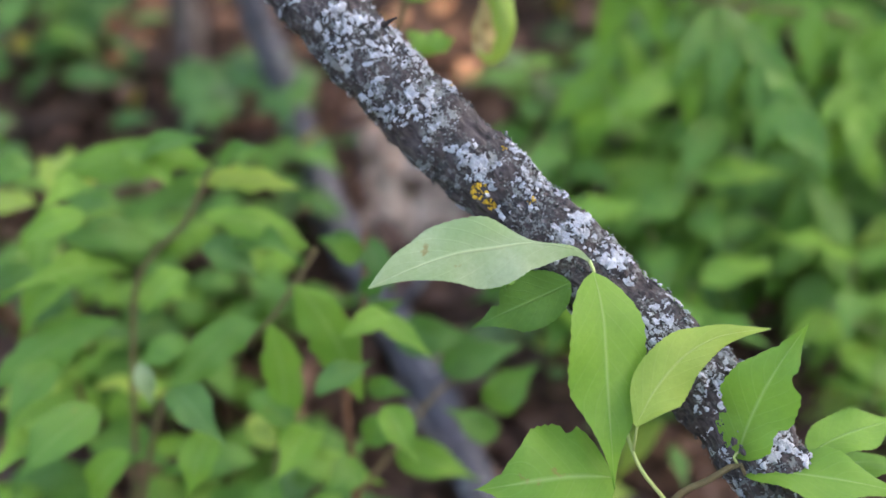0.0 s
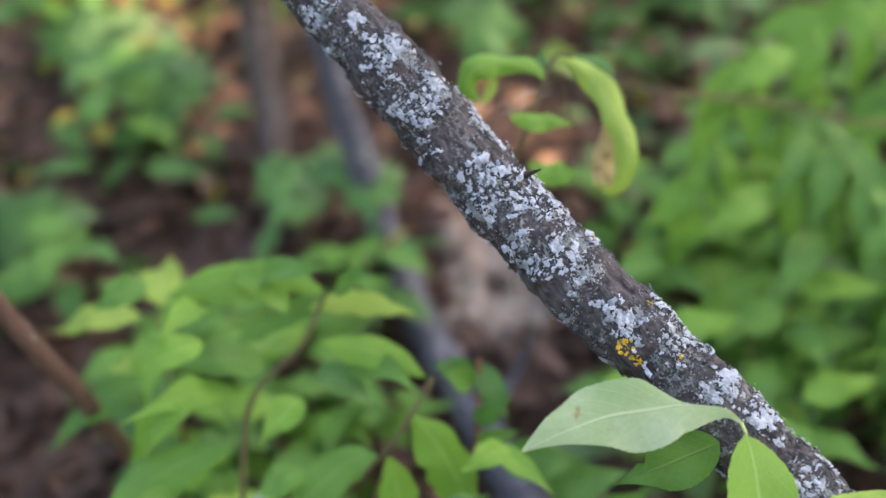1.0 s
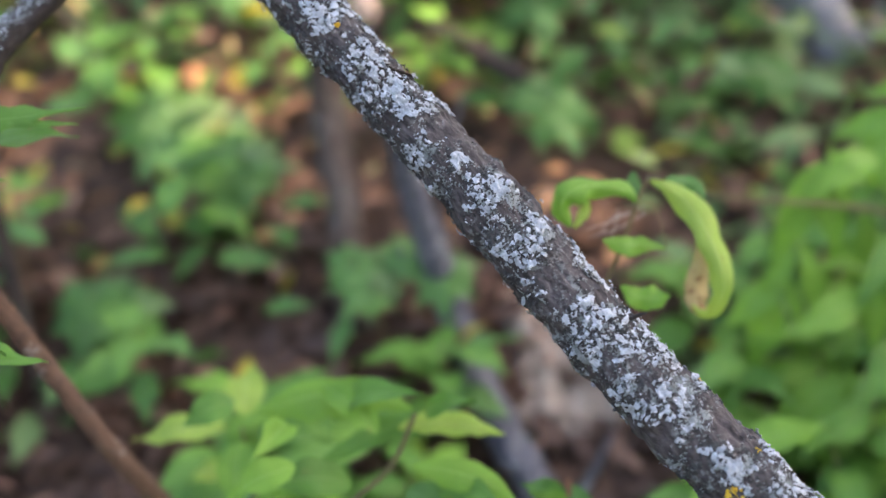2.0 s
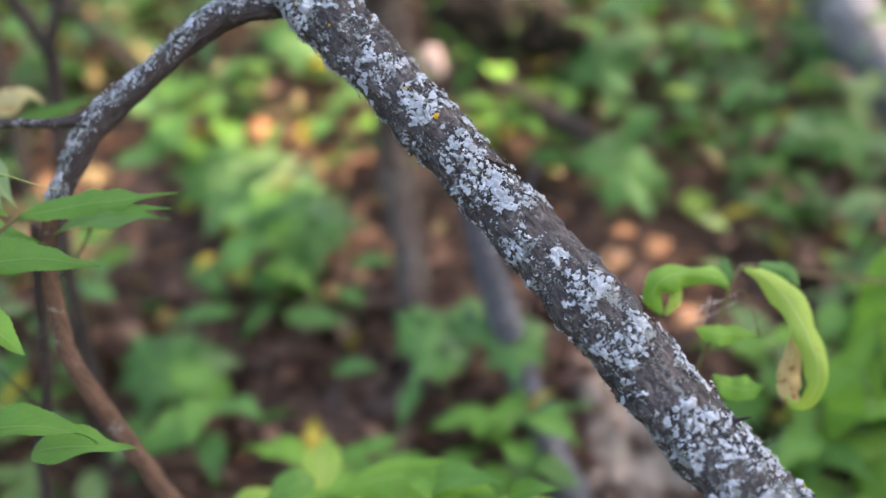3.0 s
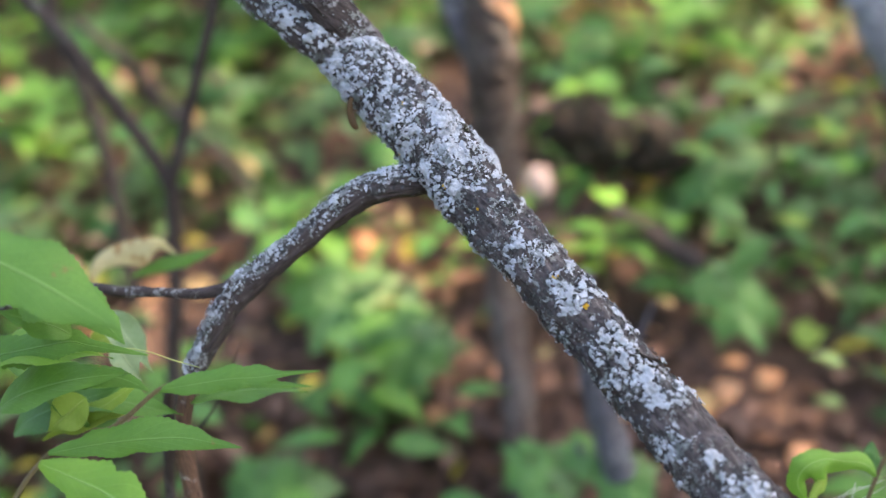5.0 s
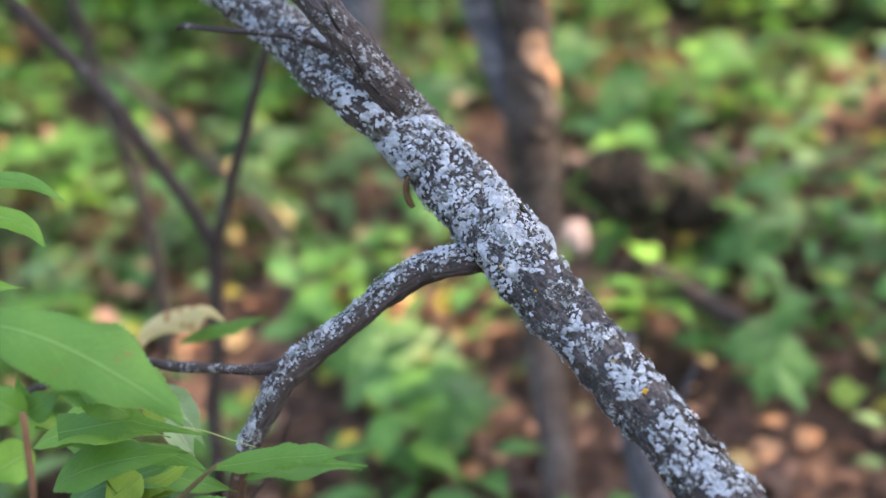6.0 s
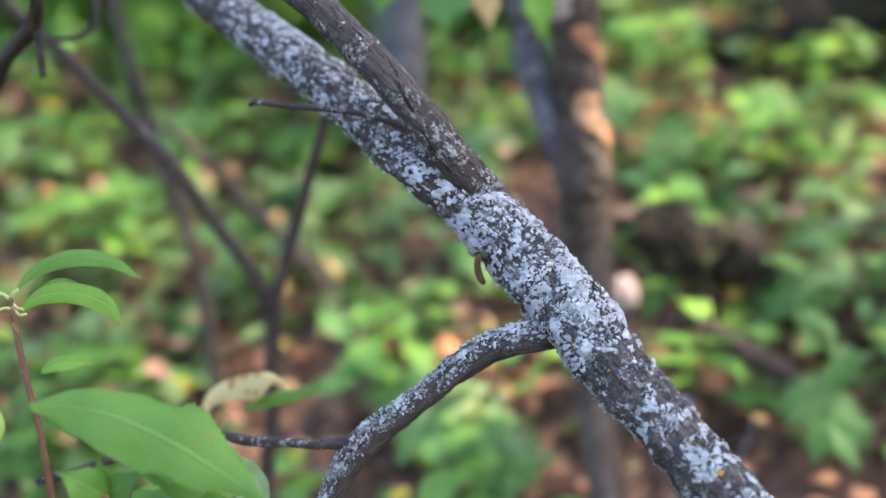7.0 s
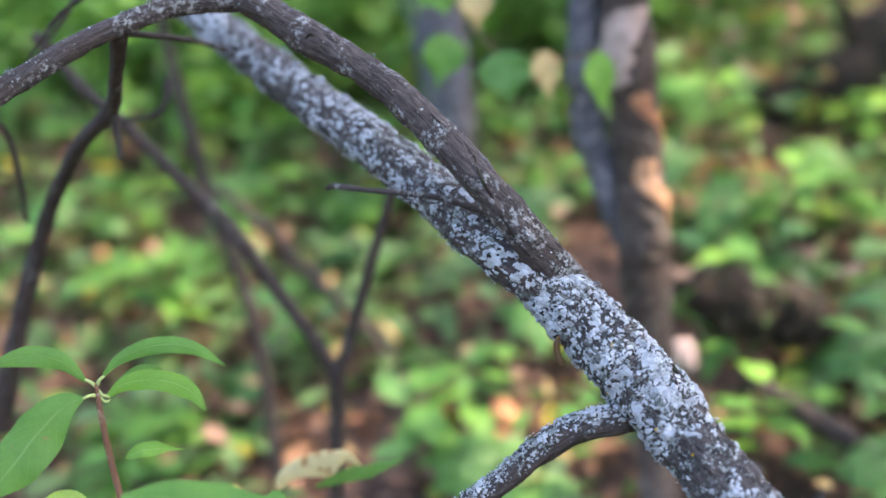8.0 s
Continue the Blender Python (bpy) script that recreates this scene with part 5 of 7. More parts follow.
stalk(near_shoot, "petiole", [(-0.5548, 0.7040, 0.9481, 0.0011), (-0.5554, 0.6992, 0.9503, 0.0009), (-0.5572, 0.6936, 0.9509, 0.0008)], PETIOLE)
stalk(near_shoot, "petiole", [(-0.5536, 0.7042, 0.9480, 0.0009), (-0.5502, 0.7038, 0.9441, 0.0008), (-0.5518, 0.7132, 0.9411, 0.0008)], PETIOLE)
low_shoot = thing("low_leaf_shoot", (-0.4691, 0.6083, 0.8922), "low shoot with broad green leaves", "plant")
leaf(low_shoot, (-0.4477, 0.7021, 0.7878), (-0.5170, 0.6966, 0.8337), (0.5540, -0.1638, 0.8163), 0.0383, bow=0.08, fold=0.30, sweep=0.00, ragged=0.00, mat=LEAF)
leaf(low_shoot, (-0.5040, 0.6915, 0.7863), (-0.4405, 0.7012, 0.8101), (-0.2246, -0.5317, 0.8166), 0.0315, bow=0.08, fold=0.30, sweep=0.00, ragged=0.00, mat=LEAF_DARK)
leaf(low_shoot, (-0.4787, 0.7009, 0.7991), (-0.4070, 0.7005, 0.7929), (0.0839, -0.1419, 0.9863), 0.0331, bow=0.08, fold=0.30, sweep=0.00, ragged=0.00, mat=LEAF)
leaf(low_shoot, (-0.4070, 0.7116, 0.7934), (-0.3391, 0.7151, 0.7991), (-0.0776, -0.1267, 0.9889), 0.0314, bow=0.08, fold=0.30, sweep=0.00, ragged=0.00, mat=LEAF)
stalk(low_shoot, "stem", [(-0.4691, 0.6083, 0.8922, 0.0016), (-0.4669, 0.6019, 0.8749, 0.0017), (-0.4648, 0.5927, 0.8501, 0.0018), (-0.4734, 0.5794, 0.7635, 0.0020)], REDTWIG)
leaf(low_shoot, (-0.4469, 0.7182, 0.8290), (-0.4333, 0.7123, 0.8073), (0.3636, -0.8148, 0.4517), 0.0158, bow=0.10, fold=0.50, sweep=0.00, ragged=0.00, mat=LEAF_PALE)
leaf(low_shoot, (-0.4551, 0.6880, 0.8108), (-0.4767, 0.6781, 0.7953), (0.1770, -0.9231, 0.3414), 0.0215, bow=0.10, fold=0.30, sweep=0.00, ragged=0.00, mat=LEAF_YELLOWISH)
leaf(low_shoot, (-0.4442, 0.6653, 0.8596), (-0.4779, 0.6560, 0.8792), (0.5141, -0.6260, 0.5864), 0.0184, bow=0.12, fold=0.30, sweep=0.00, ragged=0.40, mat=LEAF)
leaf(low_shoot, (-0.5028, 0.6685, 0.8386), (-0.4282, 0.6728, 0.8433), (-0.0480, -0.2275, 0.9726), 0.0344, bow=0.12, fold=0.30, sweep=0.00, ragged=0.40, mat=LEAF_BRIGHT)
leaf(low_shoot, (-0.4929, 0.6620, 0.8175), (-0.4182, 0.6707, 0.8335), (-0.1581, -0.3423, 0.9262), 0.0353, bow=0.12, fold=0.30, sweep=0.00, ragged=0.40, mat=LEAF)
leaf(low_shoot, (-0.4727, 0.6162, 0.8864), (-0.4923, 0.6086, 0.9039), (0.5820, -0.7443, 0.3277), 0.0186, bow=0.12, fold=0.30, sweep=0.00, ragged=0.40, mat=LEAF)
leaf(low_shoot, (-0.4768, 0.6249, 0.8826), (-0.4540, 0.6236, 0.8966), (-0.1255, -0.9860, 0.1095), 0.0151, bow=0.12, fold=0.30, sweep=0.00, ragged=0.40, mat=LEAF_DARK)
leaf(low_shoot, (-0.4768, 0.7491, 0.8101), (-0.4466, 0.7493, 0.8250), (-0.1850, -0.9002, 0.3942), 0.0155, bow=0.12, fold=0.30, sweep=0.00, ragged=0.40, mat=LEAF_YELLOWISH)
leaf(low_shoot, (-0.4790, 0.6969, 0.7888), (-0.4347, 0.6967, 0.7957), (-0.1266, -0.6031, 0.7875), 0.0206, bow=0.12, fold=0.30, sweep=0.00, ragged=0.40, mat=LEAF_YELLOWISH)
leaf(low_shoot, (-0.4739, 0.6186, 0.8651), (-0.4958, 0.6017, 0.8595), (0.4701, -0.7564, 0.4548), 0.0216, bow=0.12, fold=0.30, sweep=0.00, ragged=0.40, mat=LEAF_BRIGHT)
leaf(low_shoot, (-0.4784, 0.6239, 0.8807), (-0.4763, 0.6230, 0.9054), (0.4812, -0.8735, -0.0738), 0.0119, bow=0.12, fold=0.30, sweep=0.00, ragged=0.40, mat=LEAF)
dry_leaf = thing("dry_curled_leaf", (-0.5169, 0.8426, 0.8176), "curled cream dry leaf with brown spots", "leaf")
curved_leaf(dry_leaf, [(-0.5230, 0.8567, 0.8039, 0.0014, 0.0011), (-0.5175, 0.8601, 0.8162, 0.0034, 0.0066), (-0.5038, 0.8622, 0.8265, 0.0034, 0.0120), (-0.4855, 0.8629, 0.8310, 0.0027, 0.0136), (-0.4718, 0.8654, 0.8306, 0.0017, 0.0066), (-0.4629, 0.8657, 0.8212, 0.0007, 0.0008)], (0.172, -0.807, 0.567), LEAF_CREAM, "curled cream leaf blade with brown spots", 0.5, 44, 0.2, 0.01)
curved_leaf(dry_leaf, [(-0.4968, 0.8673, 0.8046, 0.0012, 0.0012), (-0.4777, 0.8727, 0.8096, 0.0046, 0.0054), (-0.4578, 0.8746, 0.8136, 0.0038, 0.0046), (-0.4363, 0.8786, 0.8192, 0.0004, 0.0004)], (0.172, -0.807, 0.567), LEAF, "green part of the leaf", 0.2, 45, 0.12, 0.04)
top_twig = thing("hanging_leafy_twig", (-0.4771, 1.2876, 1.1410), "thin twig with round green and brown leaves", "plant")
leaf(top_twig, (-0.4515, 1.2439, 1.0533), (-0.4608, 1.2271, 1.0071), (0.2318, -0.9281, 0.2914), 0.0394, bow=0.05, fold=0.25, sweep=0.00, ragged=0.00, mat=LEAF)
leaf(top_twig, (-0.4028, 1.2487, 1.0338), (-0.3998, 1.2339, 0.9854), (0.1496, -0.9431, 0.2969), 0.0480, bow=0.05, fold=0.25, sweep=0.00, ragged=0.00, mat=LEAF_DARK)
leaf(top_twig, (-0.3163, 1.2348, 1.0300), (-0.3174, 1.2181, 0.9785), (0.0882, -0.9482, 0.3051), 0.0271, bow=0.05, fold=0.25, sweep=0.00, ragged=0.00, mat=LEAF_BRIGHT)
leaf(top_twig, (-0.4595, 1.2578, 1.1023), (-0.4510, 1.2487, 1.0677), (0.1604, -0.9441, 0.2881), 0.0404, bow=0.05, fold=0.25, sweep=0.00, ragged=0.00, mat=LEAF)
leaf(top_twig, (-0.4251, 1.2629, 1.0939), (-0.4243, 1.2500, 1.0529), (0.1741, -0.9384, 0.2985), 0.0303, bow=0.05, fold=0.25, sweep=0.00, ragged=0.00, mat=LEAF_DRY)
leaf(top_twig, (-0.3682, 1.2554, 1.0303), (-0.3626, 1.2426, 0.9863), (0.1110, -0.9506, 0.2898), 0.0253, bow=0.05, fold=0.25, sweep=0.00, ragged=0.00, mat=LEAF_DRY)
stalk(top_twig, "stem", [(-0.4771, 1.2876, 1.1410, 0.0021), (-0.4474, 1.2643, 1.0805, 0.0018), (-0.4093, 1.2577, 1.0328, 0.0015), (-0.3637, 1.2532, 1.0201, 0.0015), (-0.3172, 1.2448, 1.0284, 0.0012)], TWIG)

web = thing("cobweb", (-0.0580, 0.7421, 0.7117), "pale wisp of cobweb threads beside the curled leaves", "cobweb")
stalk(web, "thread", [(-0.0580, 0.7421, 0.7117, 0.00016), (-0.0432, 0.7454, 0.7150, 0.00016), (-0.0234, 0.7506, 0.7209, 0.00016)], FLUFF)
stalk(web, "thread", [(-0.0499, 0.7414, 0.7081, 0.00016), (-0.0424, 0.7465, 0.7170, 0.00016), (-0.0317, 0.7482, 0.7179, 0.00016)], FLUFF)
stalk(web, "thread", [(-0.0442, 0.7406, 0.7046, 0.00016), (-0.0406, 0.7450, 0.7133, 0.00016), (-0.0391, 0.7485, 0.7206, 0.00016)], FLUFF)
stalk(web, "thread", [(-0.0565, 0.7402, 0.7071, 0.00012), (-0.0401, 0.7437, 0.7103, 0.00016), (-0.0229, 0.7490, 0.7173, 0.00012)], FLUFF)

# ---------------------------------------------------------------- stems and saplings behind
TRUNK = [(-0.305, 1.286, 1.145, 0.0196), (-0.298, 1.287, 1.096, 0.0208), (-0.295, 1.289, 1.035, 0.0231), (-0.291, 1.287, 0.962, 0.0218), (-0.290, 1.289, 0.891, 0.0240), (-0.291, 1.289, 0.824, 0.0252), (-0.290, 1.287, 0.738, 0.0230), (-0.289, 1.264, 0.620, 0.0200), (-0.281, 1.218, 0.574, 0.0172), (-0.273, 1.171, 0.525, 0.0158), (-0.267, 1.126, 0.484, 0.0158), (-0.264, 1.099, 0.440, 0.0170)]
TRUNK_FORK = [(-0.322, 1.297, 1.130, 0.0141), (-0.334, 1.297, 1.038, 0.0154), (-0.336, 1.299, 0.962, 0.0172), (-0.322, 1.297, 0.896, 0.0159), (-0.304, 1.297, 0.839, 0.0161)]
TRUNK_DARK = [(-0.616, 1.933, 1.125, 0.0409), (-0.606, 1.933, 1.022, 0.0415), (-0.599, 1.929, 0.884, 0.0372), (-0.598, 1.924, 0.758, 0.0309), (-0.604, 1.920, 0.609, 0.0270), (-0.609, 1.922, 0.470, 0.0302)]
LEAN_RIGHT = [(0.092, 1.527, 0.838, 0.0322), (0.127, 1.527, 0.769, 0.0334), (0.163, 1.528, 0.717, 0.0344), (0.197, 1.528, 0.663, 0.0355), (0.233, 1.529, 0.608, 0.0366), (0.281, 1.529, 0.530, 0.0379), (0.341, 1.530, 0.435, 0.0394)]
LEAN_LEFT = [(-0.209, 1.089, 0.701, 0.0113), (-0.195, 1.089, 0.597, 0.0130), (-0.184, 1.090, 0.538, 0.0145), (-0.167, 1.085, 0.461, 0.0163), (-0.136, 1.008, 0.411, 0.0178), (-0.086, 0.913, 0.362, 0.0178), (-0.045, 0.819, 0.335, 0.0171), (-0.024, 0.757, 0.322, 0.0164), (-0.009, 0.705, 0.312, 0.0157)]
Y_STEM = [(-0.571, 1.084, 0.608, 0.0078), (-0.559, 1.084, 0.677, 0.0070), (-0.550, 1.084, 0.743, 0.0069), (-0.543, 1.084, 0.790, 0.0074)]
Y_LEFT = [(-0.540, 1.074, 0.794, 0.0067), (-0.554, 1.073, 0.829, 0.0060), (-0.578, 1.073, 0.870, 0.0058), (-0.597, 1.073, 0.903, 0.0060), (-0.617, 1.073, 0.936, 0.0059), (-0.654, 1.073, 0.979, 0.0054), (-0.691, 1.073, 1.024, 0.0052), (-0.720, 1.073, 1.054, 0.0047), (-0.755, 1.073, 1.102, 0.0046)]
Y_RIGHT = [(-0.533, 1.053, 0.803, 0.0054), (-0.520, 1.053, 0.834, 0.0050), (-0.504, 1.053, 0.873, 0.0046), (-0.487, 1.052, 0.915, 0.0044), (-0.470, 1.052, 0.957, 0.0040), (-0.456, 1.052, 0.997, 0.0033)]
Z_STEM = [(-0.585, 1.505, 0.445, 0.0099), (-0.592, 1.505, 0.531, 0.0088), (-0.614, 1.504, 0.629, 0.0078), (-0.656, 1.504, 0.696, 0.0078), (-0.705, 1.504, 0.748, 0.0069), (-0.746, 1.503, 0.806, 0.0060), (-0.801, 1.503, 0.858, 0.0051)]
W_STEM = [(-0.718, 1.354, 0.613, 0.0081), (-0.716, 1.354, 0.695, 0.0079), (-0.725, 1.354, 0.788, 0.0078), (-0.740, 1.354, 0.852, 0.0069), (-0.756, 1.354, 0.946, 0.0068), (-0.765, 1.353, 1.036, 0.0059), (-0.770, 1.353, 1.117, 0.0059)]
DARK_STEM = [(-0.433, 0.748, 0.784, 0.0030), (-0.441, 0.747, 0.735, 0.0031), (-0.447, 0.749, 0.694, 0.0032), (-0.456, 0.751, 0.651, 0.0032), (-0.474, 0.760, 0.578, 0.0038)]
LOG = [(-0.258, 1.489, 0.725, 0.0249), (-0.224, 1.500, 0.710, 0.0391), (-0.175, 1.503, 0.698, 0.0432), (-0.133, 1.498, 0.686, 0.0363), (-0.106, 1.484, 0.667, 0.0185)]
THIN_LOG = [(-0.197, 1.337, 0.671, 0.0091), (-0.161, 1.338, 0.646, 0.0102), (-0.129, 1.338, 0.622, 0.0108), (-0.096, 1.338, 0.599, 0.0102)]
FAR_SHADE = [(-0.20, 2.10, 0.795, 0.016), (-0.10, 2.08, 0.80, 0.032), (0.0, 2.09, 0.83, 0.058), (0.10, 2.12, 0.88, 0.10), (0.22, 2.15, 0.95, 0.15), (0.40, 2.18, 1.0, 0.17), (0.62, 2.2, 1.02, 0.16)]


def sun_patch(limb, low, high, turn, wide, material):
    """A ragged strip of sunlit colour laid on a trunk, between two heights, on the side that faces the clearing."""
    rows = np.nonzero((limb.line[:, 2] > low) & (limb.line[:, 2] < high))[0]
    I, W = np.meshgrid(np.linspace(rows[0], rows[-1], 40), np.linspace(-1, 1, 21), indexing="ij")
    U = (I - rows[0]) / max(1, rows[-1] - rows[0])
    th = np.arange(40) / 40
    front = float(th[np.argmin(limb.place(np.full(40, float(rows[0])), th)[:, 1])])
    sense = 1.0 if limb.place(np.array([float(rows[0])]), np.array([(front + 0.1) % 1.0]))[0, 0] > limb.line[rows[0], 0] else -1.0
    rng = np.random.default_rng(int(low * 1000))
    edge = 1 + 0.5 * (lattice(rng, U * 9 + (W > 0) * 20, 0 * U, 7) - 0.5)
    taper = np.clip(np.sin(np.pi * np.clip(U * 0.94 + 0.03, 0, 1)) * 3.0, 0, 1)
    T = (front + sense * (turn + wide * W * edge * taper)) % 1.0
    v = limb.place(I, T, 0.0016 * np.clip((1 - np.abs(W)) * 5, -0.5, 1))
    ids = np.arange(I.size).reshape(I.shape)
    faces = np.stack([ids[:-1, :-1], ids[1:, :-1], ids[1:, 1:], ids[:-1, 1:]], axis=-1).reshape(-1, 4)
    uv = np.stack([U * (high - low), W * 0.02], axis=-1).reshape(-1, 2)
    return mesh_of("bare_wood", v.reshape(-1, 3), faces, material, uv)


def build_background():
    t = thing("broken_trunk", TRUNK[-1][:3], "upright tan-grey trunk with orange patches coloured as sunlight", "tree")
    round_trunk = Limb(TRUNK, 41, 0.006, 40, 0.0014, 0.002)
    part("trunk", round_trunk.mesh("trunk", BARK_TRUNK), t)
    part("fork", Limb(TRUNK_FORK, 42, 0.008, 28, 0.0012, 0.0015).mesh("fork", BARK_GREY), t, "grey forked limb")
    # Sunlight on the trunk, put on as coloured patches.
    for low, high, turn, wide, mat, label in ((0.838, 0.928, 0.085, 0.095, SUNLIT_ORANGE, "orange patch coloured as sunlight on the trunk"), (0.922, 0.984, 0.06, 0.075, SUNLIT_BROWN, "brown patch coloured as sunlight on the trunk"), (0.988, 1.062, 0.0, 0.19, SUNLIT_PINK, "pale pinkish patch coloured as sunlight on the trunk")):
        part("bare_wood", sun_patch(round_trunk, low, high, turn, wide, mat), t, label)
    for name, rows, mat, label in (
            ("dark_trunk", TRUNK_DARK, BARK_GREY, "dark grey upright trunk among the leaves"),
            ("leaning_grey_stem", LEAN_RIGHT, BARK_PALE, "smooth pale grey leaning stem"),
            ("leaning_grey_stem", LEAN_LEFT, BARK_GREY, "thin bluish-grey leaning stem"),
            ("thin_stem", Z_STEM, BARK_DARK, "thin dark slanting stem"),
            ("thin_stem", W_STEM, BARK_DARK, "thin dark slanting stem"),
            ("thin_stem", DARK_STEM, BARK_DARK, "thin dark upright stem")):
        t = thing(name, rows[-1][:3] if rows[-1][2] < rows[0][2] else rows[0][:3], label, "sapling")
        low = rows[-1] if rows[-1][2] < rows[0][2] else rows[0]
        foot = (low[0], low[1], float(ground_height(low[0], low[1])) - 0.03, low[3] * 1.1)
        full = list(rows) + [foot] if rows[-1][2] < rows[0][2] else [foot] + list(rows)
        if low[2] < foot[2] + 0.03:
            full = rows
        part("stem", tube("stem", full, mat, 0.006, 26, 43, 0.0008, 0.0014), t)
        for i in range(1, len(rows) - 1, 2):
            x, y, z, r = rows[i]
            turn = 1 if i % 4 == 1 else -1
            part("twig", tube("twig", [(x, y, z, r * 0.35), (x + turn * 0.03, y + 0.01, z + 0.03, r * 0.25), (x + turn * 0.05, y + 0.02, z + 0.07, r * 0.12)], mat, 0.006, 10, 51 + i, 0.0002, 0.0006), t)
    t = thing("forked_sapling", Y_STEM[0][:3], "dark bare sapling forked like a Y", "sapling")
    foot = (Y_STEM[0][0], Y_STEM[0][1], float(ground_height(Y_STEM[0][0], Y_STEM[0][1])) - 0.03, 0.006)
    part("stem", tube("stem", [foot] + Y_STEM, BARK_DARK, 0.005, 18, 44), t)
    part("limb", tube("limb", Y_LEFT, BARK_DARK, 0.005, 18, 45), t)
    part("limb", tube("limb", Y_RIGHT, BARK_DARK, 0.005, 18, 46), t)
    t = thing("rotten_log", LOG[2][:3], "rotten log, near-black for the shade under its weathered brown rim", "log")
    low = [(x, y, z - 0.012, r * 0.88) for x, y, z, r in LOG]
    # The body is near-black: the dark under the rim sits in its colour.
    part("body", tube("body", low, ROT_SHADE, 0.006, 60, 47, 0.005, 0.008), t)
    part("rim", tube("rim", [(x - 0.02, y + 0.01, z + r * 0.62 - 0.012, 0.009 + 0.003 * math.sin(k)) for k, (x, y, z, r) in enumerate(LOG)], ROT_RIM, 0.008, 20, 48, 0.002, 0.004), t, "weathered brown rim")
    # Added trunk shape, near-black to stand in for the shade at the back.
    t = thing("fallen_tree", FAR_SHADE[0][:3], "near-black trunk shape standing in for shade far back in the wood", "log")
    part("trunk", tube("trunk", FAR_SHADE, ROT_SHADE, 0.02, 26, 50, 0.003, 0.006), t)
    for k, (x, y, z, r) in enumerate(FAR_SHADE[1:5]):
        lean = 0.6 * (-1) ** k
        part("branch_stub", tube("branch_stub", [(x, y, z + r * 0.6, r * 0.30), (x + lean * r * 0.8, y - 0.02, z + r * 1.6, r * 0.22), (x + lean * r * 1.3, y - 0.03, z + r * 2.2, r * 0.10)], ROT_SHADE, 0.01, 12, 52 + k, 0.002, 0.003), t, "branch stub added to the shade trunk")
    t = thing("fallen_stick", THIN_LOG[0][:3], "dark brown fallen stick on the litter", "log")
    part("stick", tube("stick", THIN_LOG, BARK_DARK, 0.008, 22, 49, 0.001, 0.002), t)
    # a weathered slab of bark beside the foot of the leaning stem
    xs, ys = np.meshgrid(np.linspace(-1, 1, 25), np.linspace(-1, 1, 29), indexing="ij")
    reach = 1 + 0.16 * np.sin(np.arctan2(ys, xs) * 3 + 0.6) + 0.07 * np.sin(np.arctan2(ys, xs) * 8)
    px, py = -0.066 + 0.050 * xs * reach, 1.078 + 0.062 * ys * reach
    ridge = 0.004 * np.sin(xs * 9 + 2 * np.sin(ys * 2)) + 0.003 * np.sin(xs * 21 + ys * 3)
    top = ground_height(px, py) + 0.020 + ridge - 0.012 * np.clip(np.maximum(np.abs(xs), np.abs(ys)) - 0.7, 0, 1) * 3
    ids = np.arange(xs.size).reshape(xs.shape)
    shell = np.concatenate([np.stack([px, py, top], axis=-1).reshape(-1, 3), np.stack([px, py, ground_height(px, py) - 0.01], axis=-1).reshape(-1, 3)])
    faces = np.stack([ids[:-1, :-1], ids[1:, :-1], ids[1:, 1:], ids[:-1, 1:]], axis=-1).reshape(-1, 4).tolist()
    ring = list(ids[:, 0]) + list(ids[-1, 1:]) + list(ids[-2::-1, -1]) + list(ids[0, -2:0:-1])
    faces += [[int(b), int(a), int(a) + xs.size, int(b) + xs.size] for a, b in zip(ring, ring[1:] + ring[:1])]
    uv = np.stack([ys * 0.06, xs * 0.05], axis=-1).reshape(-1, 2)
    tagged(new("bark_slab", mesh_of("bark_slab", shell, faces, SLAB, np.concatenate([uv, uv]))), "pale tan weathered slab of bark lying on the litter", "bark")
    bm = bmesh.new()
    bmesh.ops.create_icosphere(bm, subdivisions=3, radius=1.0)
    for v in bm.verts:
        k = 1 + 0.25 * noise.noise(v.co * 1.4)
        v.co = Vector((v.co.x * 0.015 * k, v.co.y * 0.016 * k, v.co.z * 0.02 * k)) + Vector((-0.262, 1.415, 0.666))
    me = bpy.data.meshes.new("stone")
    bm.to_mesh(me)
    bm.free()
    me.materials.append(STONE)
    me.polygons.foreach_set("use_smooth", np.ones(len(me.polygons), dtype=bool))
    tagged(new("stone", me), "small pale pinkish stone in the litter", "stone")


build_background()


# ---------------------------------------------------------------- leaves on the ground and in the wood
def cheap_leaf(u_steps=6):
    """A plain folded blade, 1 long on x and about 0.5 wide, for scattering."""
    v, uv, f = [], [], []
    for i in range(u_steps + 1):
        u = i / u_steps
        w = float(np.interp(u, (0, 0.1, 0.26, 0.42, 0.6, 0.78, 0.9, 1.0), (0.006, 0.12, 0.215, 0.225, 0.165, 0.08, 0.03, 0.003)))
        for s in (-1, 0, 1):
            v.append((u, s * w, 0.22 * abs(s) * w + 0.25 * u * (1 - u) * (1 - 0.5 * u)))
            uv.append((u, 0.5 + 0.5 * s))
    for i in range(u_steps):
        for j in range(2):
            a = i * 3 + j
            f.append((a, a + 1, a + 4, a + 3))
    return np.array(v), np.array(uv), np.array(f)


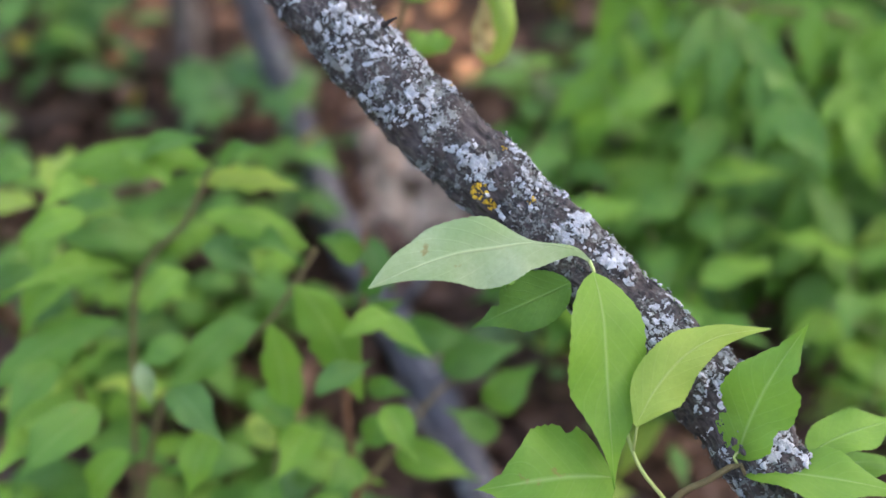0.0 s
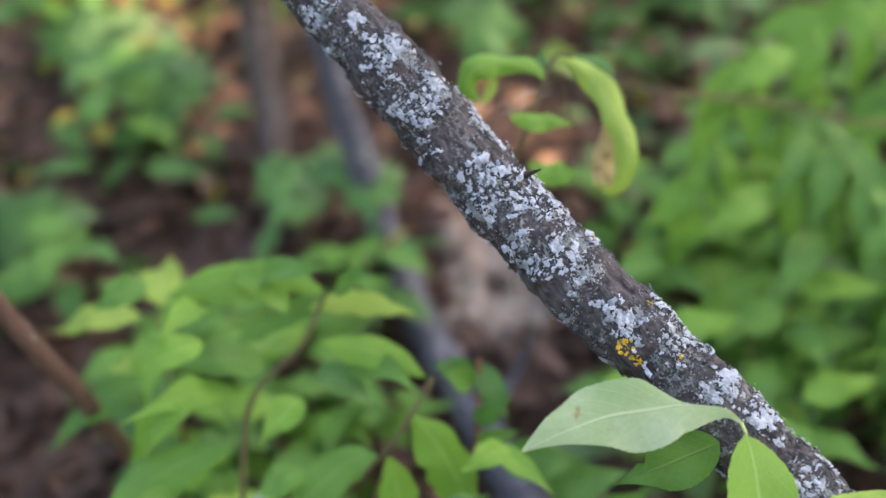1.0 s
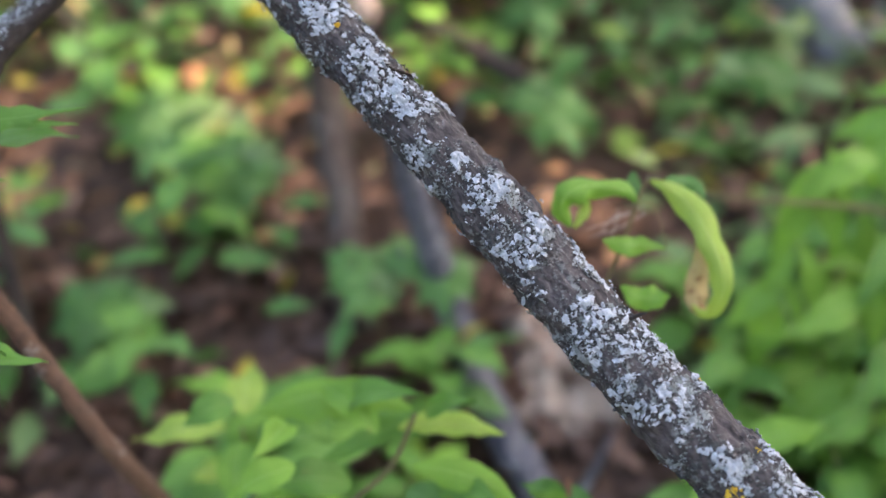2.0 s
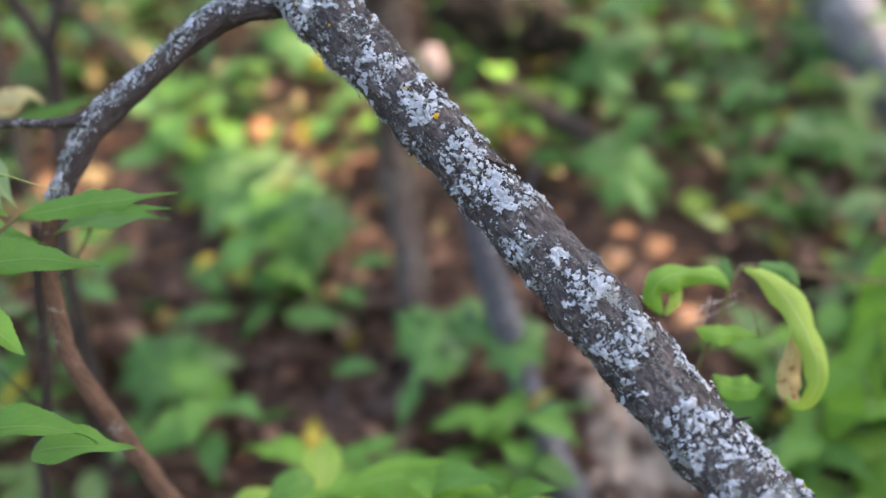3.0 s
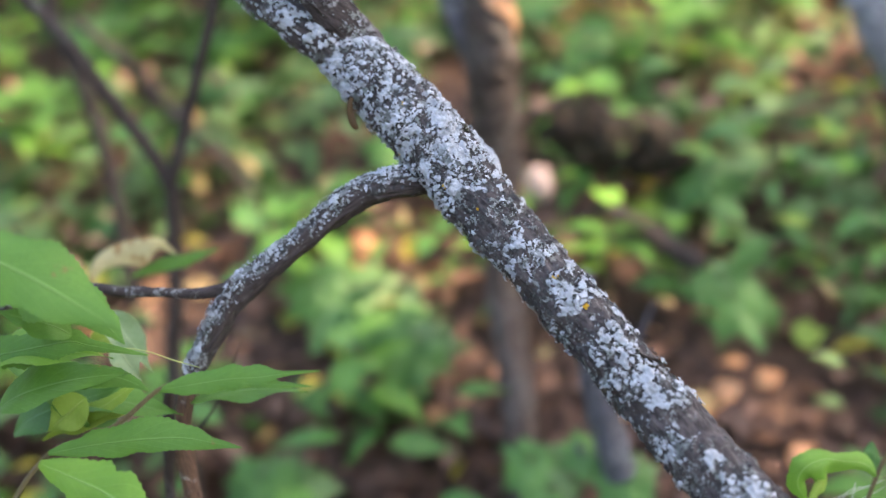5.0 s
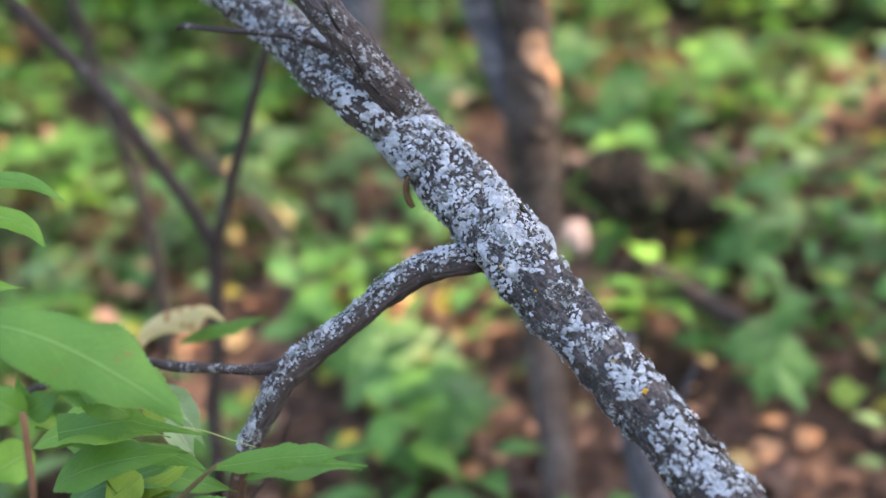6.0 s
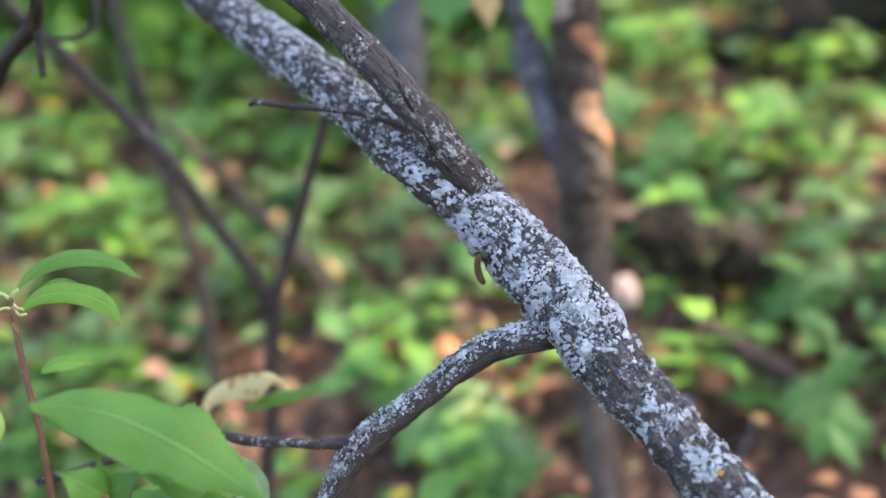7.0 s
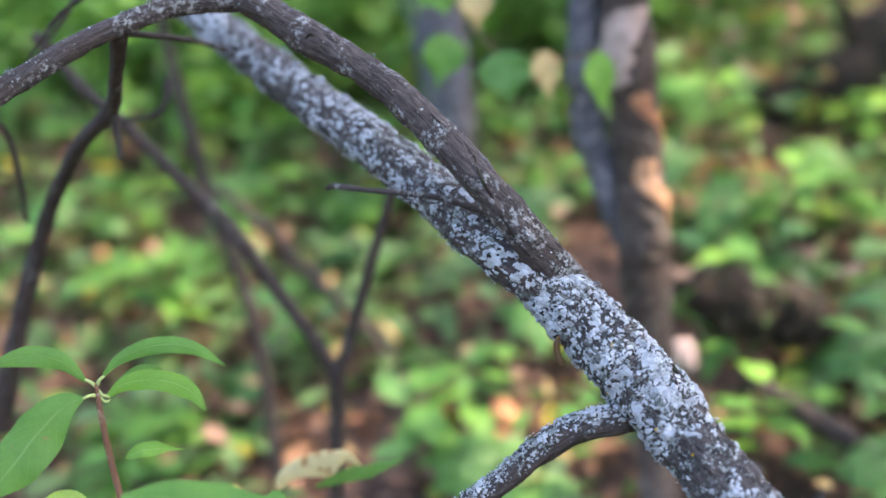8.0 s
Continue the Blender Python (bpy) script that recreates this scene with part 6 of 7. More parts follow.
def scatter(name, places, sizes, yaws, pitches, rolls, material, label, category):
    """One mesh of many blades."""
    v0, uv0, f0 = cheap_leaf()
    n, m = len(places), len(v0)
    cy, sy, cp, sp, cr, sr = np.cos(yaws), np.sin(yaws), np.cos(pitches), np.sin(pitches), np.cos(rolls), np.sin(rolls)
    p = v0[None] * sizes[:, None, None]
    x, y, z = p[..., 0], p[..., 1], p[..., 2]
    y, z = y * cr[:, None] - z * sr[:, None], y * sr[:, None] + z * cr[:, None]
    x, z = x * cp[:, None] - z * sp[:, None], x * sp[:, None] + z * cp[:, None]
    x, y = x * cy[:, None] - y * sy[:, None], x * sy[:, None] + y * cy[:, None]
    v = np.stack([x, y, z], axis=-1) + places[:, None, :]
    f = (f0[None] + (np.arange(n) * m)[:, None, None]).reshape(-1, 4)
    return tagged(new(name, mesh_of(name, v.reshape(-1, 3), f, material, np.tile(uv0, (n, 1)))), label, category, kind="stuff")


def bare_strip(x, y):
    """Open litter along the foot of the leaning grey stem and under the drooping limb."""
    return ((np.abs(x + 0.07) < 0.085) & (y < 1.17)) | ((x < -0.33) & (x > -0.62) & (y < 1.02))


def near_path_clear(x, y):
    """Keeps the strip between the camera's way and the branch free of scattered leaves."""
    return ~((y < 0.72) & (y > -0.4) & (np.abs(x + 0.1) < 0.9))


def build_litter():
    rng = np.random.default_rng(7)
    for name, count, mat, size, span, label, soft in (
            ("leaf_litter", 14000, LITTER, (0.022, 0.048), ((-2.6, 2.2), (0.5, 4.0)), "brown dead leaves lying over the forest floor", 0.35),
            ("damp_leaf_litter", 4200, LITTER_DARK, (0.03, 0.06), ((-1.4, 1.2), (0.5, 1.27)), "dark brown leaves lying over the nearer ground", 0.35),
            ("orange_leaf_litter", 2200, LITTER_SUNFLECK, (0.03, 0.06), ((-2.4, 2.0), (0.9, 4.0)), "orange and pinkish dead leaves on the ground, coloured bright as sun flecks", 0.45),
            ("dry_caught_leaves", 1500, LEAF_DRY, (0.02, 0.042), ((-2.2, 1.8), (1.25, 3.8)), "tan dry leaves caught among the low plants", 0.6),
            ("pinkish_caught_leaves", 1800, LITTER, (0.025, 0.05), ((-2.2, 1.8), (1.25, 3.8)), "pinkish-brown dead leaves caught among the low plants", 0.6),
            ("yellow_fallen_leaves", 520, LEAF_YELLOW, (0.03, 0.05), ((-2.2, 1.8), (1.0, 4.0)), "yellow fallen leaves scattered on the ground", 0.5)):
        x = rng.uniform(*span[0], count)
        y = rng.uniform(*span[1], count)
        if name == "orange_leaf_litter":
            k = (np.sin(x * 6.0 + 1.0) + np.sin(y * 7.0 + x * 3.0) > 0.35) & (y > 1.2)
            x, y = x[k], y[k]
        if name == "leaf_litter":
            k = (y > 1.22) | (rng.random(count) < 0.6)
            x, y = x[k], y[k]
        n = len(x)
        deep = 0.095 if "caught" in name or "yellow" in name else 0.02
        pl = np.stack([x, y, ground_height(x, y) + rng.uniform(0.002, deep, n)], axis=-1)
        scatter(name, pl, rng.uniform(*size, n), rng.uniform(0, 6.3, n), rng.normal(0, soft, n), rng.normal(0, soft, n), mat, label, "leaf litter")


build_litter()


FALLEN_NEAR = [(-0.387, 1.269, 0.030, "O"), (-0.332, 1.235, 0.034, "O"), (-0.361, 1.233, 0.028, "O"), (-0.075, 1.238, 0.038, "O"), (-0.031, 1.264, 0.032, "O"), (-0.450, 1.250, 0.030, "O"), (-0.008, 1.188, 0.034, "O"),
               (-0.254, 1.280, 0.026, "T"), (-0.545, 1.228, 0.034, "T"), (-0.475, 1.294, 0.031, "Y"), (0.012, 1.308, 0.042, "P"), (-0.187, 1.387, 0.042, "Y"), (-0.458, 1.240, 0.028, "Y"), (-0.10, 1.225, 0.04, "T")]
FALLEN_FAR = [(-0.475, 1.444, 0.045, "O"), (-0.550, 1.425, 0.034, "O"), (-0.535, 1.408, 0.045, "Y"), (-0.409, 1.418, 0.037, "Y"), (-0.540, 1.447, 0.034, "O"), (-0.464, 1.415, 0.037, "O"), (-0.649, 1.394, 0.033, "T"),
              (-0.184, 1.533, 0.027, "T"), (-0.240, 2.031, 0.045, "Y"), (-0.085, 2.046, 0.045, "Y"), (-0.290, 1.978, 0.042, "O"), (-1.013, 1.665, 0.063, "O"), (-0.953, 1.684, 0.054, "O"), (0.029, 2.076, 0.058, "T"),
              (-0.213, 1.785, 0.043, "T"), (-0.124, 1.842, 0.053, "T"), (-0.024, 1.819, 0.052, "T"), (-0.683, 1.803, 0.060, "P"), (-0.713, 1.834, 0.055, "P")]


def build_fallen():
    """Single fallen leaves bright enough to stand out of the litter; the orange ones hold sun flecks in their colour.
    """
    rng = random.Random(41)
    looks = {"O": (LITTER_SUNFLECK, "orange-pink dead leaf lying on the litter, coloured bright as a sun fleck"), "T": (LEAF_DRY, "tan dry leaf lying on the litter"), "Y": (LEAF_YELLOW, "yellow fallen leaf on low plants"), "P": (LEAF_YELLOWISH, "pale yellow-green fallen leaf on low plants")}
    for x, y, size, key in FALLEN_NEAR + FALLEN_FAR:
        mat, label = looks[key]
        z = float(ground_height(x, y)) + (0.035 if key in "YP" else 0.014)
        a = rng.uniform(0, 6.3)
        d = Vector((math.cos(a), math.sin(a) * 0.6, rng.uniform(-0.1, 0.4))).normalized() * size
        b = Vector((x, y, z)) - d * 0.5
        me = leaf_mesh("fallen_leaf", b, b + d, (rng.uniform(-0.3, 0.3), -0.7, 1), size * 0.72, rng.uniform(0.02, 0.12), 0.2, 0.0, 0.3, mat, rng.randrange(9999), 12, 2, 0.08, 0.0)
        tagged(new("fallen_leaf", me), label, "leaf", "fallen leaves")


build_fallen()


def seedling(name, mats, leaves, size, height, seed, label):
    """A small woodland plant: one stalk with leaves in a loose spiral."""
    rng = random.Random(seed)
    t = thing(name, (0, 0, 0), label, "plant", "woodland seedlings")
    part("stalk", tube("stalk", [(0, 0, -0.02, 0.0016), (0.004, 0.002, height * 0.5, 0.0014), (0.002, -0.003, height, 0.001)], TWIG, 0.01, 6, 3, 0, 0), t)
    for k in range(leaves):
        a = k * 2.4 + rng.uniform(-0.4, 0.4)
        z = height * (0.55 + 0.45 * (k + 1) / leaves)
        L = size * rng.uniform(0.75, 1.15)
        d = Vector((math.cos(a), math.sin(a), rng.uniform(-0.35, 0.15)))
        b = Vector((0.002, 0, z)) + d * 0.008
        me = leaf_mesh("leaf", b, b + d * L, (rng.uniform(-0.25, 0.25), rng.uniform(-0.25, 0.25), 1), L * rng.uniform(0.40, 0.52), 0.08, 0.2, rng.uniform(-0.06, 0.06), 0.0, rng.choice(mats), seed * 31 + k, 10, 2, 0.06, 0.0)
        part("leaf", me, t)
    return t


def tall_seedling(x, y, height, seed, label):
    """A knee-high woodland plant: tiers of long pointed leaves held level, on one thin stem."""
    rng = random.Random(seed)
    g = float(ground_height(x, y))
    t = thing("layered_leaf_plant", (x, y, g), label, "plant", "layered leaf plants")
    lean = (rng.uniform(-0.03, 0.03), rng.uniform(-0.04, 0.0))
    rows = [(x, y, g - 0.02, 0.0022), (x + lean[0] * 0.4, y + lean[1] * 0.4, g + height * 0.5, 0.0019), (x + lean[0], y + lean[1], g + height, 0.0012)]
    part("stem", tube("stem", rows, REDTWIG if seed % 2 else TWIG, 0.01, 7, 3, 0, 0.0002), t)
    for tier in range(4):
        f = 1 - 0.17 * tier
        c = Vector((x + lean[0] * f, y + lean[1] * f, g + height * f))
        for k in range(4):
            a = tier * 0.8 + k * 1.571 + rng.uniform(-0.35, 0.35)
            L = rng.uniform(0.060, 0.095) * (0.8 + 0.12 * tier)
            d = Vector((math.cos(a), math.sin(a), rng.uniform(-0.55, 0.12))).normalized()
            b = c + d * 0.012
            # Upper tiers take brighter greens: sunlight on top, put into the leaf colour.
            mat = rng.choice((LEAF_BRIGHT, LEAF, LEAF_BRIGHT, LEAF, LEAF_YELLOWISH) if tier < 2 else (LEAF, LEAF_DARK, LEAF_BRIGHT))
            me = leaf_mesh("leaf", b, b + d * L, (rng.uniform(-0.3, 0.3), rng.uniform(-0.5, 0.1), 1), L * rng.uniform(0.36, 0.44), 0.10, 0.22, rng.uniform(-0.06, 0.06), 0.0, mat, seed * 53 + tier * 7 + k, 16, 2, 0.08, 0.05)
            part("leaf", me, t)


for spot, (px, py, ph) in enumerate(((-0.30, 0.80, 0.27), (-0.27, 0.70, 0.22), (-0.17, 0.66, 0.19), (-0.33, 0.62, 0.21), (-0.10, 0.60, 0.17), (-0.24, 0.57, 0.20))):
    tall_seedling(px, py, ph, 300 + spot, "knee-high woodland plant with tiers of pointed green leaves")


def build_seedlings():
    rng = random.Random(12)
    kinds = [seedling("woodland_seedling", (LEAF, LEAF_BRIGHT), 8, 0.058, 0.10, 1, "small green woodland seedling with oval leaves"),
             seedling("woodland_seedling", (LEAF, LEAF, LEAF_DARK), 7, 0.068, 0.12, 2, "deep green woodland seedling with broad leaves"),
             seedling("woodland_seedling", (LEAF,), 7, 0.05, 0.07, 3, "low green woodland seedling in the litter"),
             seedling("woodland_seedling", (LEAF_BRIGHT, LEAF), 8, 0.074, 0.15, 4, "taller fresh green woodland seedling")]
    firsts = list(kinds)
    made = 0
    near = [(rng.uniform(-0.34, -0.08), rng.uniform(0.74, 0.96)) for _ in range(16)] + [(rng.uniform(0.0, 0.4), rng.uniform(0.78, 1.0)) for _ in range(16)] + [(rng.uniform(-0.62, -0.32), rng.uniform(1.30, 1.44)) for _ in range(2)] + [(rng.uniform(-0.3, 0.2), rng.uniform(1.27, 1.65)) for _ in range(13)]
    tries = 0
    while made < 300 and tries < 6000:
        tries += 1
        x, y = rng.uniform(-1.9, 1.5), rng.uniform(0.95, 3.2)
        if near:
            x, y = near.pop()
        if abs(x) > 0.5 + 0.45 * y + 0.3:
            continue
        # a bare brown strip before the trunk and round the log
        bare = math.sin(x * 4.2 + 0.6) + math.sin(y * 5.0 - x * 2.0 + 0.5)
        if (-0.70 < x < -0.22 and 1.22 < y < 1.62 and made > 45) or (-0.45 < x < 0.02 and 1.02 < y < 1.26 and rng.random() < 0.75) or (bare > 0.9 and y > 1.25) or (y > 1.35 and rng.random() < 0.45):
            continue
        if (-0.32 < x < -0.10 and 1.40 < y < 1.52) or (-0.33 < x < -0.20 and 1.10 < y < 1.30) or bool(bare_strip(x, y)):
            continue
        m = Matrix.Translation((x, y, float(ground_height(x, y)))) @ Euler((rng.uniform(-0.15, 0.15), rng.uniform(-0.15, 0.15), rng.uniform(0, 6.3))).to_matrix().to_4x4()
        if made < 4:
            firsts[made].matrix_world = m
        else:
            copy_thing(rng.choice(firsts), m)
        made += 1


build_seedlings()


def build_cover():
    """Low leaves over the forest floor, thick with brown gaps."""
    rng = np.random.default_rng(77)
    for name, mat, count, phase, label in (("ground_cover", LEAF_DULL, 16000, 0.0, "low green leaves covering the forest floor"), ("ground_cover", LEAF, 3200, 2.0, "fresh green low leaves on the forest floor"),
                                           ("ground_cover", LEAF_DARK, 8000, 4.0, "deep green low leaves on the forest floor"), ("ground_cover", LEAF_YELLOWISH, 900, 1.0, "yellowing low leaves on the forest floor")):
        x, y = rng.uniform(-2.4, 1.9, count), rng.uniform(0.62, 3.6, count)
        cover = np.sin(x * 6.1 + phase) + np.sin(y * 7.3 - x * 3.0 + phase) + 0.8 * np.sin(x * 13.0 + y * 9.0 + 1.0) + 0.1 * np.clip(y - 1.2, 0, 1.2)
        brown = np.exp(-((x + 0.48) / 0.2) ** 2 - ((y - 1.34) / 0.12) ** 2) * (0.0 if mat is LEAF_DARK else 1.8) + np.exp(-((x + 0.22) / 0.26) ** 2 - ((y - 1.14) / 0.10) ** 2) * 2.6 + np.exp(-((x + 0.04) / 0.08) ** 2 - ((y - 1.25) / 0.05) ** 2) * 2.0 - np.exp(-((x + 0.02) / 0.25) ** 2 - ((y - 1.50) / 0.16) ** 2) * 1.6
        k = (cover - brown - (0.45 if mat is LEAF_DARK else 0.6) * np.clip((y - 1.05) / 0.3, 0, 1) - 0.8 * np.clip((1.1 - y) / 0.15, 0, 1) * (x < 0.05) + rng.normal(0, 0.6, count) > -0.15 - (0.62 if mat in (LEAF_DULL, LEAF_DARK) else 0.0) * np.clip((y - 1.3) / 0.15, 0, 1)) & near_path_clear(x, y)
        k &= ~bare_strip(x, y) & ~((x > -0.33) & (x < -0.22) & (y > 1.10) & (y < 1.30))
        x, y = x[k], y[k]
        n = len(x)
        lift = rng.gamma(2.0, 0.026, n) * np.clip(1.75 - 0.6 * y, 0.35, 1.1)
        pl = np.stack([x, y, ground_height(x, y) + 0.01 + lift], axis=-1)
        scatter(name, pl, rng.uniform(0.028, 0.072, n), rng.uniform(0, 6.3, n), rng.normal(-0.15, 0.3, n), rng.normal(0, 0.35, n), mat, label, "ground cover")


build_cover()


def build_woods():
    rng = np.random.default_rng(23)
    # leafy undergrowth from two metres out, in clumps with gaps
    spots = []
    for k in range(450):
        y = 2.2 + 3.0 * rng.random() ** 1.2
        x = rng.uniform(-0.75 * y - 0.6, 0.5 * y + 0.6)
        if -0.3 < x < 0.7 and y < 3.1:
            continue
        spots.append((x, y, rng.uniform(0.05, 0.35 + 0.3 * (y - 1.9)), rng.uniform(0.12, 0.32)))
    # brighter clumps that stand between the limbs and the trunk
    for x, y, h in ((-0.42, 2.3, 0.3), (-0.62, 2.15, 0.3), (-0.30, 2.5, 0.4), (-0.95, 2.1, 0.35), (-0.1, 2.7, 0.4), (-0.5, 2.7, 0.5), (-0.85, 2.5, 0.5)):
        for k in range(2):
            while len(spots) % 3 != 2 * k:
                spots.append((rng.uniform(-3, 2), rng.uniform(3, 5), 0.3, 0.2))
            spots.append((x + rng.uniform(-0.08, 0.08), y, h, 0.2))
    for name, mat, pick, label in (("undergrowth", LEAF_DULL, 0, "green leafy undergrowth among the trees"), ("undergrowth", LEAF_DARK, 1, "dark green leafy undergrowth, coloured dark for shade on the right"), ("undergrowth", LEAF, 2, "fresh green undergrowth leaves")):
        pl = []
        for i, (x, y, h, r) in enumerate(spots):
            kind = i % 3
            if kind == 2 and i % 2:
                kind = 0
            # More deep green on the right: its shade is put into the leaf colour.
            if x > -0.2 and i % 4:
                kind = 1
            if x < -0.5 and kind == 0:
                kind = 2
            if kind != pick:
                continue
            q = rng.normal(0, 1, (190, 3)) * (r * 0.6, r * 0.6, r * 0.5)
            c = q + (x, y, 0)
            c[:, 2] = ground_height(c[:, 0], c[:, 1]) + np.abs(q[:, 2] + h * rng.uniform(0, 1, 190))
            pl.append(c)
        pl = np.vstack(pl)
        n = len(pl)
        scatter(name, pl, rng.uniform(0.032, 0.070, n), rng.uniform(0, 6.3, n), rng.normal(-0.3, 0.45, n), rng.normal(0, 0.45, n), mat, label, "undergrowth")
    for k in range(16):
        y = rng.uniform(2.6, 7)
        x = rng.uniform(-0.8 * y, 0.6 * y)
        g = float(ground_height(x, y))
        r = rng.uniform(0.015, 0.06)
        lean = rng.uniform(-0.3, 0.3)
        t = thing("woodland_tree", (x, y, g), "slim dark woodland trunk in the distance", "tree", "distant trunks")
        part("trunk", tube("trunk", [(x, y, g - 0.05, r), (x + lean * 0.5, y, g + 1.0, r * 0.9), (x + lean, y, g + 2.2, r * 0.8), (x + lean * 1.6, y, g + 4.0, r * 0.6)], BARK_DARK, 0.05, 14, 60 + k, 0.001, 0.003), t)


build_woods()


def build_right_shrub():
    """Long leaves hanging on the right, behind the branch."""
    rng = random.Random(31)
    shrub = thing("hanging_leaf_shrub", (0.42, 1.0, 0.36), "green shrub with long hanging leaves behind the branch", "shrub")
    for k in range(5):
        x0 = 0.12 + 0.10 * k
        top = (x0 - 0.05 + rng.uniform(-0.04, 0.04), 0.93 + rng.uniform(-0.05, 0.1), 0.66 + rng.uniform(-0.05, 0.08))
        rows = [(0.42, 1.0, 0.33, 0.004), ((0.42 + top[0]) / 2 + 0.03, 0.99, (0.36 + top[2]) / 2 + 0.05, 0.003), (*top, 0.0015)]
        part("stem", tube("stem", rows, TWIG, 0.01, 8, k, 0, 0.0002), shrub)
    for k in range(44):
        b = Vector((rng.uniform(0.13, 0.62), rng.uniform(0.92, 1.14), rng.uniform(0.42, 0.72)))
        d = Vector((rng.uniform(-0.8, 0.3), rng.uniform(-0.7, 0.1), rng.uniform(-0.9, -0.2))).normalized()
        L = rng.uniform(0.12, 0.20)
        mat = rng.choice((LEAF_BRIGHT, LEAF, LEAF_BRIGHT, LEAF_BRIGHT, LEAF_DARK))
        stalk_ob = part("leaf_stalk", tube("leaf_stalk", [(*b, 0.0012), (*(b + d * L * 0.5 + Vector((0, 0, 0.01))), 0.001), (*(b + d * L), 0.0007)], LEAF, 0.012, 6, k, 0, 0), shrub)
        across = d.cross(Vector((0.2, -0.6, 0.8))).normalized()
        for i in range(4):
            for sgn in (-1, 1):
                p = b + d * L * (0.28 + 0.22 * i + rng.uniform(-0.07, 0.07)) + Vector((0, 0, 0.006))
                way = (across * sgn * rng.uniform(0.3, 1.0) + d * 0.5 + Vector((rng.uniform(-0.2, 0.2), rng.uniform(-0.2, 0.2), rng.uniform(-1.3, -0.2)))).normalized()
                size = rng.uniform(0.056, 0.092) * (1.05 - 0.08 * i)
                me = leaf_mesh("leaflet", p, p + way * size, (rng.uniform(-0.4, 0.4), -0.7, 0.8), size * rng.uniform(0.25, 0.34), 0.08, 0.25, rng.uniform(-0.05, 0.05), 0.0, mat, 900 + k * 9 + i * 2 + sgn, 14, 2, 0.07, 0.05)
                part("leaflet", me, stalk_ob)
        me = leaf_mesh("leaflet", b + d * L, b + d * (L + 0.07), (rng.uniform(-0.4, 0.4), -0.7, 0.8), 0.028, 0.08, 0.25, 0.0, 0.0, mat, 1900 + k, 14, 2, 0.07, 0.05)
        part("leaflet", me, stalk_ob)
build_right_shrub()


MAPLES = [(-0.258, 1.083, 0.492, 0.060), (-0.174, 1.065, 0.487, 0.064), (-0.466, 1.299, 0.565, 0.115), (-0.515, 1.102, 0.454, 0.092), (-0.417, 1.265, 0.547, 0.105), (-0.239, 1.055, 0.481, 0.056), (-0.069, 1.260, 0.567, 0.084), (-0.483, 1.094, 0.455, 0.080), (0.277, 1.050, 0.446, 0.116), (0.290, 0.932, 0.391, 0.094), (-0.199, 1.088, 0.499, 0.070), (-0.382, 1.230, 0.536, 0.096), (-0.076, 1.280, 0.578, 0.067), (-0.091, 1.864, 0.747, 0.069), (-0.497, 1.300, 0.577, 0.089), (-0.161, 1.739, 0.713, 0.080), (-0.214, 1.720, 0.724, 0.079), (-0.094, 1.834, 0.739, 0.083), (-1.203, 1.817, 0.730, 0.111)]


def lobed_leaf(base, out, size, mat, seed):
    """A broad leaf with five pointed lobes, drooping from its stalk's end."""
    rng = random.Random(seed)
    up = Vector((rng.uniform(-0.25, 0.25), rng.uniform(-0.95, -0.25), 1)).normalized()
    axis = (out - up * out.dot(up)).normalized()
    side = up.cross(axis)
    tips = ((0.0, 1.0, 0.78), (0.92, 0.88, 0.70), (-0.92, 0.88, 0.70), (1.9, 0.72, 0.7), (-1.9, 0.72, 0.7))
    rings, seg = 4, 60
    verts, uvs, faces = [tuple(base)], [(0.15, 0.5)], []
    wob = [rng.uniform(0.9, 1.1) for _ in tips]
    for r in range(1, rings + 1):
        for j in range(seg):
            th = -2.55 + 5.1 * j / (seg - 1)
            reach = max(0.62, max(w * ln * (1 - 0.95 * min(1.0, abs(th - a) / wd) ** 0.9) if abs(th - a) < wd else 0 for (a, ln, wd), w in zip(tips, wob)))
            reach *= 1 + (0.05 if j % 2 else -0.05)
            q = r / rings * reach * size
            x, y = q * math.cos(th), q * math.sin(th)
            z = -0.9 * q * q / size * 0.35 + 0.05 * size * math.sin(5 * th + seed) * r / rings
            verts.append(tuple(Vector(base) + axis * x + side * y + up * z))
            uvs.append((0.15 + 0.8 * x / size, 0.5 + 0.5 * y / size))
    for j in range(seg - 1):
        faces.append((0, 1 + j, 2 + j))
        for r in range(rings - 1):
            a = 1 + r * seg + j
            faces.append((a, a + seg, a + seg + 1, a + 1))
    return mesh_of("leaf", verts, faces, mat, uvs)


def build_maples():
    rng = random.Random(88)
    more = [(rng.uniform(-0.95, 0.35), rng.uniform(1.32, 2.3)) for _ in range(18)]
    for x, y, z, size in MAPLES + [(x, y, float(ground_height(x, y)) + 0.05, rng.uniform(0.07, 0.12)) for x, y in more]:
        g = float(ground_height(x, y))
        z = max(z + 0.02, g + 0.06)
        t = thing("lobed_leaf_seedling", (x, y + 0.02, g), "low seedling with broad lobed green leaves", "plant", "lobed seedlings")
        part("stalk", tube("stalk", [(x, y + 0.02, g - 0.02, 0.002), (x + 0.004, y + 0.022, (g + z) / 2, 0.0018), (x, y + 0.02, z, 0.0014)], TWIG, 0.01, 6, 3, 0, 0), t)
        a0 = rng.uniform(-2.2, -0.9)
        for k, mat in enumerate((LEAF_DARK, LEAF_DULL, LEAF_DARK)):
            a = a0 + k * 2.1
            out = Vector((math.cos(a), math.sin(a), 0.1))
            b = Vector((x, y + 0.02, z)) + out * size * 0.12
            part("leaf", lobed_leaf(b, out, size * (0.62 if k == 0 else 0.5), mat, rng.randrange(999)), t)


build_maples()


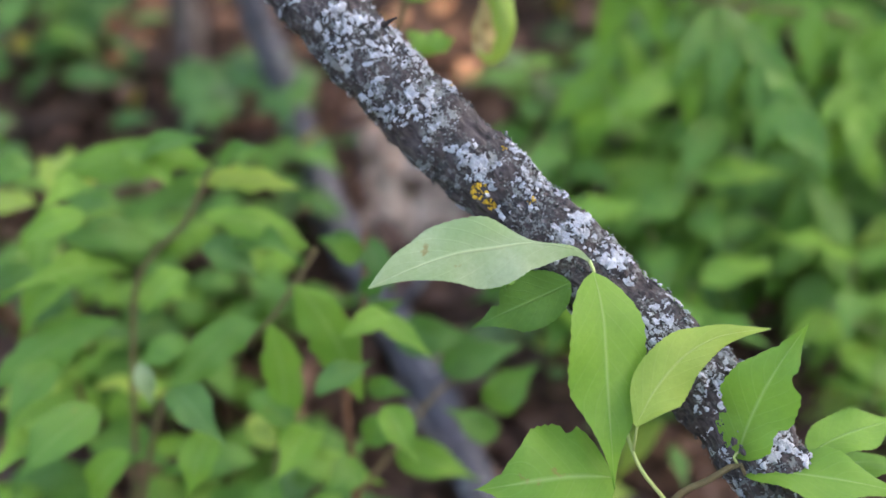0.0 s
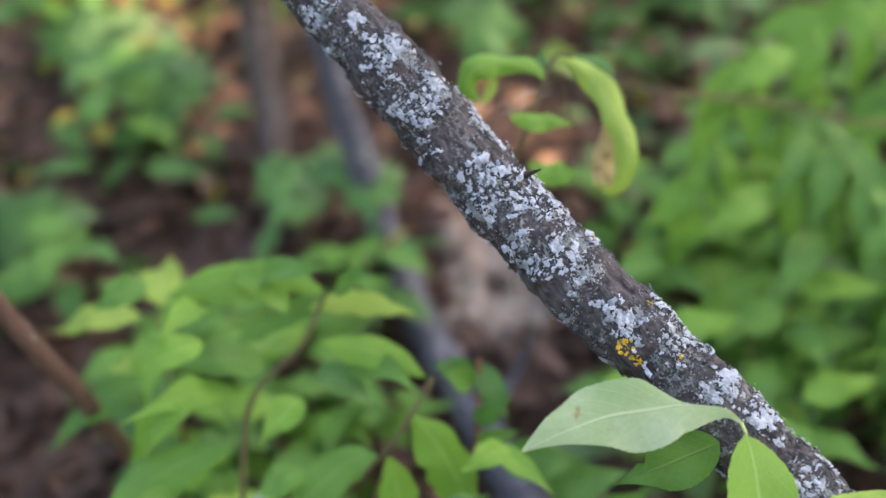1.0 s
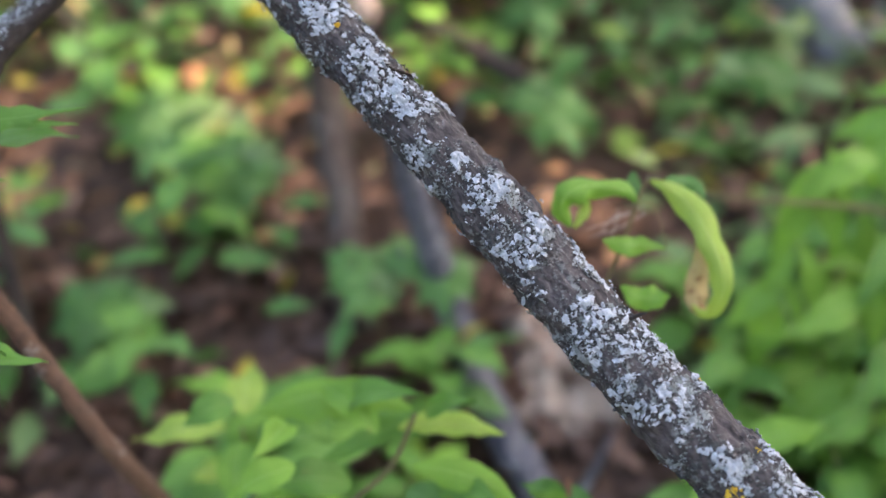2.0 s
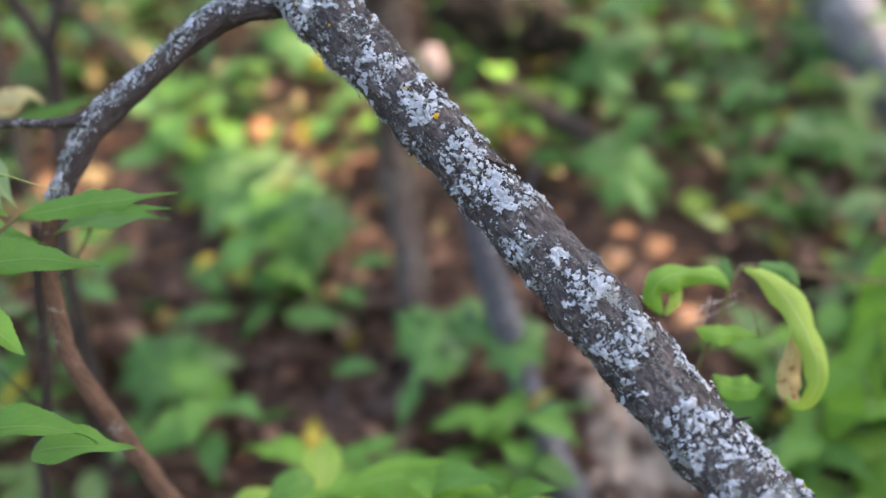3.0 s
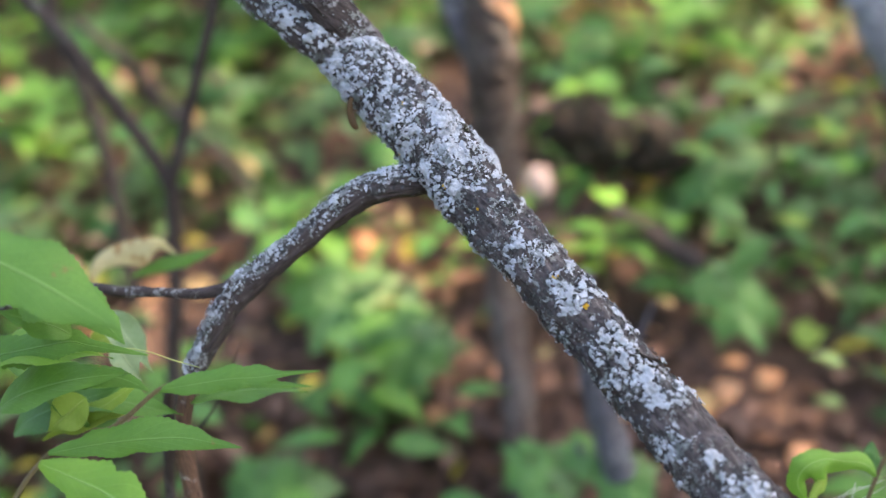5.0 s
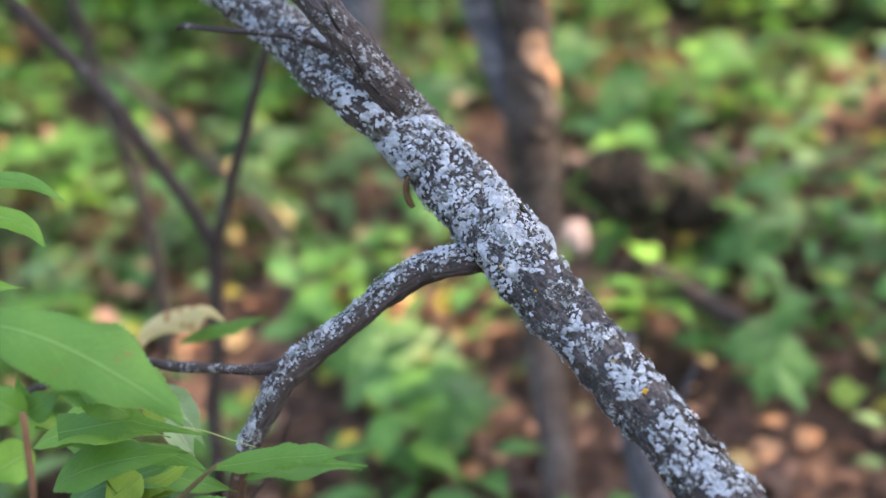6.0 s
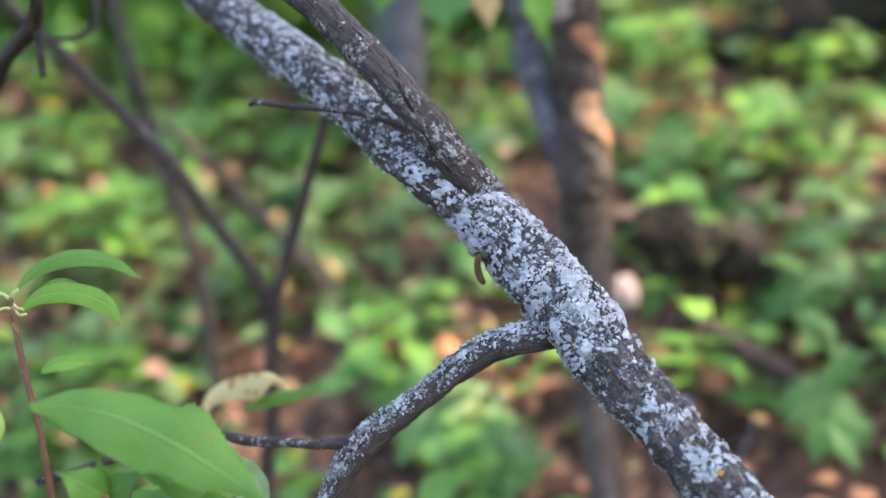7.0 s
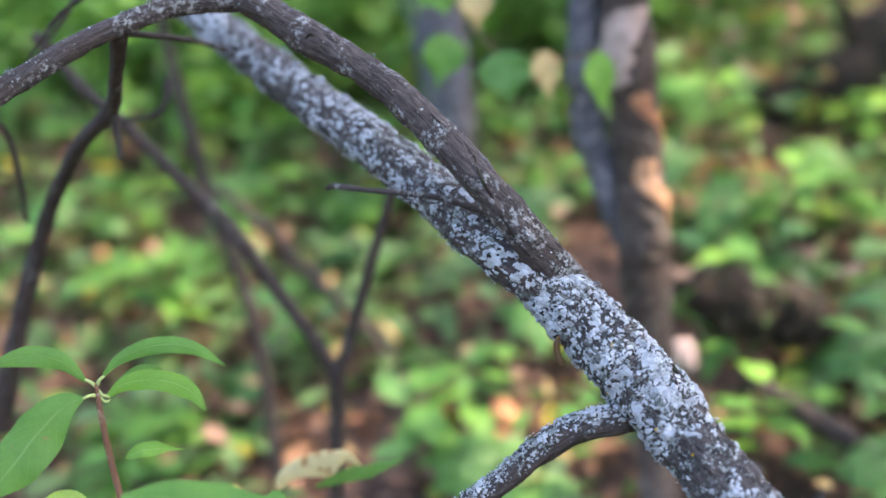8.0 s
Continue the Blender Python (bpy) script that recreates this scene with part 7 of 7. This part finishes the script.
def build_far_woods():
    """Trees and bushes all round the clearing, added out of view to hold back light from the sides."""
    rng = np.random.default_rng(611)
    for name, mat, n, low, label in (("far_woods", LEAF_DARK, 12000, 0.0, "dark green bushes and low boughs out of view, added to block side light"), ("far_woods", LEAF, 9000, 0.8, "green tree crowns out of view, added to block side light")):
        a, r = rng.uniform(0, 2 * np.pi, n), rng.uniform(6.5, 9.0, n)
        x, y = r * np.cos(a), r * np.sin(a) + 0.5
        # taller behind the camera, to block more of the sky there
        top = 3.4 + 0.9 * np.sin(a * 5 + 1) + 0.6 * np.sin(a * 11) + 1.5 * np.clip(-np.sin(a) * 1.5 + 0.3, 0, 1)
        pl = np.stack([x, y, ground_height(x, y) + low + (top - low) * rng.random(n)], axis=-1)
        scatter(name, pl, rng.uniform(0.22, 0.4, n), rng.uniform(0, 6.3, n), rng.normal(-0.4, 0.5, n), rng.normal(0, 0.5, n), mat, label, "woods")
    for k in range(22):
        a = k / 22 * 6.283 + rng.uniform(-0.1, 0.1)
        x, y = 7.6 * math.cos(a), 7.6 * math.sin(a) + 0.5
        g = float(ground_height(x, y))
        t = thing("woodland_tree", (x, y, g), "slim dark woodland trunk in the distance", "tree", "distant trunks")
        part("trunk", tube("trunk", [(x, y, g - 0.05, 0.09), (x + 0.05, y, g + 2.0, 0.075), (x, y + 0.1, g + 4.2, 0.05)], BARK_DARK, 0.1, 12, 90 + k, 0.003, 0.006), t)


build_far_woods()


def build_floor_round():
    """The same litter and low leaves over the rest of the forest floor."""
    rng = np.random.default_rng(733)
    for name, mat, n, size, lift, label in (("leaf_litter", LITTER, 16000, (0.05, 0.09), 0.01, "brown dead leaves over the forest floor"), ("ground_cover", LEAF, 7000, (0.06, 0.11), 0.05, "low green leaves in patches on the forest floor"),
                                            ("ground_cover", LEAF_DARK, 5000, (0.06, 0.11), 0.06, "deep green low leaves in patches on the forest floor")):
        x, y = rng.uniform(-7, 7, n), rng.uniform(-6, 6.5, n)
        near = ((x > -2.6) & (x < 2.1) & (y > 0.5) & (y < 4.0)) | (np.hypot(x + 0.1, y - 0.1) < 0.75)
        patch = np.sin(x * 2.1 + 1.0) + np.sin(y * 1.7 - x) + 0.7 * np.sin(x * 5 + y * 4)
        k = ~near & ((patch > 0.1) | (mat is LITTER))
        x, y = x[k], y[k]
        m = len(x)
        pl = np.stack([x, y, ground_height(x, y) + 0.004 + lift * rng.random(m)], axis=-1)
        scatter(name, pl, rng.uniform(*size, m), rng.uniform(0, 6.3, m), rng.normal(0, 0.3, m), rng.normal(0, 0.3, m), mat, label, "leaf litter" if mat is LITTER else "ground cover")


build_floor_round()


def build_shade_tree():
    """An unseen tree, added so that its crown shades the branch; the sun comes through its gaps in small flecks."""
    rng = np.random.default_rng(501)
    root = (3.6, 1.0, float(ground_height(3.6, 1.0)))
    tree = thing("shade_tree", root, "unseen broadleaf tree added to shade the branch with its wide crown", "tree")
    part("trunk", tube("trunk", [(3.6, 1.0, root[2] - 0.1, 0.13), (3.55, 1.05, 1.8, 0.11), (3.3, 1.3, 3.4, 0.085), (3.0, 1.6, 4.6, 0.05), (2.8, 1.8, 5.6, 0.02)], BARK_GREY, 0.06, 24, 80, 0.004, 0.008), tree)
    for k, (x, y) in enumerate(((0.6, 0.6), (1.6, 0.2), (0.9, 2.2), (1.8, 3.6), (2.8, 3.4), (4.4, 2.2))):
        part("limb", tube("limb", [(3.4, 1.2, 2.9 + 0.15 * k, 0.05), ((3.4 + x) / 2, (1.2 + y) / 2, 3.8 + 0.1 * k, 0.035), (x, y, 4.2, 0.012)], BARK_GREY, 0.06, 12, 81 + k, 0.002, 0.004), tree)
    n = 22000
    x, y = rng.uniform(-0.9, 4.6, n), rng.uniform(-0.8, 5.2, n)
    x[:6500], y[:6500] = rng.uniform(0.4, 3.4, 6500), rng.uniform(-0.1, 1.7, 6500)
    z = rng.uniform(3.7, 4.5, n)
    gap = lattice(np.random.default_rng(502), (x - 0.1 * (z - 4)) * 5.5, y * 5.5, 4000) * 0.6 + lattice(np.random.default_rng(503), x * 11, y * 11, 4000) * 0.4
    # kept thick over the branch, thinned where the ground behind should be brighter
    keep = (gap > 0.475) | (((x - 1.9) / 1.4) ** 2 + ((y - 0.72) / 0.8) ** 2 < 1)
    keep &= ~((((x - 1.34) / 0.30) ** 2 + ((y - 1.98) / 0.20) ** 2 < 1) & (gap < 0.55))
    edge = np.hypot((x - 1.85) / 2.75, (y - 1.4) / 1.85) + 0.12 * rng.normal(size=n) < 1
    # openings cut in the crown so sun reaches the bright leaves and trunk patches
    wood = (float(np.interp(0.9, [r[2] for r in TRUNK[::-1]], [r[0] for r in TRUNK[::-1]])), 1.255, 0.9)
    lit = [(fx, fy, float(ground_height(fx, fy))) for fx, fy, size, key in FALLEN_NEAR + FALLEN_FAR if key == "O"] + [wood]
    for fx, fy, fz in lit:
        keep &= np.hypot(x - fx - SUN_WAY[0] * (z - fz), y - fy - SUN_WAY[1] * (z - fz)) > (0.036 if 1.38 < fy < 1.50 else 0.046)
    k = keep & edge
    pl = np.stack([x, y, z], axis=-1)[k]
    m = len(pl)
    ob = scatter("crown", pl, rng.uniform(0.09, 0.15, m), rng.uniform(0, 6.3, m), rng.normal(0, 0.3, m), rng.normal(0, 0.3, m), LEAF, "wide crown of green leaves out of view, shaped to shade the branch", "")
    ob.parent = tree
    ob.location = -Vector(root)


build_shade_tree()
